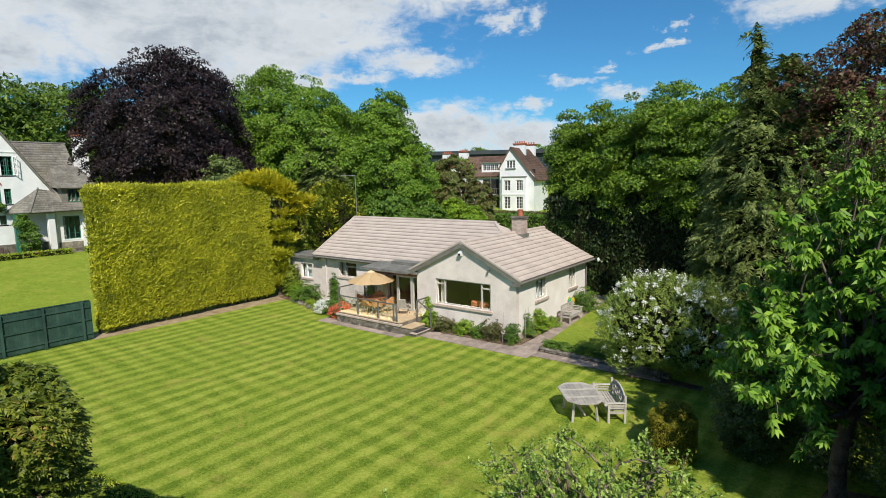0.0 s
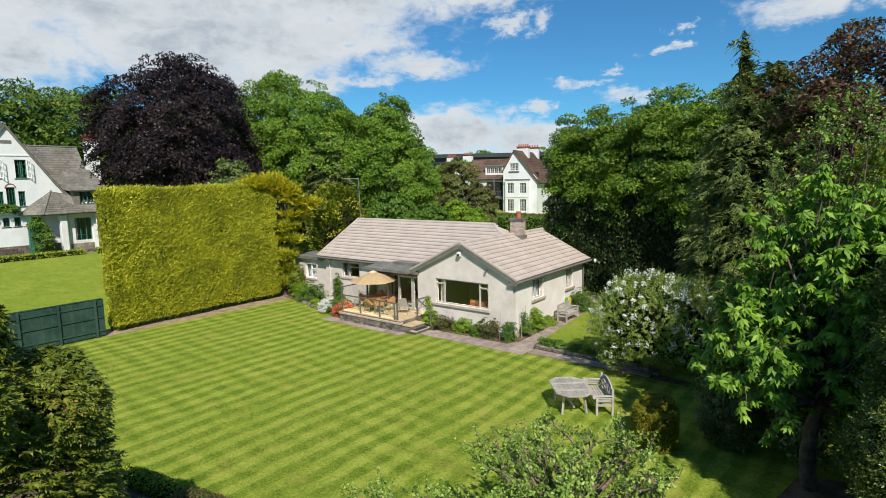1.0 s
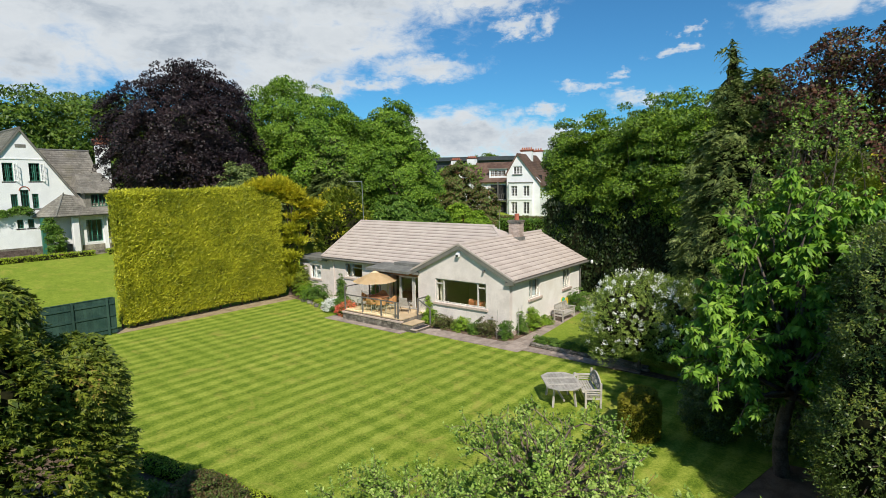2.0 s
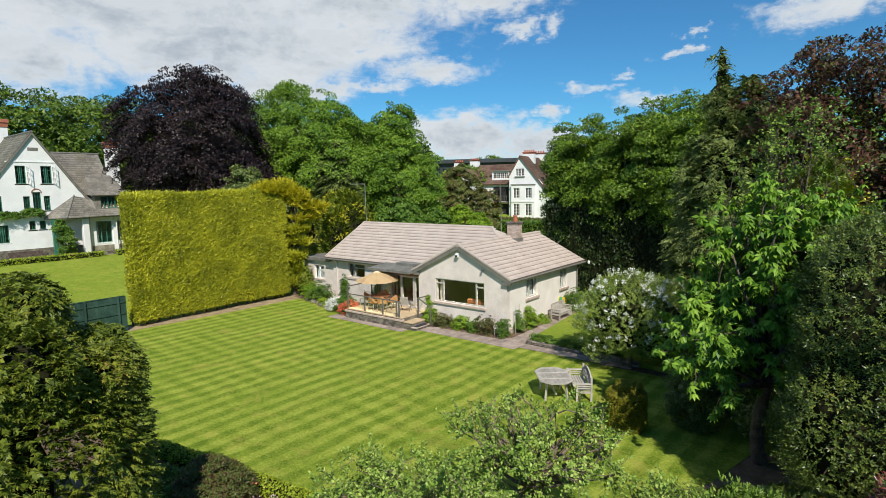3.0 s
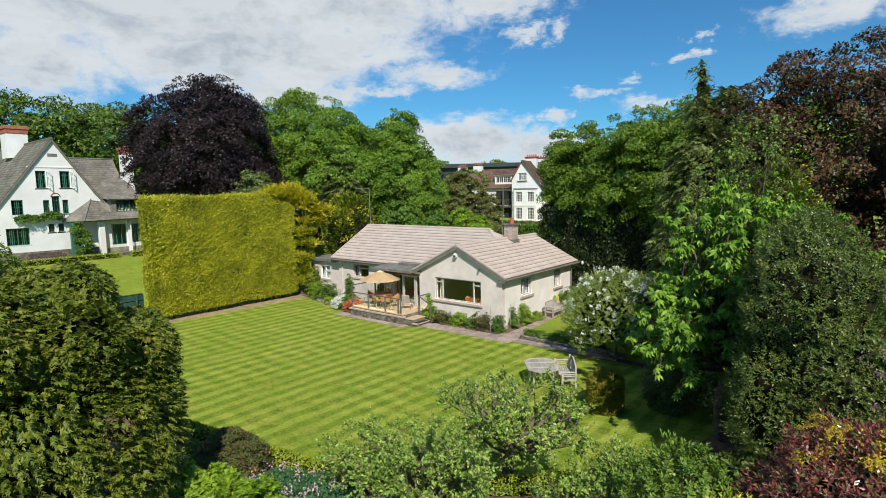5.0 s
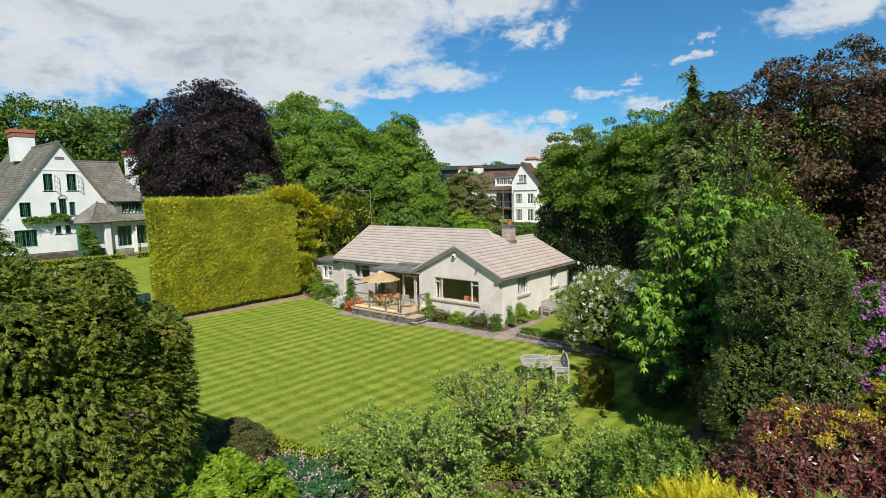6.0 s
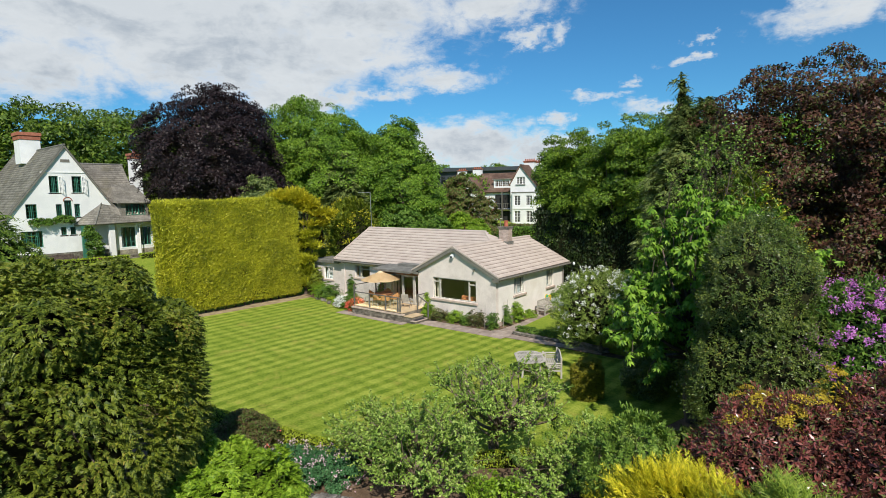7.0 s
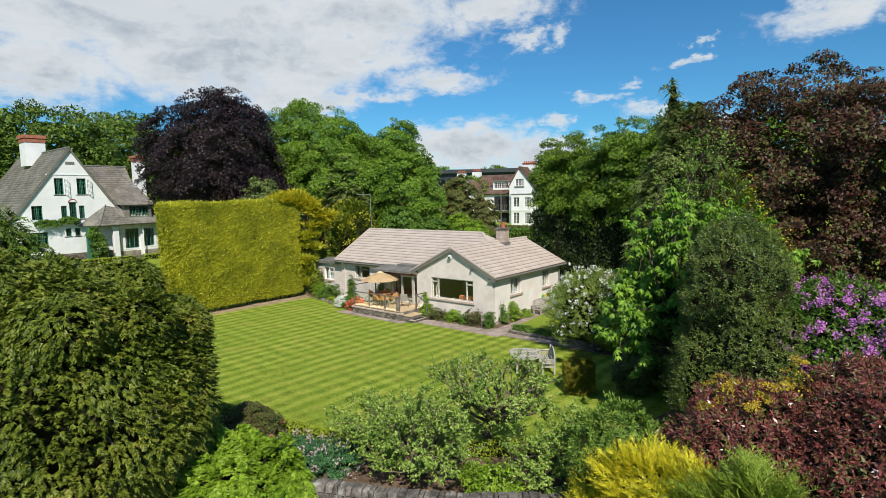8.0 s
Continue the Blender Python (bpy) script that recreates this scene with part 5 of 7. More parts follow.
def patio_set():
    t = thing("patio_table", (-8.45, -0.65, 0.6), "round dark patio table on a pedestal", "table")
    part("tabletop", rods(((0, 0, 0.70), (0, 0, 0.735), 0.58), sides=28), M_TIMBER, t)
    part("pedestal", rods(((0, 0, 0.02), (0, 0, 0.70), 0.05), ((0, 0, 0), (0, 0, 0.03), 0.26), sides=16), M_STEEL, t)
    u = thing("parasol", (-8.62, -0.75, 0.6), "open cream parasol over the patio table", "parasol")
    part("pole", rods(((0, 0, 0.0), (0, 0, 2.12), 0.022)), M_TIMBER, u)
    part("base", rods(((0, 0, 0.0), (0, 0, 0.07), 0.26, 0.22), ((0, 0, 0.07), (0, 0, 0.25), 0.04), sides=16), M_STONE, u)
    n, rings = 8, 6
    v = [(0, 0, 2.14)]
    per = n * 6
    for k in range(1, rings + 1):
        for j in range(per):
            a = 2 * math.pi * j / per
            s = abs(math.sin(a * n / 2))
            r = 1.28 * k / rings
            v.append((r * math.cos(a) * (1 - 0.05 * s * (k / rings)), r * math.sin(a) * (1 - 0.05 * s * (k / rings)), 2.14 - 0.50 * (k / rings) ** 1.25 - 0.035 * s * (k / rings)))
    bm = bmesh.new()
    vs = [bm.verts.new(p) for p in v]
    for j in range(per):
        bm.faces.new((vs[0], vs[1 + j], vs[1 + (j + 1) % per]))
        for k in range(rings - 1):
            a, b = 1 + k * per, 1 + (k + 1) * per
            bm.faces.new((vs[a + j], vs[b + j], vs[b + (j + 1) % per], vs[a + (j + 1) % per]))
    bmesh.ops.solidify(bm, geom=bm.faces[:], thickness=0.006)
    part("canopy", bm, M_CANVAS, u)
    part("vent", rods(((0, 0, 2.10), (0, 0, 2.19), 0.24, 0.05), sides=16), M_CANVAS, u)
    part("finial", rods(((0, 0, 2.16), (0, 0, 2.26), 0.02)), M_TIMBER, u)
    for j in range(n):
        a = 2 * math.pi * j / n
        part("rib", rods(((0, 0, 2.10), (1.26 * math.cos(a), 1.26 * math.sin(a), 1.62), 0.009)), M_TIMBER, u)
    g = thing("deck_chair", (-6.55, -0.55, 0.6), "folding chair with pale grey slats by the door", "chair", turn=205)
    part("seat", boxes((-0.26, 0.26, -0.28, 0.24, 0.40, 0.46), bevel=0.02), M_TEAK, g)
    part("backrest", beams(((0, 0.22, 0.46), (0, 0.36, 0.88), 0.46, 0.05)), M_TEAK, g)
    for x in (-0.27, 0.27):
        part("leg", rods(((x, -0.26, 0.0), (x, 0.26, 0.62), 0.014)), M_STEEL, g)
        part("leg", rods(((x, 0.30, 0.0), (x, -0.22, 0.62), 0.014)), M_STEEL, g)
        part("armrest", boxes((x - 0.025, x + 0.025, -0.26, 0.28, 0.61, 0.635)), M_STEEL, g)
    s = thing("wall_bench", (-11.4, 1.25, 0.0), "pale wooden slatted bench against the wall", "bench")
    for k in range(4):
        part("seat_slat", boxes((-0.6, 0.6, -0.36 + k * 0.09, -0.29 + k * 0.09, 0.42, 0.445)), M_TEAK, s)
    for k in range(3):
        part("back_slat", boxes((-0.6, 0.6, 0.05, 0.075, 0.58 + k * 0.12, 0.66 + k * 0.12)), M_TEAK, s)
    for x in (-0.55, 0.55):
        part("leg", boxes((x - 0.03, x + 0.03, -0.36, -0.30, 0, 0.42)), M_TEAK, s)
        part("leg", boxes((x - 0.03, x + 0.03, 0.02, 0.08, 0, 0.95)), M_TEAK, s)
    h = thing("hose_reel", (-0.05, 6.05, 0.85), "yellow and green hose reel on the side wall", "hose reel")
    part("reel", rods(((-0.15, 0, 0), (0.12, 0, 0), 0.10), ((0.10, 0, 0), (0.13, 0, 0), 0.2), ((-0.14, 0, 0), (-0.11, 0, 0), 0.2), sides=18), M_YELLOW, h)
    part("hose", rods(((-0.10, 0, 0), (0.09, 0, 0), 0.165), sides=18), M_HOSE, h)
    part("bracket", boxes((-0.15, 0.0, -0.02, 0.02, -0.25, 0.0)), M_STEEL, h)


patio_set()


def make_fence():
    f = thing("garden_fence", (-17.95, 0, 0), "dark green close-boarded timber fence", "fence")
    y, k = -11.0, 0
    board = boxes((-0.010, 0.010, -0.068, 0.068, 0.08, 1.98), bevel=0.003)
    me = bpy.data.meshes.new("board")
    board.to_mesh(me)
    board.free()
    me.materials.append(M_GREENP)
    while y > -24.0:
        b = new("board", me)
        b.parent, b.matrix_basis = f, pose(random.uniform(-0.004, 0.004), y, random.uniform(-0.01, 0.01))
        y -= 0.138
    for p in (-11.35, -12.95, -14.55, -16.35, -18.15, -20.0, -21.8, -23.6):
        part("post", boxes((0.02, 0.11, p - 0.05, p + 0.05, 0, 1.98)), M_GREENP, f)
    for z in (0.35, 1.05, 1.68):
        part("rail", boxes((0.012, 0.055, -24.0, -11.0, z - 0.04, z + 0.04)), M_GREENP, f)
    part("capping", boxes((-0.03, 0.04, -24.0, -11.0, 1.985, 2.02)), M_GREENP, f)


make_fence()


def dry_stone(name, label, pts, h, w, seed, size=(0.16, 0.42), course=0.11, top=False, stone=M_STONE):
    """A rough stone wall along a line of points, stone by stone."""
    rng = random.Random(seed)
    ob = thing(name, (0, 0, 0), label, "wall", kind="structure")
    core = []
    for (x0, y0, z0), (x1, y1, z1) in zip(pts, pts[1:]):
        a, b = Vector((x0, y0, z0)), Vector((x1, y1, z1))
        d = b - a
        rot = Matrix.Rotation(math.atan2(d.y, d.x), 4, "Z")
        L = Vector((d.x, d.y)).length
        bm = boxes((0, L, -w / 2 + 0.07, w / 2 - 0.07, -0.05, h - 0.05))
        bmesh.ops.transform(bm, matrix=Matrix.Translation(a) @ rot, verts=bm.verts[:])
        part("core", bm, M_SOIL, ob)
        z = 0.0
        while z < h - 0.02:
            last = z + course * 1.6 > h
            ch = course * rng.uniform(0.85, 1.25)
            for side in ((-1, 1) if not (top and last) else (0,)):
                x = -rng.uniform(0, 0.1)
                while x < L:
                    s = rng.uniform(*size)
                    dep = w * (0.5 if side else 1.05)
                    bm = boxes((-s / 2 + 0.006, s / 2 - 0.006, -dep / 2, dep / 2, 0, ch - 0.006))
                    for v in bm.verts:
                        v.co += Vector((rng.uniform(-1, 1) * 0.02, rng.uniform(-1, 1) * 0.02, rng.uniform(-1, 1) * 0.014))
                    if top and last:
                        for v in bm.verts:
                            if v.co.z > ch * 0.5:
                                v.co.y *= 0.7
                                v.co.z += 0.05
                    bmesh.ops.bevel(bm, geom=bm.edges[:], offset=0.022, segments=1, affect="EDGES")
                    m = Matrix.Translation(a) @ rot @ pose(x + s / 2, side * (w / 2 - dep / 2), z, 0, 0, rng.uniform(-4, 4))
                    bmesh.ops.transform(bm, matrix=m, verts=bm.verts[:])
                    part("stone", bm, stone, ob)
                    x += s
            z += ch
    return ob


dry_stone("low_stone_edge", "low dry-stone edge of the raised lawn", [(1.35, -0.36, 0), (3.04, -0.48, 0), (4.8, -0.58, 0), (6.6, -0.9, 0)], 0.19, 0.26, 3, (0.14, 0.4), 0.085)
dry_stone("garden_wall", "old curved stone garden wall with lichen", [(5.9, -18.05, 0), (6.6, -17.75, 0), (8.4, -17.0, 0), (10.0, -16.1, 0), (11.3, -15.1, 0), (12.4, -13.9, 0)], 0.66, 0.40, 4, (0.10, 0.30), 0.16, True, M_LICHEN)
# ---- the houses beyond the garden ----
def gable_wall(outline, holes, thick):
    """A wall with sloping sides, outside facing -y at y = 0. outline: (z, left, right) from the foot up; holes: (x0, x1, z0, z1)."""
    def side(z, k):
        for p, q in zip(outline, outline[1:]):
            if p[0] <= z <= q[0]:
                t = (z - p[0]) / max(q[0] - p[0], 1e-6)
                return p[k] + t * (q[k] - p[k])
        return outline[-1][k]
    cuts = sorted({round(o[0], 4) for o in outline} | {round(z, 4) for h in holes for z in h[2:]})
    bm = bmesh.new()
    for a, b in zip(cuts, cuts[1:]):
        mid = (a + b) / 2
        lo, hi = (side(a + 1e-5, 1), side(b - 1e-5, 1)), (side(a + 1e-5, 2), side(b - 1e-5, 2))
        edges = [lo]
        for x0, x1, z0, z1 in sorted(holes):
            if z0 < mid < z1:
                edges += [(x0, x0), (x1, x1)]
        edges.append(hi)
        for l, r in zip(edges[::2], edges[1::2]):
            if r[0] - l[0] < 1e-3 and r[1] - l[1] < 1e-3:
                continue
            f = [(l[0], a), (r[0], a), (r[1], b), (l[1], b)]
            one, two = [bm.verts.new((x, 0, z)) for x, z in f], [bm.verts.new((x, thick, z)) for x, z in f]
            for q in (one, two[::-1], *[(one[i], two[i], two[(i + 1) % 4], one[(i + 1) % 4]) for i in range(4)]):
                bm.faces.new(q)
    bmesh.ops.remove_doubles(bm, verts=bm.verts[:], dist=1e-4)
    bmesh.ops.recalc_face_normals(bm, faces=bm.faces[:])
    return bm


def slab(points, thick=0.12):
    """A roof slope: a flat outline with thickness below it."""
    bm = bmesh.new()
    p = [Vector(q) for q in points]
    n = (p[1] - p[0]).cross(p[2] - p[0]).normalized()
    if n.z < 0:
        n = -n
    one, two = [bm.verts.new(q) for q in p], [bm.verts.new(q - n * thick) for q in p]
    bm.faces.new(one)
    bm.faces.new(two[::-1])
    for i in range(len(p)):
        bm.faces.new((one[i], two[i], two[(i + 1) % len(p)], one[(i + 1) % len(p)]))
    bmesh.ops.recalc_face_normals(bm, faces=bm.faces[:])
    return bm


def courses(parent, a, b, c, d, step, mat, lip=0.014):
    """Thin overlapping courses of slates over a slope: a to b along the eave, d to c along the top."""
    a, b, c, d = map(Vector, (a, b, c, d))
    n = (b - a).cross(d - a).normalized()
    if n.z < 0:
        n = -n
    k = max(2, round(((d - a).length + (c - b).length) / 2 / step))
    rng = random.Random(k)
    vs, fs = [], []
    for i in range(k):
        p0, p1 = a.lerp(d, i / k), b.lerp(c, i / k)
        q0, q1 = a.lerp(d, min(1, (i + 1.15) / k)), b.lerp(c, min(1, (i + 1.15) / k))
        m = max(1, round((p1 - p0).length / (step * 1.1)))
        for j in range(m):
            s, e = j / m, (j + 0.985) / m
            w = [p0.lerp(p1, s) + n * lip, p0.lerp(p1, e) + n * lip, q0.lerp(q1, e) + n * 0.006, q0.lerp(q1, s) + n * 0.006]
            g = n * rng.uniform(-0.006, 0.006)
            base = len(vs)
            vs += [w[0] + g, w[1] + g, w[2], w[3], p0.lerp(p1, s), p0.lerp(p1, e)]
            fs += [(base, base + 1, base + 2, base + 3), (base + 4, base + 5, base + 1, base)]
    return tagged(np_part("slate_covering", np.array([tuple(v) for v in vs]), np.array(fs), mat, parent), kind="stuff")


def chimney(parent, at, w, d, h, cap, pots=3, body=None):
    c = child("chimney", parent, pose(*at))
    part("chimney_shaft", boxes((-w / 2, w / 2, -d / 2, d / 2, 0, h)), body or M_WHITE, c)
    part("cap", boxes((-w / 2 - 0.06, w / 2 + 0.06, -d / 2 - 0.06, d / 2 + 0.06, h, h + cap * 0.55), (-w / 2 - 0.14, w / 2 + 0.14, -d / 2 - 0.14, d / 2 + 0.14, h + cap * 0.55, h + cap), bevel=0.02), M_RED, c, "red brick cap")
    for i in range(pots):
        x = (i + 0.5) / pots * w - w / 2
        part("chimney_pot", rods(((x, 0, h + cap), (x, 0, h + cap + 0.35), 0.13, 0.11), sides=10), M_TERRA, c)
    return c


def white_house():
    h = thing("white_house", (-43, 0, 0), "white-washed house with steep mossy slate roof", "house")
    # gable front: local x runs along world y, outside faces +x
    g = child("front_gable", h, pose(0, 0, 0, 0, 0, 90))
    wins = [(-9.27, -8.53, 8.53, 10.06), (-7.45, -6.66, 8.53, 10.06), (-11.2, -10.36, 6.2, 7.5), (-8.9, -8.42, 6.2, 7.45), (-8.22, -7.62, 6.2, 7.8), (-7.42, -6.95, 6.2, 7.45),
            (-11.75, -10.1, 3.55, 5.05), (-8.65, -8.2, 4.55, 5.3), (-7.9, -7.45, 4.55, 5.3)]
    part("gable_wall", gable_wall([(1.9, -13.4, -3.4), (5.4, -13.4, -3.4), (5.95, -13.0, -3.4), (12.75, -7.9, -7.84)], wins, 0.4), M_WHITE, g)
    part("base_course", boxes((-13.4, -3.4, -0.02, 0.0, 1.9, 2.9)), M_STONE, g)
    part("jetty_band", boxes((-9.9, -6.2, -0.05, 0.0, 10.36, 10.44)), M_WHITE, g)
    part("vent", boxes((-8.25, -7.5, -0.02, 0.02, 11.35, 11.62)), M_FASCIA, g)
    for k, (a, b, c, d) in enumerate(wins):
        bars = (6, 4) if b - a > 1.2 else (3, 4) if d - c > 1.2 else (2, 3)
        ups = ((b - a) / 4, (b - a) / 2, 3 * (b - a) / 4) if b - a > 1.2 else ((b - a) / 2,) if b - a > 0.7 else ()
        window(g, pose(a, 0.12, c), b - a, d - c, ups, (), M_GREENW, 0.05, 0.12, M_BRICK, bars=bars)
    for a in (-8.5, -6.63):
        s = child("shutter", g, pose(a, -0.04, 8.55, 0, 0, -62))
        part("shutter_frame", boxes((0, 0.05, 0, 0.04, 0, 1.5), (0.33, 0.38, 0, 0.04, 0, 1.5), (0.05, 0.33, 0, 0.04, 0, 0.05), (0.05, 0.33, 0, 0.04, 1.45, 1.5), (0.17, 0.20, 0, 0.04, 0.05, 1.45), (0.05, 0.33, 0, 0.04, 0.5, 0.54), (0.05, 0.33, 0, 0.04, 1.0, 1.04)), M_WHITE, s)
    part("arch_hood", rods(*[((-7.92 + 0.36 * math.cos(a * math.pi / 8), -0.01, 7.72 + 0.36 * math.sin(a * math.pi / 8)), (-7.92 + 0.36 * math.cos((a + 1) * math.pi / 8), -0.01, 7.72 + 0.36 * math.sin((a + 1) * math.pi / 8)), 0.04) for a in range(8)]), M_RED, g)
    part("inner_floor", boxes((-13.2, -3.6, 0.5, 4.0, 5.6, 5.8), (-11.2, -5.0, 0.5, 4.0, 8.0, 8.2), (-13.2, -3.6, 4.0, 4.1, 1.9, 5.4), (-10.8, -5.0, 4.0, 4.1, 5.4, 8.2), (-9.4, -6.5, 4.0, 4.1, 8.2, 10.6)), M_INSIDE, g)
    # steep roofs, world axes about the house
    r = child("roof", h, Matrix())
    part("slope_south", slab([(0.18, -14.0, 4.6), (-17, -14.0, 4.6), (-17, -7.87, 12.95), (0.18, -7.87, 12.95)]), M_SLATE, r)
    courses(r, (0.2, -14.02, 4.6), (-17, -14.02, 4.6), (-17, -7.87, 12.97), (0.2, -7.87, 12.97), 0.3, M_SLATE)
    part("slope_north", slab([(0.18, -7.87, 12.95), (-17, -7.87, 12.95), (-17, -3.0, 5.55), (0.18, -3.0, 5.55)]), M_SLATE, r)
    courses(r, (0.2, -2.98, 5.55), (-17, -2.98, 5.55), (-17, -7.87, 12.97), (0.2, -7.87, 12.97), 0.3, M_SLATE)
    part("ridge", rods(((0.2, -7.87, 12.98), (-17, -7.87, 12.98), 0.1)), M_LEAD, r)
    part("verge_board", beams(((0.16, -14.0, 4.5), (0.16, -7.87, 12.83), 0.06, 0.14)), M_FASCIA, r)
    part("verge_board", beams(((0.162, -7.87, 12.83), (0.162, -4.75, 8.05), 0.06, 0.14)), M_FASCIA, r)
    part("wing_slope", slab([(-0.8, -6.5, 5.7), (-0.8, -0.9, 5.7), (-5.6, -0.9, 11.55), (-5.6, -9.0, 11.55)]), M_SLATE, r)
    courses(r, (-0.78, -6.5, 5.7), (-0.78, -0.9, 5.7), (-5.6, -0.9, 11.57), (-5.6, -8.0, 11.57), 0.3, M_SLATE)
    part("wing_slope_back", slab([(-5.6, -9.0, 11.55), (-5.6, -0.9, 11.55), (-10.4, -0.9, 5.7), (-10.4, -9.0, 5.7)]), M_SLATE, r)
    part("wing_ridge", rods(((-5.6, -8.6, 11.6), (-5.6, -0.85, 11.6), 0.09)), M_LEAD, r)
    # porch and bay under a hipped roof
    e = 5.45
    part("porch_slope", slab([(1.6, -6.3, e), (1.6, -0.4, e + 0.1), (-1.6, -0.4, 7.6), (-0.6, -4.7, 8.1)], 0.1), M_SLATE, r)
    courses(r, (1.62, -6.3, e), (1.62, -0.4, e + 0.1), (-1.6, -0.4, 7.62), (-0.6, -4.7, 8.12), 0.26, M_SLATE)
    part("porch_slope", slab([(0.2, -7.6, e), (1.6, -6.3, e), (-0.6, -4.7, 8.1)], 0.1), M_SLATE, r)
    courses(r, (0.2, -7.62, e), (1.62, -6.3, e), (-0.58, -4.72, 8.12), (-0.62, -4.74, 8.12), 0.26, M_SLATE)
    part("porch_slope", slab([(-0.5, -7.7, e), (0.2, -7.6, e), (-0.6, -4.7, 8.1)], 0.1), M_SLATE, r)
    part("hip_lead", rods(((1.6, -6.3, e + 0.05), (-0.6, -4.7, 8.16), 0.06), ((0.0, -7.5, e + 0.05), (-0.6, -4.7, 8.16), 0.07)), M_LEAD, r)
    # wing walls
    part("wing_wall", boxes((-10.2, -0.9, -1.2, -1.0, 1.9, 9.0)), M_WHITE, h)
    w = child("bay_front", h, pose(0.6, 0, 0, 0, 0, 90))
    holes = [(-3.75, -2.45, 3.0, 5.0), (-1.95, -0.95, 3.1, 4.95)]
    part("bay_wall", gable_wall([(1.9, -4.2, -0.6), (5.5, -4.2, -0.6)], holes, 0.3), M_WHITE, w)
    for a, b, c, d in holes:
        window(w, pose(a, 0.08, c), b - a, d - c, ((b - a) * 0.33, (b - a) * 0.67), (), M_GREENW, 0.05, 0.1, M_WHITE, bars=(3, 4))
    part("side_wall", boxes((-0.6, -0.3, 0.3, 4.0, 1.9, 5.6)), M_WHITE, w)
    part("base_course", boxes((-4.2, -0.55, -0.03, 0.0, 1.9, 2.75)), M_STONE, w)
    part("column", boxes((-5.0, -4.45, -0.55, -0.1, 1.9, 5.35), bevel=0.05), M_WHITE, w)
    part("column", boxes((-2.35, -2.1, -0.2, -0.002, 1.9, 5.35)), M_WHITE, w)
    part("porch_back", boxes((-7.2, -4.2, 0.9, 1.1, 1.9, 5.4)), M_INSIDE, w)
    window(w, pose(-5.9, 0.7, 2.7), 1.0, 2.3, (0.5,), (), M_GREENW, 0.06, name="porch_door", bars=(2, 4))
    part("porch_post", boxes((-7.2, -6.95, -0.2, 0.1, 1.9, 5.35)), M_GREENW, w)
    part("downpipe", rods(((-2.2, -0.5, 2.0), (-2.2, -0.5, 5.2), 0.05), ((-2.2, -0.5, 5.2), (-1.8, -0.9, 5.45), 0.05)), M_WHITE, w)
    d = child("dormer", h, pose(0.95, 0, 0, 0, 0, 90))
    part("dormer_wall", gable_wall([(6.0, -3.75, -1.2), (7.45, -3.75, -1.2)], [(-3.3, -1.45, 6.2, 7.35)], 0.25), M_SLATE, d)
    part("dormer_cheek", boxes((-3.75, -3.5, 0.25, 3.0, 6.0, 7.45), (-1.45, -1.2, 0.25, 3.0, 6.0, 7.45)), M_SLATE, d)
    window(d, pose(-3.3, 0.05, 6.2), 1.85, 1.15, (0.62, 1.23), (), M_GREENW, 0.06, bars=(6, 3))
    part("dormer_slope", slab([(-4.1, -0.35, 7.4), (-0.9, -0.35, 7.4), (-1.4, 2.6, 9.3), (-3.6, 2.6, 9.3)], 0.1), M_SLATE, d)
    courses(d, (-4.1, -0.36, 7.42), (-0.9, -0.36, 7.42), (-1.4, 2.6, 9.32), (-3.6, 2.6, 9.32), 0.26, M_SLATE)
    part("dormer_slope", slab([(-4.1, -0.35, 7.4), (-3.6, 2.6, 9.3), (-4.1, 3.0, 7.6)], 0.1), M_SLATE, d)
    chimney(h, (-9, -8.45, 11.6), 2.0, 1.75, 2.4, 0.75, 0)
    chimney(h, (-3.4, -0.45, 1.9), 1.3, 0.85, 10.2, 0.6, 1)
    return h


white_house()
hedge_box("box_edging", "low clipped box hedge before the white house", -39.6, -38.8, -14.0, -4.4, 1.85, 2.55, L_BOX, 120, 0.12, 71, 0.04)
hedge_box("box_edging", "low clipped box hedge before the white house", -39.2, -38.5, -3.6, 6.0, 1.85, 2.6, L_BOX, 120, 0.12, 72, 0.04)
plant("wisteria", "green wisteria trained along the white wall", "climber", (-42.8, -9.5, 2.0), [((-42.7, -10.2, 5.9), (0.35, 1.0, 0.3)), ((-42.7, -8.4, 6.05), (0.35, 0.8, 0.4))], L_SHRUB, 90, 40, 0.25, 0.13, 73, 0)
plant("climbing_rose", "leafy climber on the porch corner", "climber", (-41.2, -6.6, 2.2), [((-41.2, -6.5, 3.4), (0.5, 0.6, 1.3)), ((-41.3, -6.9, 4.7), (0.4, 0.5, 0.6))], L_SHRUB, 110, 40, 0.3, 0.13, 74, 0.05)
for k, (y, s) in enumerate(((-6.3, 0.3), (-5.7, 0.26))):
    p = thing("toy_tub", (-40.2, y, 2.05), "bright pink plastic toy tub by the porch", "toy", "pink tubs")
    part("tub", rods(((0, 0, 0), (0, 0, s), s * 0.7, s), ((0, 0, s * 0.9), (0, 0, s), s * 1.1), sides=12), M_PINK, p)
dry_stone("porch_terrace", "low rough stone terrace before the porch", [(-39.9, -7.5, 1.9), (-39.7, -4.0, 1.9), (-39.9, -1.0, 1.9)], 0.4, 0.5, 6, (0.3, 0.7), 0.2)
f = thing("sofa", (-40.6, -9.6, 2.0), "brown woven garden sofa on the terrace", "sofa")
part("seat", boxes((-0.4, 0.4, -1.2, 1.2, 0.1, 0.45), bevel=0.03), M_BARK, f)
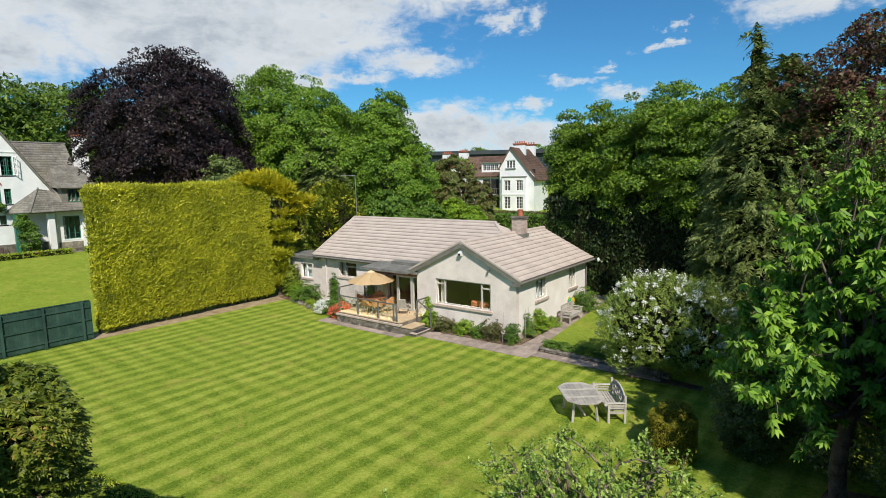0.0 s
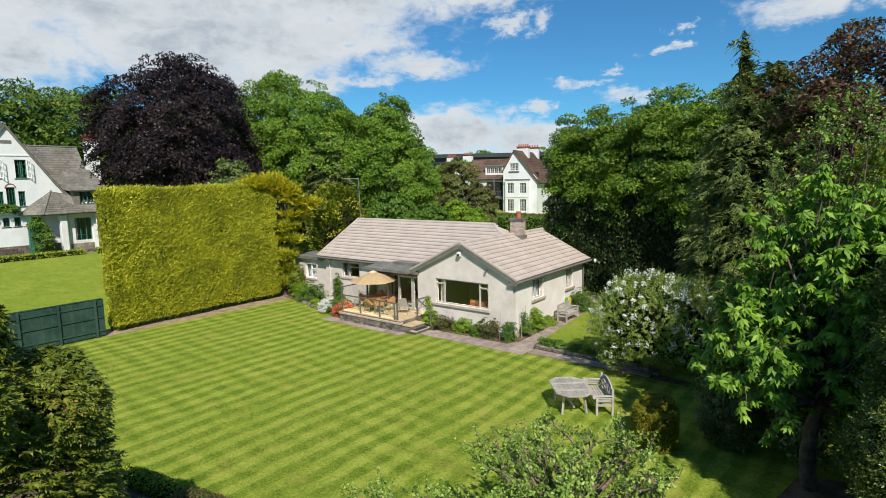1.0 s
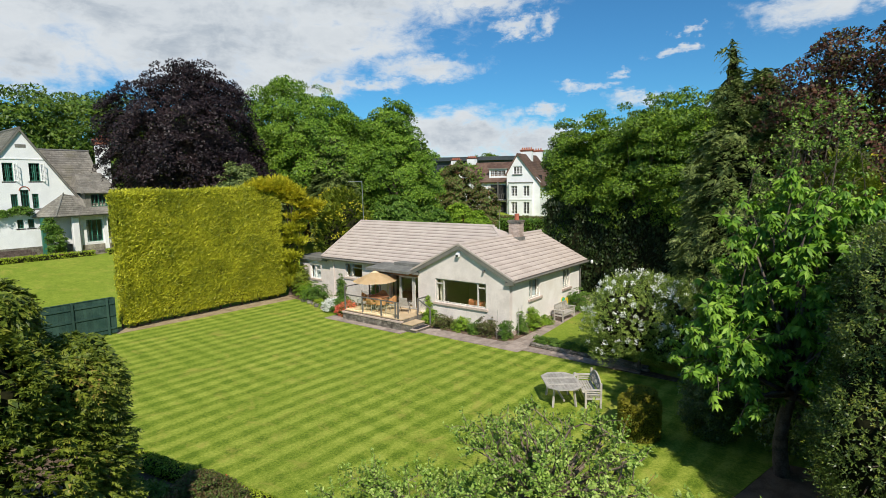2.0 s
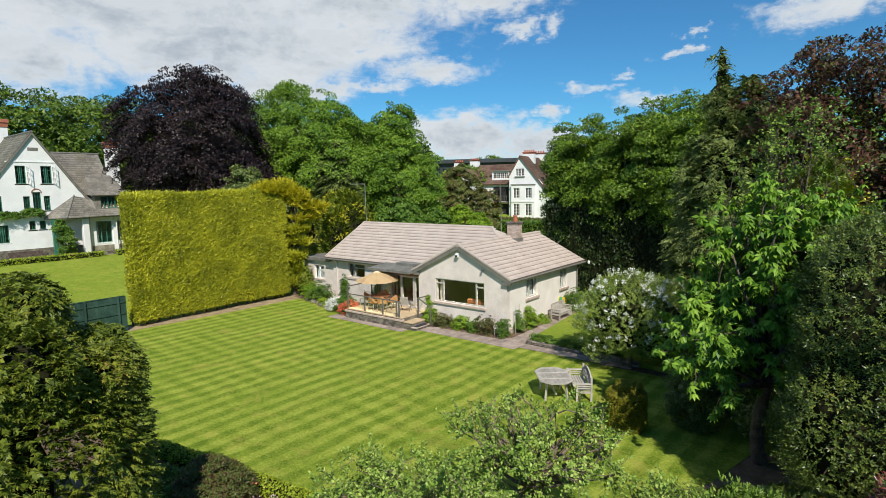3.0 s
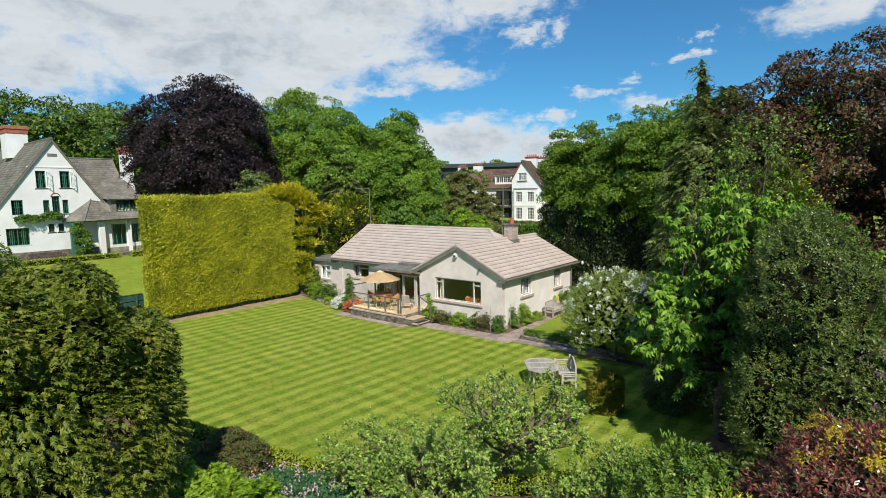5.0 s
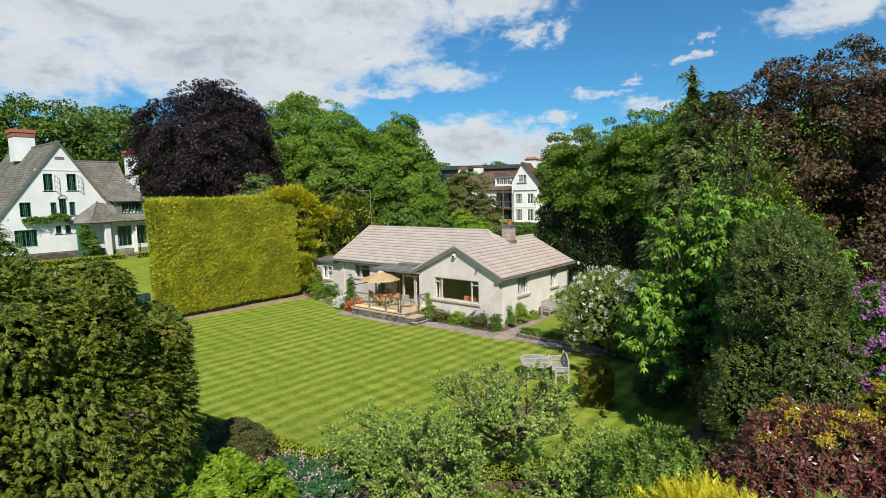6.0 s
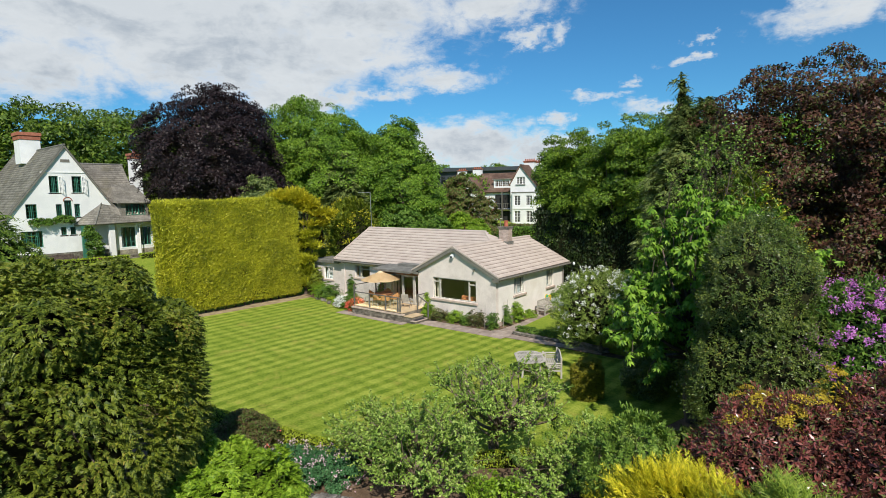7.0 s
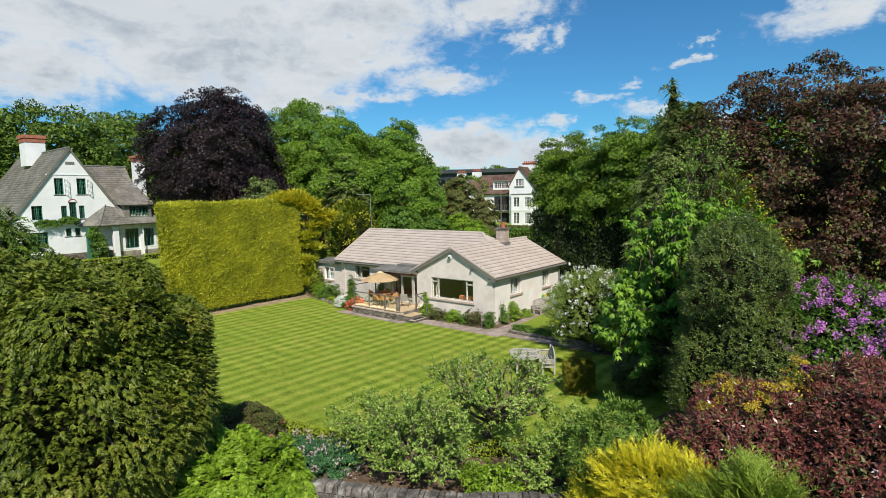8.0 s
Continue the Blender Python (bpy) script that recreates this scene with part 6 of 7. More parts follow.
part("backrest", boxes((-0.55, -0.38, -1.2, 1.2, 0.1, 0.9), bevel=0.03), M_BARK, f)
part("armrest", boxes((-0.4, 0.4, -1.36, -1.2, 0.1, 0.7), bevel=0.03), M_BARK, f)
part("armrest", boxes((-0.4, 0.4, 1.2, 1.36, 0.1, 0.7), bevel=0.03), M_BARK, f)


def far_villa():
    h = thing("white_villa", (-33.4, 58, 1.6), "tall white gabled villa with red-brown tiled roof", "house", turn=11)
    wins = [(-0.5, 1.05, 7.6, 8.9)]
    bay = [(-0.7, 0.4, 0.9, 2.9), (1.45, 2.55, 0.9, 2.9), (-0.7, 0.4, 3.9, 5.6), (1.45, 2.55, 3.9, 5.6)]
    part("gable_wall", gable_wall([(0, -1.65, 4.25), (6.2, -1.65, 4.25), (7.7, -1.65, 3.0), (10.9, 0.2, 0.36)], wins, 0.35), M_WHITE, h)
    part("bay_wall", gable_wall([(0, -1.1, 2.95), (6.1, -1.1, 2.95)], bay, 0.3), M_WHITE, h).matrix_basis = pose(0, -0.6, 0)
    part("bay_side", boxes((-1.1, -0.8, -0.3, 0.0, 0, 6.1), (2.65, 2.95, -0.3, 0.0, 0, 6.1)), M_WHITE, h)
    part("bay_roof", boxes((-1.2, 3.05, -0.7, 0.0, 6.1, 6.25)), M_LEAD, h)
    part("band", boxes((-1.15, 3.0, -0.68, -0.6, 3.2, 3.4)), M_WHITE, h)
    part("side_wall", boxes((3.9, 4.25, 0.35, 9, 0, 6.0), (-1.65, -1.35, 0.35, 9, 0, 7.6)), M_WHITE, h)
    # panels behind the panes, with the rooms' darkness painted into their colour
    part("room_dark_panel", boxes((-1.3, 3.9, 2.0, 2.1, 0, 7.4), (-0.6, 1.2, 0.9, 1.0, 7.4, 9.0), (-0.8, 2.65, -0.2, -0.15, 0.4, 6.0)), M_GLOOM, h)
    for a, b, c, d in bay:
        window(h, pose(a, -0.5, c), b - a, d - c, (0.55,), (), M_WHITE, 0.06, bars=(4, 4))
    window(h, pose(-0.5, 0.1, 7.6), 1.55, 1.3, (0.52, 1.03), (), M_WHITE, 0.09, 0.3, M_FASCIA, bars=(6, 3))
    r = child("roof", h, Matrix())
    part("slope", slab([(4.75, -0.3, 5.5), (4.75, 12, 5.5), (0.28, 12, 11.1), (0.28, -0.3, 11.1)], 0.15), M_REDTILE, r)
    courses(r, (4.77, -0.32, 5.5), (4.77, 12, 5.5), (0.28, 12, 11.12), (0.28, -0.32, 11.12), 0.4, M_REDTILE)
    part("slope", slab([(-1.95, -0.3, 7.4), (0.28, -0.3, 11.1), (0.28, 12, 11.1), (-1.95, 12, 7.4)], 0.15), M_REDTILE, r)
    part("wing_slope", slab([(-1.8, 1.2, 6.3), (-1.8, 5.2, 9.9), (-15, 5.2, 9.9), (-15, 1.2, 6.3)], 0.15), M_REDTILE, r)
    courses(r, (-15, 1.18, 6.3), (-1.8, 1.18, 6.3), (-1.8, 5.2, 9.92), (-15, 5.2, 9.92), 0.4, M_REDTILE)
    part("wing_wall", boxes((-15, -1.65, 1.7, 2.0, 0, 6.5)), M_WHITE, h)
    part("cross_gable", gable_wall([(0, -12, -7.6), (6.2, -12, -7.6), (9.0, -9.9, -9.7)], [(-11.0, -9.8, 3.6, 5.2)], 0.3), M_WHITE, h)
    part("cross_slope", slab([(-7.3, -0.2, 5.8), (-7.3, 5, 5.8), (-9.8, 5, 9.2), (-9.8, -0.2, 9.2)], 0.12), M_REDTILE, r)
    part("cross_slope", slab([(-12.3, -0.2, 5.8), (-9.8, -0.2, 9.2), (-9.8, 5, 9.2), (-12.3, 5, 5.8)], 0.12), M_REDTILE, r)
    d = child("dormer", h, pose(1.2, 2.0, 0))
    part("dormer_wall", gable_wall([(7.0, -6.9, -3.6), (8.6, -6.9, -3.6)], [(-6.7, -3.8, 7.3, 8.4)], 0.2), M_WHITE, d)
    window(d, pose(-6.7, 0.05, 7.3), 2.9, 1.1, (0.73, 1.45, 2.18), (), M_WHITE, 0.09, bars=(8, 3))
    part("dormer_roof", boxes((-7.1, -3.4, -0.2, 3.0, 8.6, 8.75)), M_SLATE, d)
    # balcony under the wing roof
    b = child("balcony", h, pose(-3.6, 0.9, 3.2))
    part("balcony_floor", boxes((-1.9, 1.6, -0.2, 0.8, -0.15, 0)), M_STEEL, b)
    for k in range(9):
        part("baluster", boxes((-1.85 + k * 0.42, -1.80 + k * 0.42, -0.18, -0.13, 0, 1.0)), M_STEEL, b)
    part("handrail", boxes((-1.9, 1.6, -0.2, -0.12, 1.0, 1.08)), M_STEEL, b)
    # opaque panels for the panes, the room's darkness put into their colour
    part("balcony_glass", boxes((-1.7, 1.5, 0.76, 0.79, 0.1, 2.6)), M_GLOOM, b)
    part("lower_window", boxes((-1.2, 1.2, 0.76, 0.79, -2.2, -0.4)), M_GLOOM, b)
    part("post", boxes((-0.1, 0.1, -0.2, 0.0, -3.2, 3.1), (1.5, 1.7, -0.2, 0.0, -3.2, 3.1)), M_STEEL, b)
    chimney(h, (0.3, 5.0, 9.6), 2.0, 1.0, 2.0, 0.35, 5)
    chimney(h, (0.3, 11.2, 9.6), 1.9, 0.9, 2.2, 0.3, 4)
    chimney(h, (-10.4, 5.2, 9.0), 1.7, 0.9, 1.7, 0.2, 4)
    chimney(h, (-13.8, 5.4, 8.6), 1.7, 0.9, 1.9, 0.2, 4)
    return h


far_villa()


def far_block():
    h = thing("flat_roofed_block", (-92, 118, 1.5), "long dark flat-roofed block with ribbon windows", "building", turn=30)
    part("wall", boxes((-34, 34, 0, 16, 0, 12.5)), M_BLOCK, h)
    part("roof_edge", boxes((-35, 35, -1.2, 17, 13.6, 14.8), (-34, 34, 0.0, 16, 12.5, 13.6)), M_BLOCK, h)
    for row in range(3):
        for k in range(21):
            x = -33 + k * 3.2
            part("window", boxes((x, x + 2.3, -0.12, 0.02, 2.0 + row * 3.9, 4.2 + row * 3.9)), M_GLASS if (k + row) % 4 else M_FRAME, h)
    s = thing("hall", (-58, 72, 2.5), "low brown-roofed building among trees", "building", turn=25)
    part("wall", boxes((-6, 5, 0, 6, 0, 5.0)), M_WHITE, s)
    part("roof", prism([(-0.6, 4.9), (6.6, 4.9), (3, 7.4)], -6.4, 5.4, "x"), M_REDTILE, s)


far_block()
hedge_box("boundary_hedge", "clipped brown and green hedge before the villa", -32.0, -14.0, 42.0, 43.4, 0.9, 3.1, L_BROWN, 60, 0.25, 75, 0.12)
hedge_box("clipped_hedge", "clipped green hedge beside the villa drive", -27.0, -17.0, 40.2, 41.4, 0.9, 2.9, L_SHRUB, 60, 0.25, 76, 0.12)
p = thing("street_lamp", (-22.2, 34.6, 0.8), "pale street lamp post behind the bungalow", "street lamp")
part("post", rods(((0, 0, 0), (0, 0, 3.3), 0.07, 0.05)), M_GALV, p)
part("lantern", rods(((0, 0, 3.3), (0, 0, 3.52), 0.12, 0.28), ((0, 0, 3.52), (0, 0, 3.62), 0.3, 0.1), sides=12), M_FRAME, p)
# ---- hedges, trees and shrubs ----
hedge_box("tall_hedge", "tall clipped golden cypress hedge beside the lawn", -19.2, -18.2, -10.3, -0.1, 0.35, 7.45, L_HEDGE, 1500, 0.12, 11, 0.17, 0.03, wide=0.36)

hedge_top = bpy.data.objects["tall_hedge"]
for k in range(15):
    y = -5.0 + k * 0.72
    part("stem", rods(((random.uniform(-0.1, 0.1), y - 0.15, 0), (random.uniform(-0.1, 0.1), y - 0.15, 0.7), 0.07, 0.05)), M_BARK, hedge_top)

plant("golden_cypress", "golden cypress with loose yellow sprays", "tree", (-18.7, 1.0, 0), [((-18.7, -1.3, 7.6), (0.7, 1.0, 0.45)), ((-18.6, 0.2, 7.55), (0.9, 0.9, 0.7)), ((-18.3, 1.0, 7.0), (1.0, 0.9, 0.6)), ((-18.0, 2.0, 6.35), (0.9, 1.0, 0.36)), ((-18.2, 1.5, 5.6), (0.8, 0.9, 0.34))],
      L_GOLD, 2000, 22, 0.6, 0.2, 21, 0.22, style="frond", wide=0.28, lump=0.35, core=0.55)
plant("young_cypress", "ragged green-gold cypress at the hedge end", "tree", (-18.5, 0.6, 0), [((-18.3, 1.0, 4.8), (0.8, 0.9, 0.4)), ((-18.4, 0.8, 3.9), (0.8, 0.8, 0.4)), ((-18.4, 0.6, 2.9), (0.8, 0.8, 0.45)), ((-18.5, 0.5, 1.9), (0.8, 0.7, 0.45)), ((-18.5, 0.4, 0.9), (0.7, 0.6, 0.5))],
      L_HEDGE, 1500, 20, 0.5, 0.18, 20, 0.12, style="frond", wide=0.3, lump=0.35, core=0.6)
plant("clipped_cypress", "green and gold cypress behind the flat-roofed annex", "tree", (-18.8, 6.8, 0), [((-18.8, 6.2, 4.0), (2.4, 1.6, 3.4)), ((-21.6, 7.5, 3.8), (1.8, 1.6, 3.6)), ((-18.3, 4.6, 3.4), (1.2, 1.2, 2.8))], L_DKGOLD, 3400, 18, 0.38, 0.17, 22, 0.22, style="frond", wide=0.42, lump=0.4, core=0.6, flowers=(L_GOLD, 50, 0.11, 0.16, 22))
plant("laurel", "broad green laurel above the hedge", "tree", (-24, 0.4, 0.5), [((-24, 0.4, 6.2), (1.9, 2.1, 3.1)), ((-23.6, 2.6, 5.0), (1.6, 1.6, 3.0))], L_LAWSON, 240, 90, 0.55, 0.2, 23, 0.25)
plant("copper_beech", "huge copper beech with near-black purple leaves", "tree", (-32, 0.4, 1.6),
      [((-32, 0.5, 11.6), (6.2, 5.3, 6.0)), ((-31.2, 1.4, 7.2), (6.0, 4.9, 4.8)), ((-32, -2.4, 11.2), (3.8, 3.0, 3.4)), ((-31.5, 3.5, 8.5), (4.2, 2.8, 5.0)), ((-31.2, 1.2, 13.4), (4.4, 4.0, 4.0))], L_COPPER, 620, 200, 1.0, 0.175, 24, 0.7, limbs=24, lump=0.2, tilt=0.9)
plant("sycamore", "tall bright green sycamore", "tree", (-32, 13.2, 2), [((-33.5, 13, 12.2), (5.6, 5.6, 6.2)), ((-30.2, 13.5, 9.5), (6.0, 5.6, 6.2)), ((-36, 12, 9.5), (3.6, 3.6, 5.0))], L_SYC, 430, 230, 1.05, 0.2, 25, 0.5, limbs=22, group="woodland trees", lump=0.2, tilt=0.75, flat=0.38)
plant("sycamore", "green sycamore with a narrow pointed crown", "tree", (-22.8, 17, 1), [((-24.0, 17, 11.6), (2.7, 2.7, 4.0)), ((-22.8, 17, 7.4), (3.8, 3.6, 5.0))], L_SYC, 270, 210, 0.85, 0.19, 26, 0.4, limbs=18, group="woodland trees", lump=0.2, tilt=0.75, flat=0.38)
plant("cypress", "dull green cypress among sycamores", "tree", (-25.6, 11, 1), [((-25.6, 11, 8.6), (1.5, 1.5, 3.6)), ((-25.6, 11, 5.4), (2.3, 2.3, 4.4))], L_LAWSON, 320, 80, 0.55, 0.28, 27, 0.3, style="spray", wide=0.35)
plant("laburnum", "low green tree behind the bungalow roof", "tree", (-19.5, 13.5, 0), [((-20.0, 13.5, 3.6), (2.8, 2.2, 3.0)), ((-16.6, 14.5, 3.0), (1.8, 1.8, 2.6))], L_SHRUB, 330, 90, 0.55, 0.2, 28, 0.2)
plant("hawthorn", "hawthorn with rust-tinged blossom", "tree", (-22.3, 26, 1), [((-22.3, 26, 6.0), (2.2, 2.2, 3.9)), ((-19.3, 26.5, 4.6), (1.7, 1.7, 2.8))], L_RUST, 330, 100, 0.5, 0.18, 29, 0.22, flowers=(F_RUST, 160, 0.1, 0.2, 5))
plant("lilac", "small bright green tree behind the roof ridge", "tree", (-18.2, 21, 0.5), [((-18.4, 21, 3.6), (1.5, 1.4, 2.2)), ((-16.6, 21.5, 3.2), (1.1, 1.2, 1.8))], L_LIME, 170, 80, 0.45, 0.18, 30, 0.12)

for k, (x, y, h, r) in enumerate(((-3.2, 13.4, 10.9, 1.6), (-0.5, 13.0, 11.6, 2.4), (2.6, 12.7, 12.3, 2.6), (5.4, 12.0, 11.8, 2.5), (8.2, 11.0, 11.0, 2.6))):
    plant("beech", "green beech rising from a dark hedge", "tree", (x, y, 0), [((x, y, h - 2.6), (r * 0.85, r * 0.8, 2.7)), ((x, y + 0.2, h - 4.7), (r * 0.9, r * 0.8, 2.2))], L_BEECH, 200, 210, 0.72, 0.145, 40 + k, 0.22, limbs=14, group="beech trees", lump=0.5, tilt=0.55, flat=0.32)
# the shade on this hedge comes from its leaf colour
hedge_box("beech_hedge", "tall beech hedge with shade painted into its dark leaves", -4.4, 9.5, 11.9, 13.6, 0.0, 6.2, L_HEDGE_SHADE, 140, 0.2, 12, 0.35)

plant("lawson_cypress", "tall dark cypress with drooping sprays and bare tip", "tree", (9.2, 4.0, 0),
      [((8.5, 4.0, 12.7), (0.2, 0.2, 0.8)), ((8.55, 4.0, 12.1), (0.35, 0.35, 1.1)), ((8.6, 4.0, 11.4), (0.5, 0.5, 1.2)), ((8.7, 4.0, 10.7), (0.75, 0.75, 1.3)), ((8.9, 4.0, 10.0), (1.0, 1.0, 1.4)), ((9.7, 4.1, 9.6), (1.0, 1.0, 2.5)), ((9.8, 4.1, 11.2), (0.4, 0.4, 1.2)), ((9.2, 4.0, 7.4), (2.3, 2.1, 3.2)), ((9.4, 3.9, 4.6), (2.7, 2.5, 3.4)), ((9.4, 3.8, 2.0), (3.0, 2.7, 2.2))], L_LAWSON, 6000, 13, 0.65, 0.26, 50, 0.24, limbs=3, style="droop", wide=0.3, head=(-0.65, 0.0, 12.6), lump=0.6, core=0.62)
plant("bronze_maple", "large maple with bronze-red leaves", "tree", (15.4, 5.2, 0), [((13.7, 5.0, 9.5), (4.2, 3.8, 3.8)), ((17.4, 5.0, 8.0), (4.6, 4.0, 4.1)), ((16.0, 4.6, 5.0), (4.8, 3.8, 3.8))], L_MAPLE, 640, 200, 0.72, 0.14, 51, 0.4, limbs=34, lump=0.25, tilt=0.7, flat=0.34)
branchy("horse_chestnut", "young horse chestnut with large fresh leaves", "tree", (12.0, -6.6, 0), [((12.0, -6.8, 5.4), (1.5, 1.7, 1.8)), ((11.6, -7.1, 3.2), (2.0, 1.7, 1.9)), ((13.3, -6.3, 4.8), (1.9, 1.7, 2.2))], L_CHEST, M_BARK, 52, 0.16, 170, 7, 0.2, 7, 0.26, start=0.45, palm=True)
plant("holly", "dark glossy holly with small leaves", "tree", (14.5, -9.2, 0), [((14.2, -9.4, 4.9), (1.4, 1.4, 2.1)), ((14.4, -9.4, 2.8), (1.8, 1.6, 2.6))], L_HOLLY, 10500, 8, 0.17, 0.068, 53, 0.15, style="sprig", wide=0.42, lump=0.4, core=0.82)
branchy("poplar_sapling", "slender tree with pale green leaves", "tree", (12.1, -4.8, 0), [((12.3, -4.9, 7.5), (1.0, 1.0, 2.1)), ((11.1, -4.9, 6.5), (0.9, 1.0, 1.5)), ((12.1, -4.8, 5.2), (1.5, 1.2, 1.6))], L_SAP, M_BARK, 54, 0.08, 95, 9, 0.085, 17, 0.22, wide=0.7)
plant("gold_conifer", "conifer with golden tips", "tree", (13.0, -3.6, 0), [((12.9, -3.6, 5.5), (1.0, 1.1, 2.8)), ((13.6, -3.4, 3.6), (1.4, 1.3, 3.0))], L_DKGOLD, 1500, 18, 0.5, 0.16, 55, 0.12, style="frond", wide=0.3, lump=0.5, flowers=(L_GOLD, 60, 0.07, 0.12, 16))
plant("viburnum", "rounded shrub with white flower heads", "shrub", (6.5, -1.0, 0.0), [((6.3, -1.2, 2.2), (1.9, 1.6, 1.8)), ((7.5, -0.8, 1.8), (1.5, 1.5, 1.9)), ((5.7, -1.4, 1.4), (1.0, 1.1, 1.2))], L_VIB, 4600, 10, 0.26, 0.075, 56, 0.08, limbs=40, style="sprig", wide=0.45, lump=0.6, core=0.66, flowers=(F_WHITE, 230, 0.062, 0.05, 18))
plant("yew", "large spreading yew with brown-tipped needles", "shrub", (3.2, -22.5, 0), [((3.1, -22.5, 2.9), (2.6, 3.75, 3.5)), ((2.8, -21.5, 4.1), (1.9, 2.2, 2.3)), ((2.6, -23.6, 5.2), (1.9, 1.7, 1.8)), ((3.7, -19.7, 4.5), (0.8, 0.8, 0.7)), ((4.3, -20.9, 5.0), (0.8, 0.9, 0.8)), ((3.0, -20.5, 5.8), (0.9, 0.7, 0.6)), ((4.6, -22.4, 5.2), (0.9, 0.9, 0.8)), ((3.0, -19.5, 4.5), (0.9, 0.8, 0.85))],
      L_YEW, 30000, 11, 0.18, 0.088, 57, 0.3, style="droop", wide=0.5, lump=0.2, core=0.6)
branchy("apple_tree", "old apple tree with open crown", "tree", (8.3, -12.6, 0), [((8.5, -13.0, 2.2), (1.75, 1.4, 0.75))], L_APPLE, M_APPLEBARK, 58, 0.15, 46, 13, 0.08, 22, 0.17, "apple trees", start=0.35)
branchy("apple_tree", "low bushy apple tree by the stone wall", "tree", (7.6, -15.4, 0), [((7.0, -15.3, 1.0), (2.2, 1.2, 0.95)), ((8.3, -15.6, 1.5), (1.0, 0.8, 1.2))], L_APPLE, M_APPLEBARK, 59, 0.07, 110, 11, 0.08, 22, 0.17, "apple trees", start=0.2)
branchy("apple_tree", "small young apple tree", "tree", (11.5, -13.2, 0), [((11.3, -13.1, 1.05), (1.05, 1.0, 0.85)), ((10.5, -14.0, 0.7), (1.0, 0.8, 0.75))], L_APPLE, M_APPLEBARK, 60, 0.05, 80, 9, 0.078, 20, 0.16, "apple trees", start=0.2)
plant("rhododendron", "rhododendron covered in purple-pink flower heads", "shrub", (16.8, -7.8, 0), [((16.3, -8.7, 3.15), (2.1, 1.6, 2.1)), ((18.4, -8.8, 3.0), (2.0, 1.6, 2.2))], L_SHRUB, 3400, 9, 0.2, 0.15, 61, 0.1, style="sprig", wide=0.36, flowers=(F_PURPLE, 620, 0.05, 0.06, 36), lump=0.35, core=0.8)
plant("photinia", "photinia bush with dark red and green glossy leaves", "shrub", (16.6, -13.6, 0), [((15.4, -13.7, 1.9), (1.6, 1.4, 1.95)), ((17.5, -13.5, 2.3), (2.0, 1.6, 2.2))], L_PHOT, 8200, 9, 0.17, 0.105, 62, 0.1, style="sprig", wide=0.34, lump=0.3, core=0.84)
plant("golden_juniper", "spreading juniper with bright yellow feathery sprays", "shrub", (14.3, -15.6, 0), [((13.9, -15.4, 1.4), (1.05, 0.9, 1.3)), ((14.8, -15.8, 1.4), (0.9, 0.8, 1.25)), ((13.0, -15.5, 0.8), (0.8, 0.7, 0.9)), ((15.5, -15.4, 1.2), (0.8, 0.7, 0.95))], L_JUNI, 2700, 32, 0.55, 0.125, 63, 0.08, style="frond", wide=0.16, lump=0.55, core=0.6)
plant("green_juniper", "feathery green juniper in front of the photinia", "shrub", (15.7, -16.2, 0), [((15.7, -16.2, 1.5), (0.95, 0.8, 1.75)), ((16.6, -16.4, 1.1), (0.8, 0.7, 1.5))], L_FERN, 1600, 32, 0.6, 0.14, 67, 0.06, style="frond", wide=0.16, lump=0.55, core=0.6)
plant("bronze_shrub", "low domed shrub with bronze leaves", "shrub", (1.9, -16.75, 0), [((1.9, -16.75, 0.45), (1.0, 0.75, 0.75))], L_BROWN, 260, 110, 0.2, 0.05, 64, 0.05, flowers=(F_RED, 7, 0.06, 0.05, 5))
plant("mock_orange", "bright green leafy shrub by the wall", "shrub", (4.6, -18.3, 0), [((4.4, -18.5, 0.85), (1.25, 0.9, 0.85)), ((5.7, -18.4, 0.7), (1.05, 0.8, 0.9)), ((3.4, -19.1, 0.9), (1.1, 1.0, 1.0)), ((5.4, -19.6, 0.8), (1.1, 0.9, 0.9))], L_LIME, 4400, 13, 0.24, 0.115, 65, 0.06, style="droop", wide=0.48, lump=0.35, core=0.55)
plant("spiraea", "blue-green shrub with pale pink flower sprays", "shrub", (5.0, -16.2, 0), [((5.2, -16.3, 0.3), (0.9, 0.7, 0.4)), ((4.1, -16.7, 0.3), (0.8, 0.7, 0.4))], L_TEAL, 150, 90, 0.2, 0.06, 68, 0.03, flowers=(F_PALE, 60, 0.05, 0.06, 14))
plant("mixed_shrub", "low green border shrub", "shrub", (0.4, -17.4, 0), [((0.4, -17.4, 0.3), (1.0, 0.7, 0.4)), ((-1.4, -17.4, 0.3), (0.9, 0.6, 0.35))], L_SHRUB, 150, 80, 0.2, 0.06, 69, 0.03, group="border shrubs")
plant("mixed_shrub", "low green border shrub by the stone wall", "shrub", (9.8, -14.9, 0), [((9.8, -14.9, 0.4), (0.9, 0.7, 0.6)), ((12.8, -12.4, 0.6), (1.0, 1.0, 0.8))], L_LIME, 140, 80, 0.22, 0.07, 70, 0.03, group="border shrubs")
plant("elder", "yellow-green shrub with creamy tips", "shrub", (12.7, -14.5, 0), [((12.8, -14.3, 1.5), (1.0, 0.9, 1.4))], L_SAP, 900, 12, 0.2, 0.1, 77, 0.05, style="sprig", wide=0.45, lump=0.4)
plant("gunnera", "dark green broad-leaved plants in shade", "shrub", (12.2, -10.4, 0), [((12.3, -10.2, 0.3), (1.3, 1.0, 0.45)), ((13.3, -10.8, 0.6), (1.4, 1.1, 0.8))], L_HOLLY, 150, 40, 0.3, 0.16, 78, 0.04)
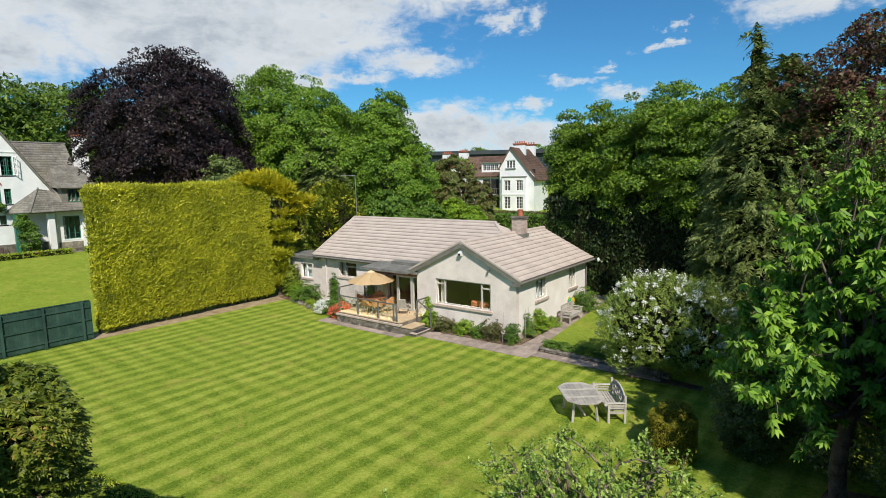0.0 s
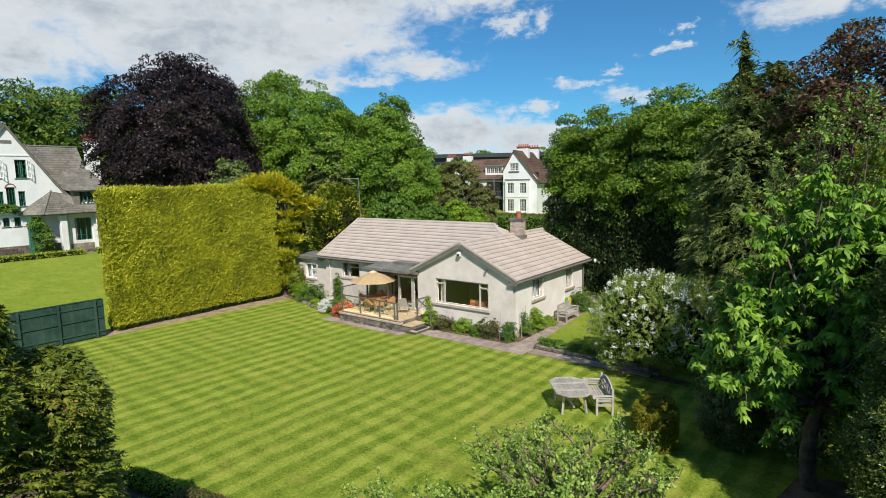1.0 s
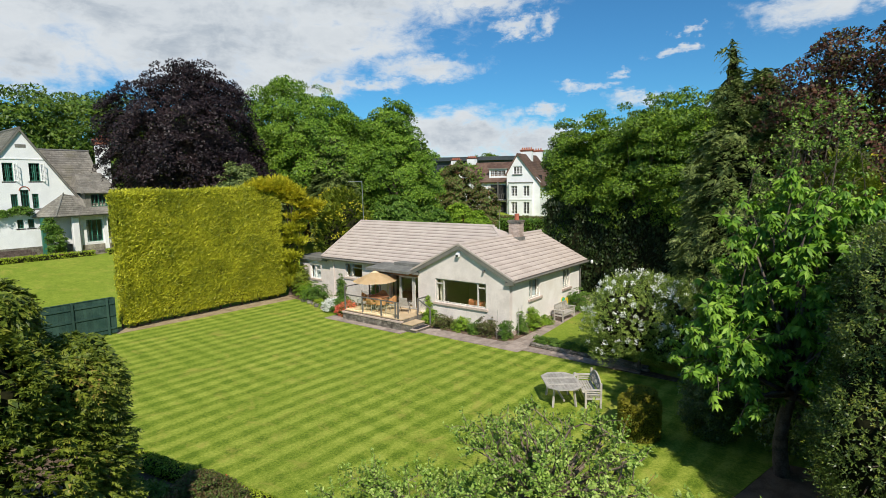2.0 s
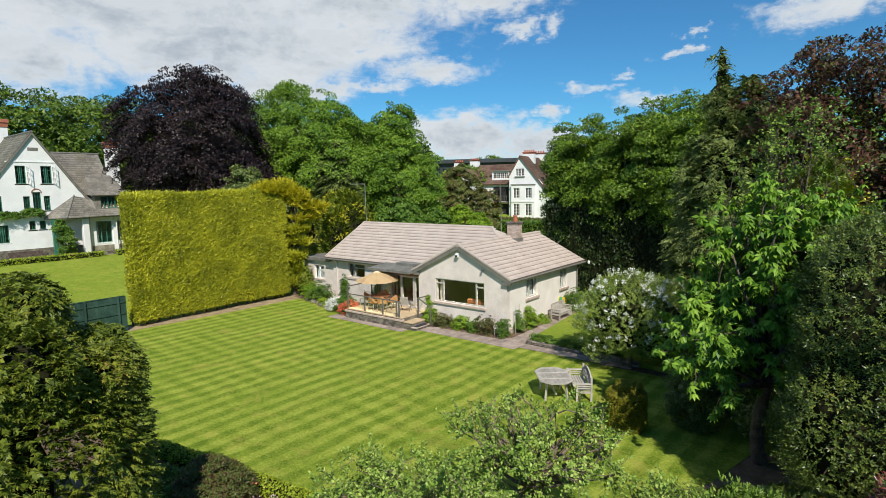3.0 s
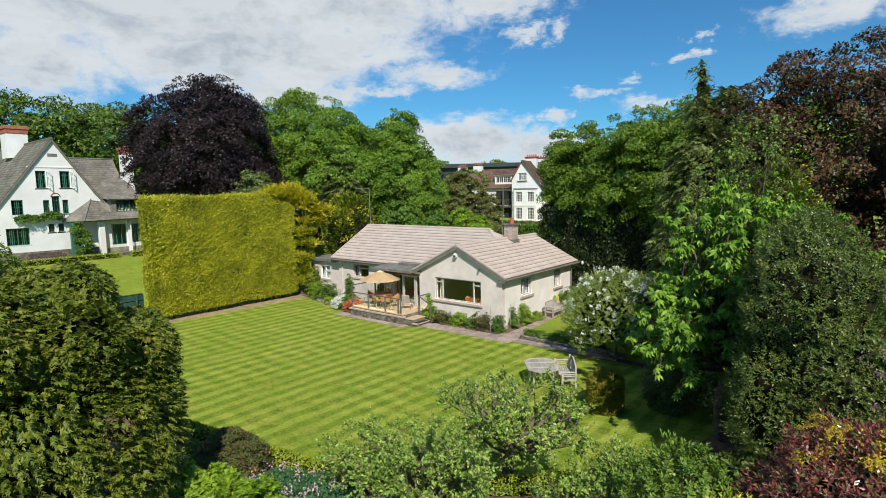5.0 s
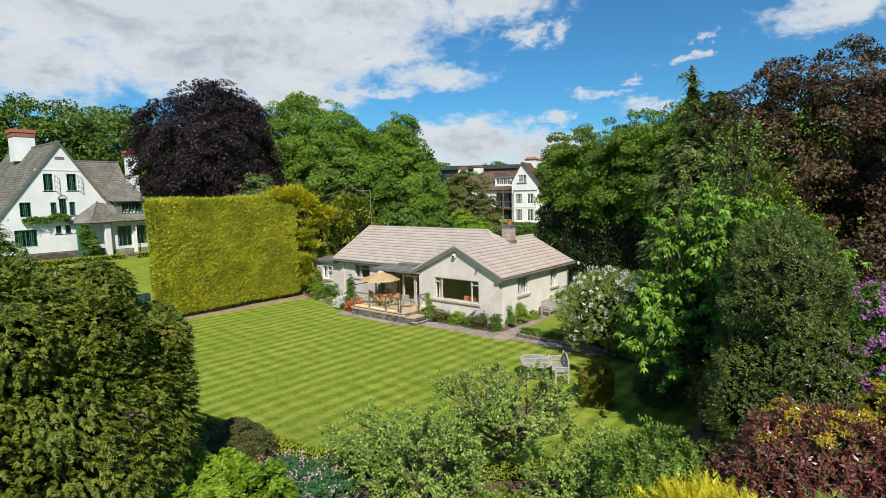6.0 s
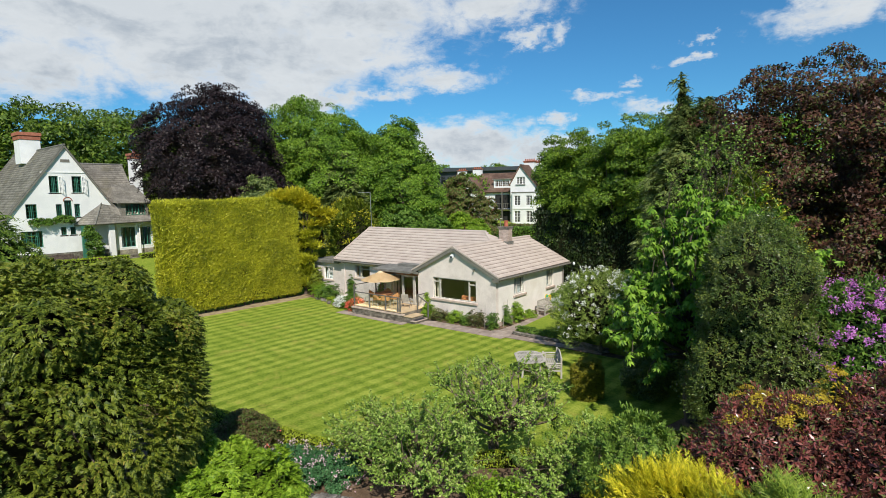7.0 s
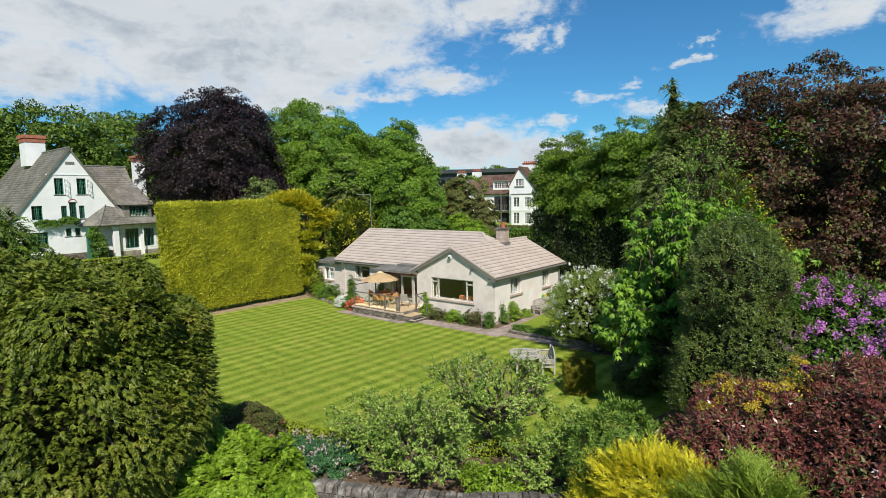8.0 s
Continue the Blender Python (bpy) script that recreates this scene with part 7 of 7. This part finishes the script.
plant("rhododendron", "dark rhododendron in the shade of the chestnut", "shrub", (11.2, -3.6, 0), [((10.6, -3.6, 1.2), (1.6, 1.2, 1.3)), ((13.2, -5.0, 1.4), (2.0, 1.5, 1.6))], L_HOLLY, 260, 90, 0.35, 0.09, 79, 0.06)
plant("yew_hedge", "dark clipped yew beside the shaded lawn", "shrub", (9.8, -5.4, 0), [((10.0, -5.2, 0.8), (0.8, 0.8, 0.95))], L_HOLLY, 160, 90, 0.2, 0.06, 80, 0.05)


plant("spindle", "golden yellow sprigs growing through the photinia", "shrub", (15.4, -14.3, 0), [((15.2, -14.0, 3.65), (0.7, 0.5, 0.4)), ((16.1, -13.7, 3.95), (0.4, 0.45, 0.5))], F_GOLD, 36, 110, 0.15, 0.036, 82, 0.04, limbs=30, lump=0.4)


def topiary(at):
    rng = np.random.default_rng(66)
    ob = thing("clipped_topiary", at, "clipped golden yew drum with a smaller tier on top", "topiary")
    tiers = ((0.6, 0.06, 1.15, (0, 0)), (0.4, 1.15, 1.42, (0.05, 0.1)))
    for k, (r, z0, z1, (ox, oy)) in enumerate(tiers):
        n = int(20000 * r * (z1 - z0) + 15000 * r * r)
        side = rng.uniform(size=n) < (2 * (z1 - z0)) / (2 * (z1 - z0) + r)
        a = rng.uniform(0, 2 * np.pi, n)
        q = np.where(side, r, r * np.sqrt(rng.uniform(size=n)))
        z = np.where(side, rng.uniform(z0, z1, n), z1)
        F = np.stack([np.where(side, np.cos(a), 0), np.where(side, np.sin(a), 0), np.where(side, 0, 1.0)], 1)
        P = np.stack([q * np.cos(a) + ox, q * np.sin(a) + oy, z], 1) + F * rng.normal(size=(n, 1)) * 0.02
        v, f = leaf_quads(P, F * 0.8 + rng.normal(size=(n, 3)) * 0.6, F + rng.normal(size=(n, 3)) * 0.5, 0.036 * rng.uniform(0.6, 1.5, n), 0.02)
        np_part("tier", v, f, L_TOPI, ob)
        # solid core, its near-black colour standing for shade between the leaves
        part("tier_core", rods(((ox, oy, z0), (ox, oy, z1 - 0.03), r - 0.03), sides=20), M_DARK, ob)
    part("stem", rods(((0, 0, 0), (0, 0, 0.1), 0.12)), M_BARK, ob)


topiary((8.3, -6.6, 0.0))


def box_border():
    """The low golden hedge that follows the lawn's front edge."""
    rng = np.random.default_rng(81)
    ob = thing("golden_box_hedge", (0, 0, 0), "low clipped golden hedge along the lawn edge", "hedge")
    pts = [(-7.0, -17.2), (-2.4, -16.42), (0.0, -16.02), (2.2, -15.66), (3.8, -15.42), (4.8, -15.22), (6.9, -14.1), (8.7, -12.65), (10.3, -11.0)]
    out, core = [], []
    for (x0, y0), (x1, y1) in zip(pts, pts[1:]):
        d = np.array([x1 - x0, y1 - y0, 0.0])
        L = np.linalg.norm(d)
        d /= L
        s = np.array([-d[1], d[0], 0])
        n = int(L * 900)
        u, c = rng.uniform(0, L, n), rng.uniform(-1, 1, n)
        ang = c * np.pi * 0.55
        off, z = np.sin(ang) * 0.26, 0.12 + np.cos(ang) * 0.30
        P = np.array([x0, y0, 0]) + u[:, None] * d + off[:, None] * s
        P[:, 2] = np.maximum(0.05, z) + rng.normal(size=n) * 0.02
        F = np.sin(ang)[:, None] * s + np.cos(ang)[:, None] * np.array([0, 0, 1.0])
        out.append(leaf_quads(P, F * 0.6 + rng.normal(size=(n, 3)), F + rng.normal(size=(n, 3)) * 0.5, 0.06 * rng.uniform(0.6, 1.4, n), 0.036))
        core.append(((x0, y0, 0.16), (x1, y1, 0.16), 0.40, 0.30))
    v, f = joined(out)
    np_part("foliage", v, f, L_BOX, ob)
    # solid bars, coloured near-black for the shade inside the hedge
    part("shade_core", beams(*core), M_DARK, ob)


box_border()

# beds round the bungalow
BEDS = [
    ("azalea", "azalea covered in coral-red flowers", (-10.45, -1.35), 0.6, 0.75, L_SHRUB, (F_RED, 80, 0.07, 0.06, 14), 90),
    ("camellia", "dense rounded green shrub", (-11.3, -0.9), 0.75, 1.1, L_SHRUB, None, 91),
    ("white_azalea", "low shrub covered in white flowers", (-12.2, -1.0), 0.5, 0.62, L_SHRUB, (F_WHITE, 90, 0.08, 0.06, 14), 92),
    ("laurel", "green laurel below the annex window", (-15.3, 0.4), 1.0, 1.25, L_SHRUB, None, 93),
    ("laurel", "green laurel at the end of the annex", (-16.8, 0.7), 0.9, 1.1, L_LIME, None, 94),
    ("hebe", "low yellow-green rockery plant", (-14.2, -0.3), 0.4, 0.45, L_BOX, None, 95),
    ("hebe", "small green rockery plant", (-13.4, -0.6), 0.4, 0.5, L_LIME, None, 96),
    ("cypress_bush", "dark green conifer bush in the corner", (-17.9, 1.0), 0.8, 2.3, L_DKGOLD, None, 97),
    ("fern", "bright green fern beside the steps", (-5.15, -0.15), 0.6, 0.85, L_LIME, None, 98),
    ("cotoneaster", "brownish low shrub under the window", (-4.1, -0.28), 0.75, 0.72, L_BROWN, None, 99),
    ("rose_bush", "green rose bush by the gable wall", (-2.85, -0.25), 0.55, 0.85, L_LIME, None, 100),
    ("rose_bush", "thin green rose bush by the gable wall", (-2.05, -0.25), 0.45, 0.75, L_SHRUB, None, 101),
    ("rose_bush", "rose bush with reddish new shoots", (-1.25, -0.25), 0.55, 1.0, L_BROWN, None, 102),
    ("rose_bush", "tall rose bush at the house corner", (-0.15, -0.25), 0.4, 1.0, L_SHRUB, None, 103),
    ("clematis", "climber on canes by the corner", (0.05, 0.9), 0.28, 1.2, L_SHRUB, None, 104),
    ("hydrangea", "dense bright green bush by the side wall", (0.1, 2.0), 0.5, 1.2, L_LIME, None, 105),
    ("low_plant", "low green plants along the side wall", (0.0, 3.5), 0.5, 0.45, L_LIME, None, 106),
    ("privet", "clipped green bush at the side window", (0.25, 7.2), 0.95, 1.35, L_SHRUB, None, 107),
    ("climbing_rose", "thin climber on the gable wall", (-5.3, 0.0), 0.2, 1.6, L_LIME, None, 108),
    ("wall_climber", "thin climber on the front wall", (-13.9, 1.3), 0.3, 1.7, L_SHRUB, None, 109),
    ("wall_climber", "green climber by the terrace", (-10.5, 1.1), 0.35, 1.9, L_LIME, None, 110),
]
for name, label, (x, y), r, h, mat, fl, seed in BEDS:
    r, h = r * 0.85, h * 0.92
    n = max(50, int(90 * r * h / 0.5))
    plant(name, label, "shrub" if h > 0.6 else "plant", (x, y, 0.03), [((x, y, h * 0.5), (r, r * 0.85, h * 0.55))], mat, n, 60, 0.15, 0.05, seed, 0.03, limbs=6, flowers=fl, lump=0.4)
hedge_box("lavender_edge", "low green edging along the raised lawn", 1.25, 1.8, -0.25, 0.2, 0.18, 0.42, L_SHRUB, 500, 0.06, 111, 0.04)
plant("edging", "low bushy green edging above the stone edge", "plant", (3.0, -0.2, 0.18), [((2.2, -0.15, 0.28), (0.8, 0.26, 0.2)), ((3.6, -0.25, 0.28), (0.9, 0.26, 0.2)), ((5.0, -0.35, 0.28), (0.9, 0.26, 0.2))], L_SHRUB, 300, 60, 0.10, 0.045, 112, 0)
for k, (x, y) in enumerate(((-0.6, -0.45), (0.05, 0.5), (-0.15, 1.2))):
    c = thing("garden_cane", (x, y, 0.05), "thin grey support cane in the bed", "cane", "support canes")
    part("cane", rods(((0, 0, 0), (0.03, 0.02, 1.45), 0.014, 0.01)), M_TEAK, c)

# woods and far trees
for k, (x, y, z0, h, r) in enumerate(((-70, -16, 2, 17, 9), (-72, -2, 2, 18, 9), (-78, 10, 2, 19, 10), (-66, 20, 2, 17, 8), (-84, -30, 2, 18, 10), (-58, 27, 2, 16, 8), (-48, 32, 2, 15, 7), (-38, 30, 2, 13, 6))):
    plant("woodland_tree", "tall dark green woodland tree", "tree", (x, y, z0), [((x, y, z0 + h * 0.6), (r, r, h * 0.42)), ((x + 2, y - 1, z0 + h * 0.35), (r, r, h * 0.38))], L_WOODS, 380, 80, 1.55, 0.44, 120 + k, 0.5, limbs=10, group="woodland trees behind", lump=0.2, tilt=0.8, flat=0.4, fill=0.25)
for k, (x, y, z0, h, r) in enumerate(((-15, 92, 4, 20, 7), (-24, 100, 4, 17, 8), (-118, 178, 7, 13, 9), (-95, 190, 8, 13, 9), (-75, 175, 7, 12, 9), (-140, 165, 7, 14, 10), (-4, 70, 3, 15, 7), (8, 60, 3, 15, 8), (22, 45, 1, 14, 7), (-46, 60, 2, 9, 5), (-12, 48, 1.5, 8, 5), (-62, 48, 2, 14, 7))):
    plant("distant_tree", "rounded green tree far behind the houses", "tree", (x, y, z0), [((x, y, z0 + h * 0.6), (r, r, h * 0.42))], L_SYC if k % 2 else L_BEECH, 200, 50, 1.6, 0.55, 140 + k, 0.4, limbs=8, group="distant trees", lump=0.2)
for k, (x, y, h, r) in enumerate(((22, 8, 12, 5), (24, -2, 9, 4), (25, -14, 8, 4.5), (-12, -34, 7, 4), (6, -36, 7, 4), (20, -36, 8, 5), (-22, -24, 6, 3.5))):
    plant("boundary_tree", "leafy tree closing the garden boundary", "tree", (x, y, 0), [((x, y, h * 0.55), (r, r, h * 0.45))], L_BEECH, 120, 40, 1.2, 0.45, 160 + k, 0.3, limbs=8, group="boundary trees")
plant("fir", "dark spreading conifer branch beside the yew", "tree", (-8.5, -20.5, 0), [((-8.3, -20.6, 4.6), (1.6, 1.8, 3.0)), ((-8.3, -20.6, 2.4), (2.2, 2.4, 2.4))], L_WOODS, 2000, 15, 0.7, 0.2, 170, 0.2, style="droop", wide=0.3, lump=0.6, core=0.6)

for k, (x, y, r) in enumerate(((-13.9, -0.75, 0.22), (-14.6, -0.45, 0.18), (-15.2, -0.35, 0.2), (-13.2, -0.95, 0.16), (-16.0, -0.2, 0.2), (-14.2, -0.1, 0.15))):
    rk = thing("rockery_stone", (x, y, 0.02), "grey rounded stone in the rockery bed", "stone", "rockery stones", turn=k * 47)
    bm = bmesh.new()
    bmesh.ops.create_icosphere(bm, subdivisions=2, radius=r)
    for v in bm.verts:
        v.co *= 1 + 0.25 * noise.noise(v.co * 4 + Vector((k, 0, 0)))
        v.co.z = v.co.z * 0.7 + r * 0.3
    part("stone", bm, M_STONE, rk)
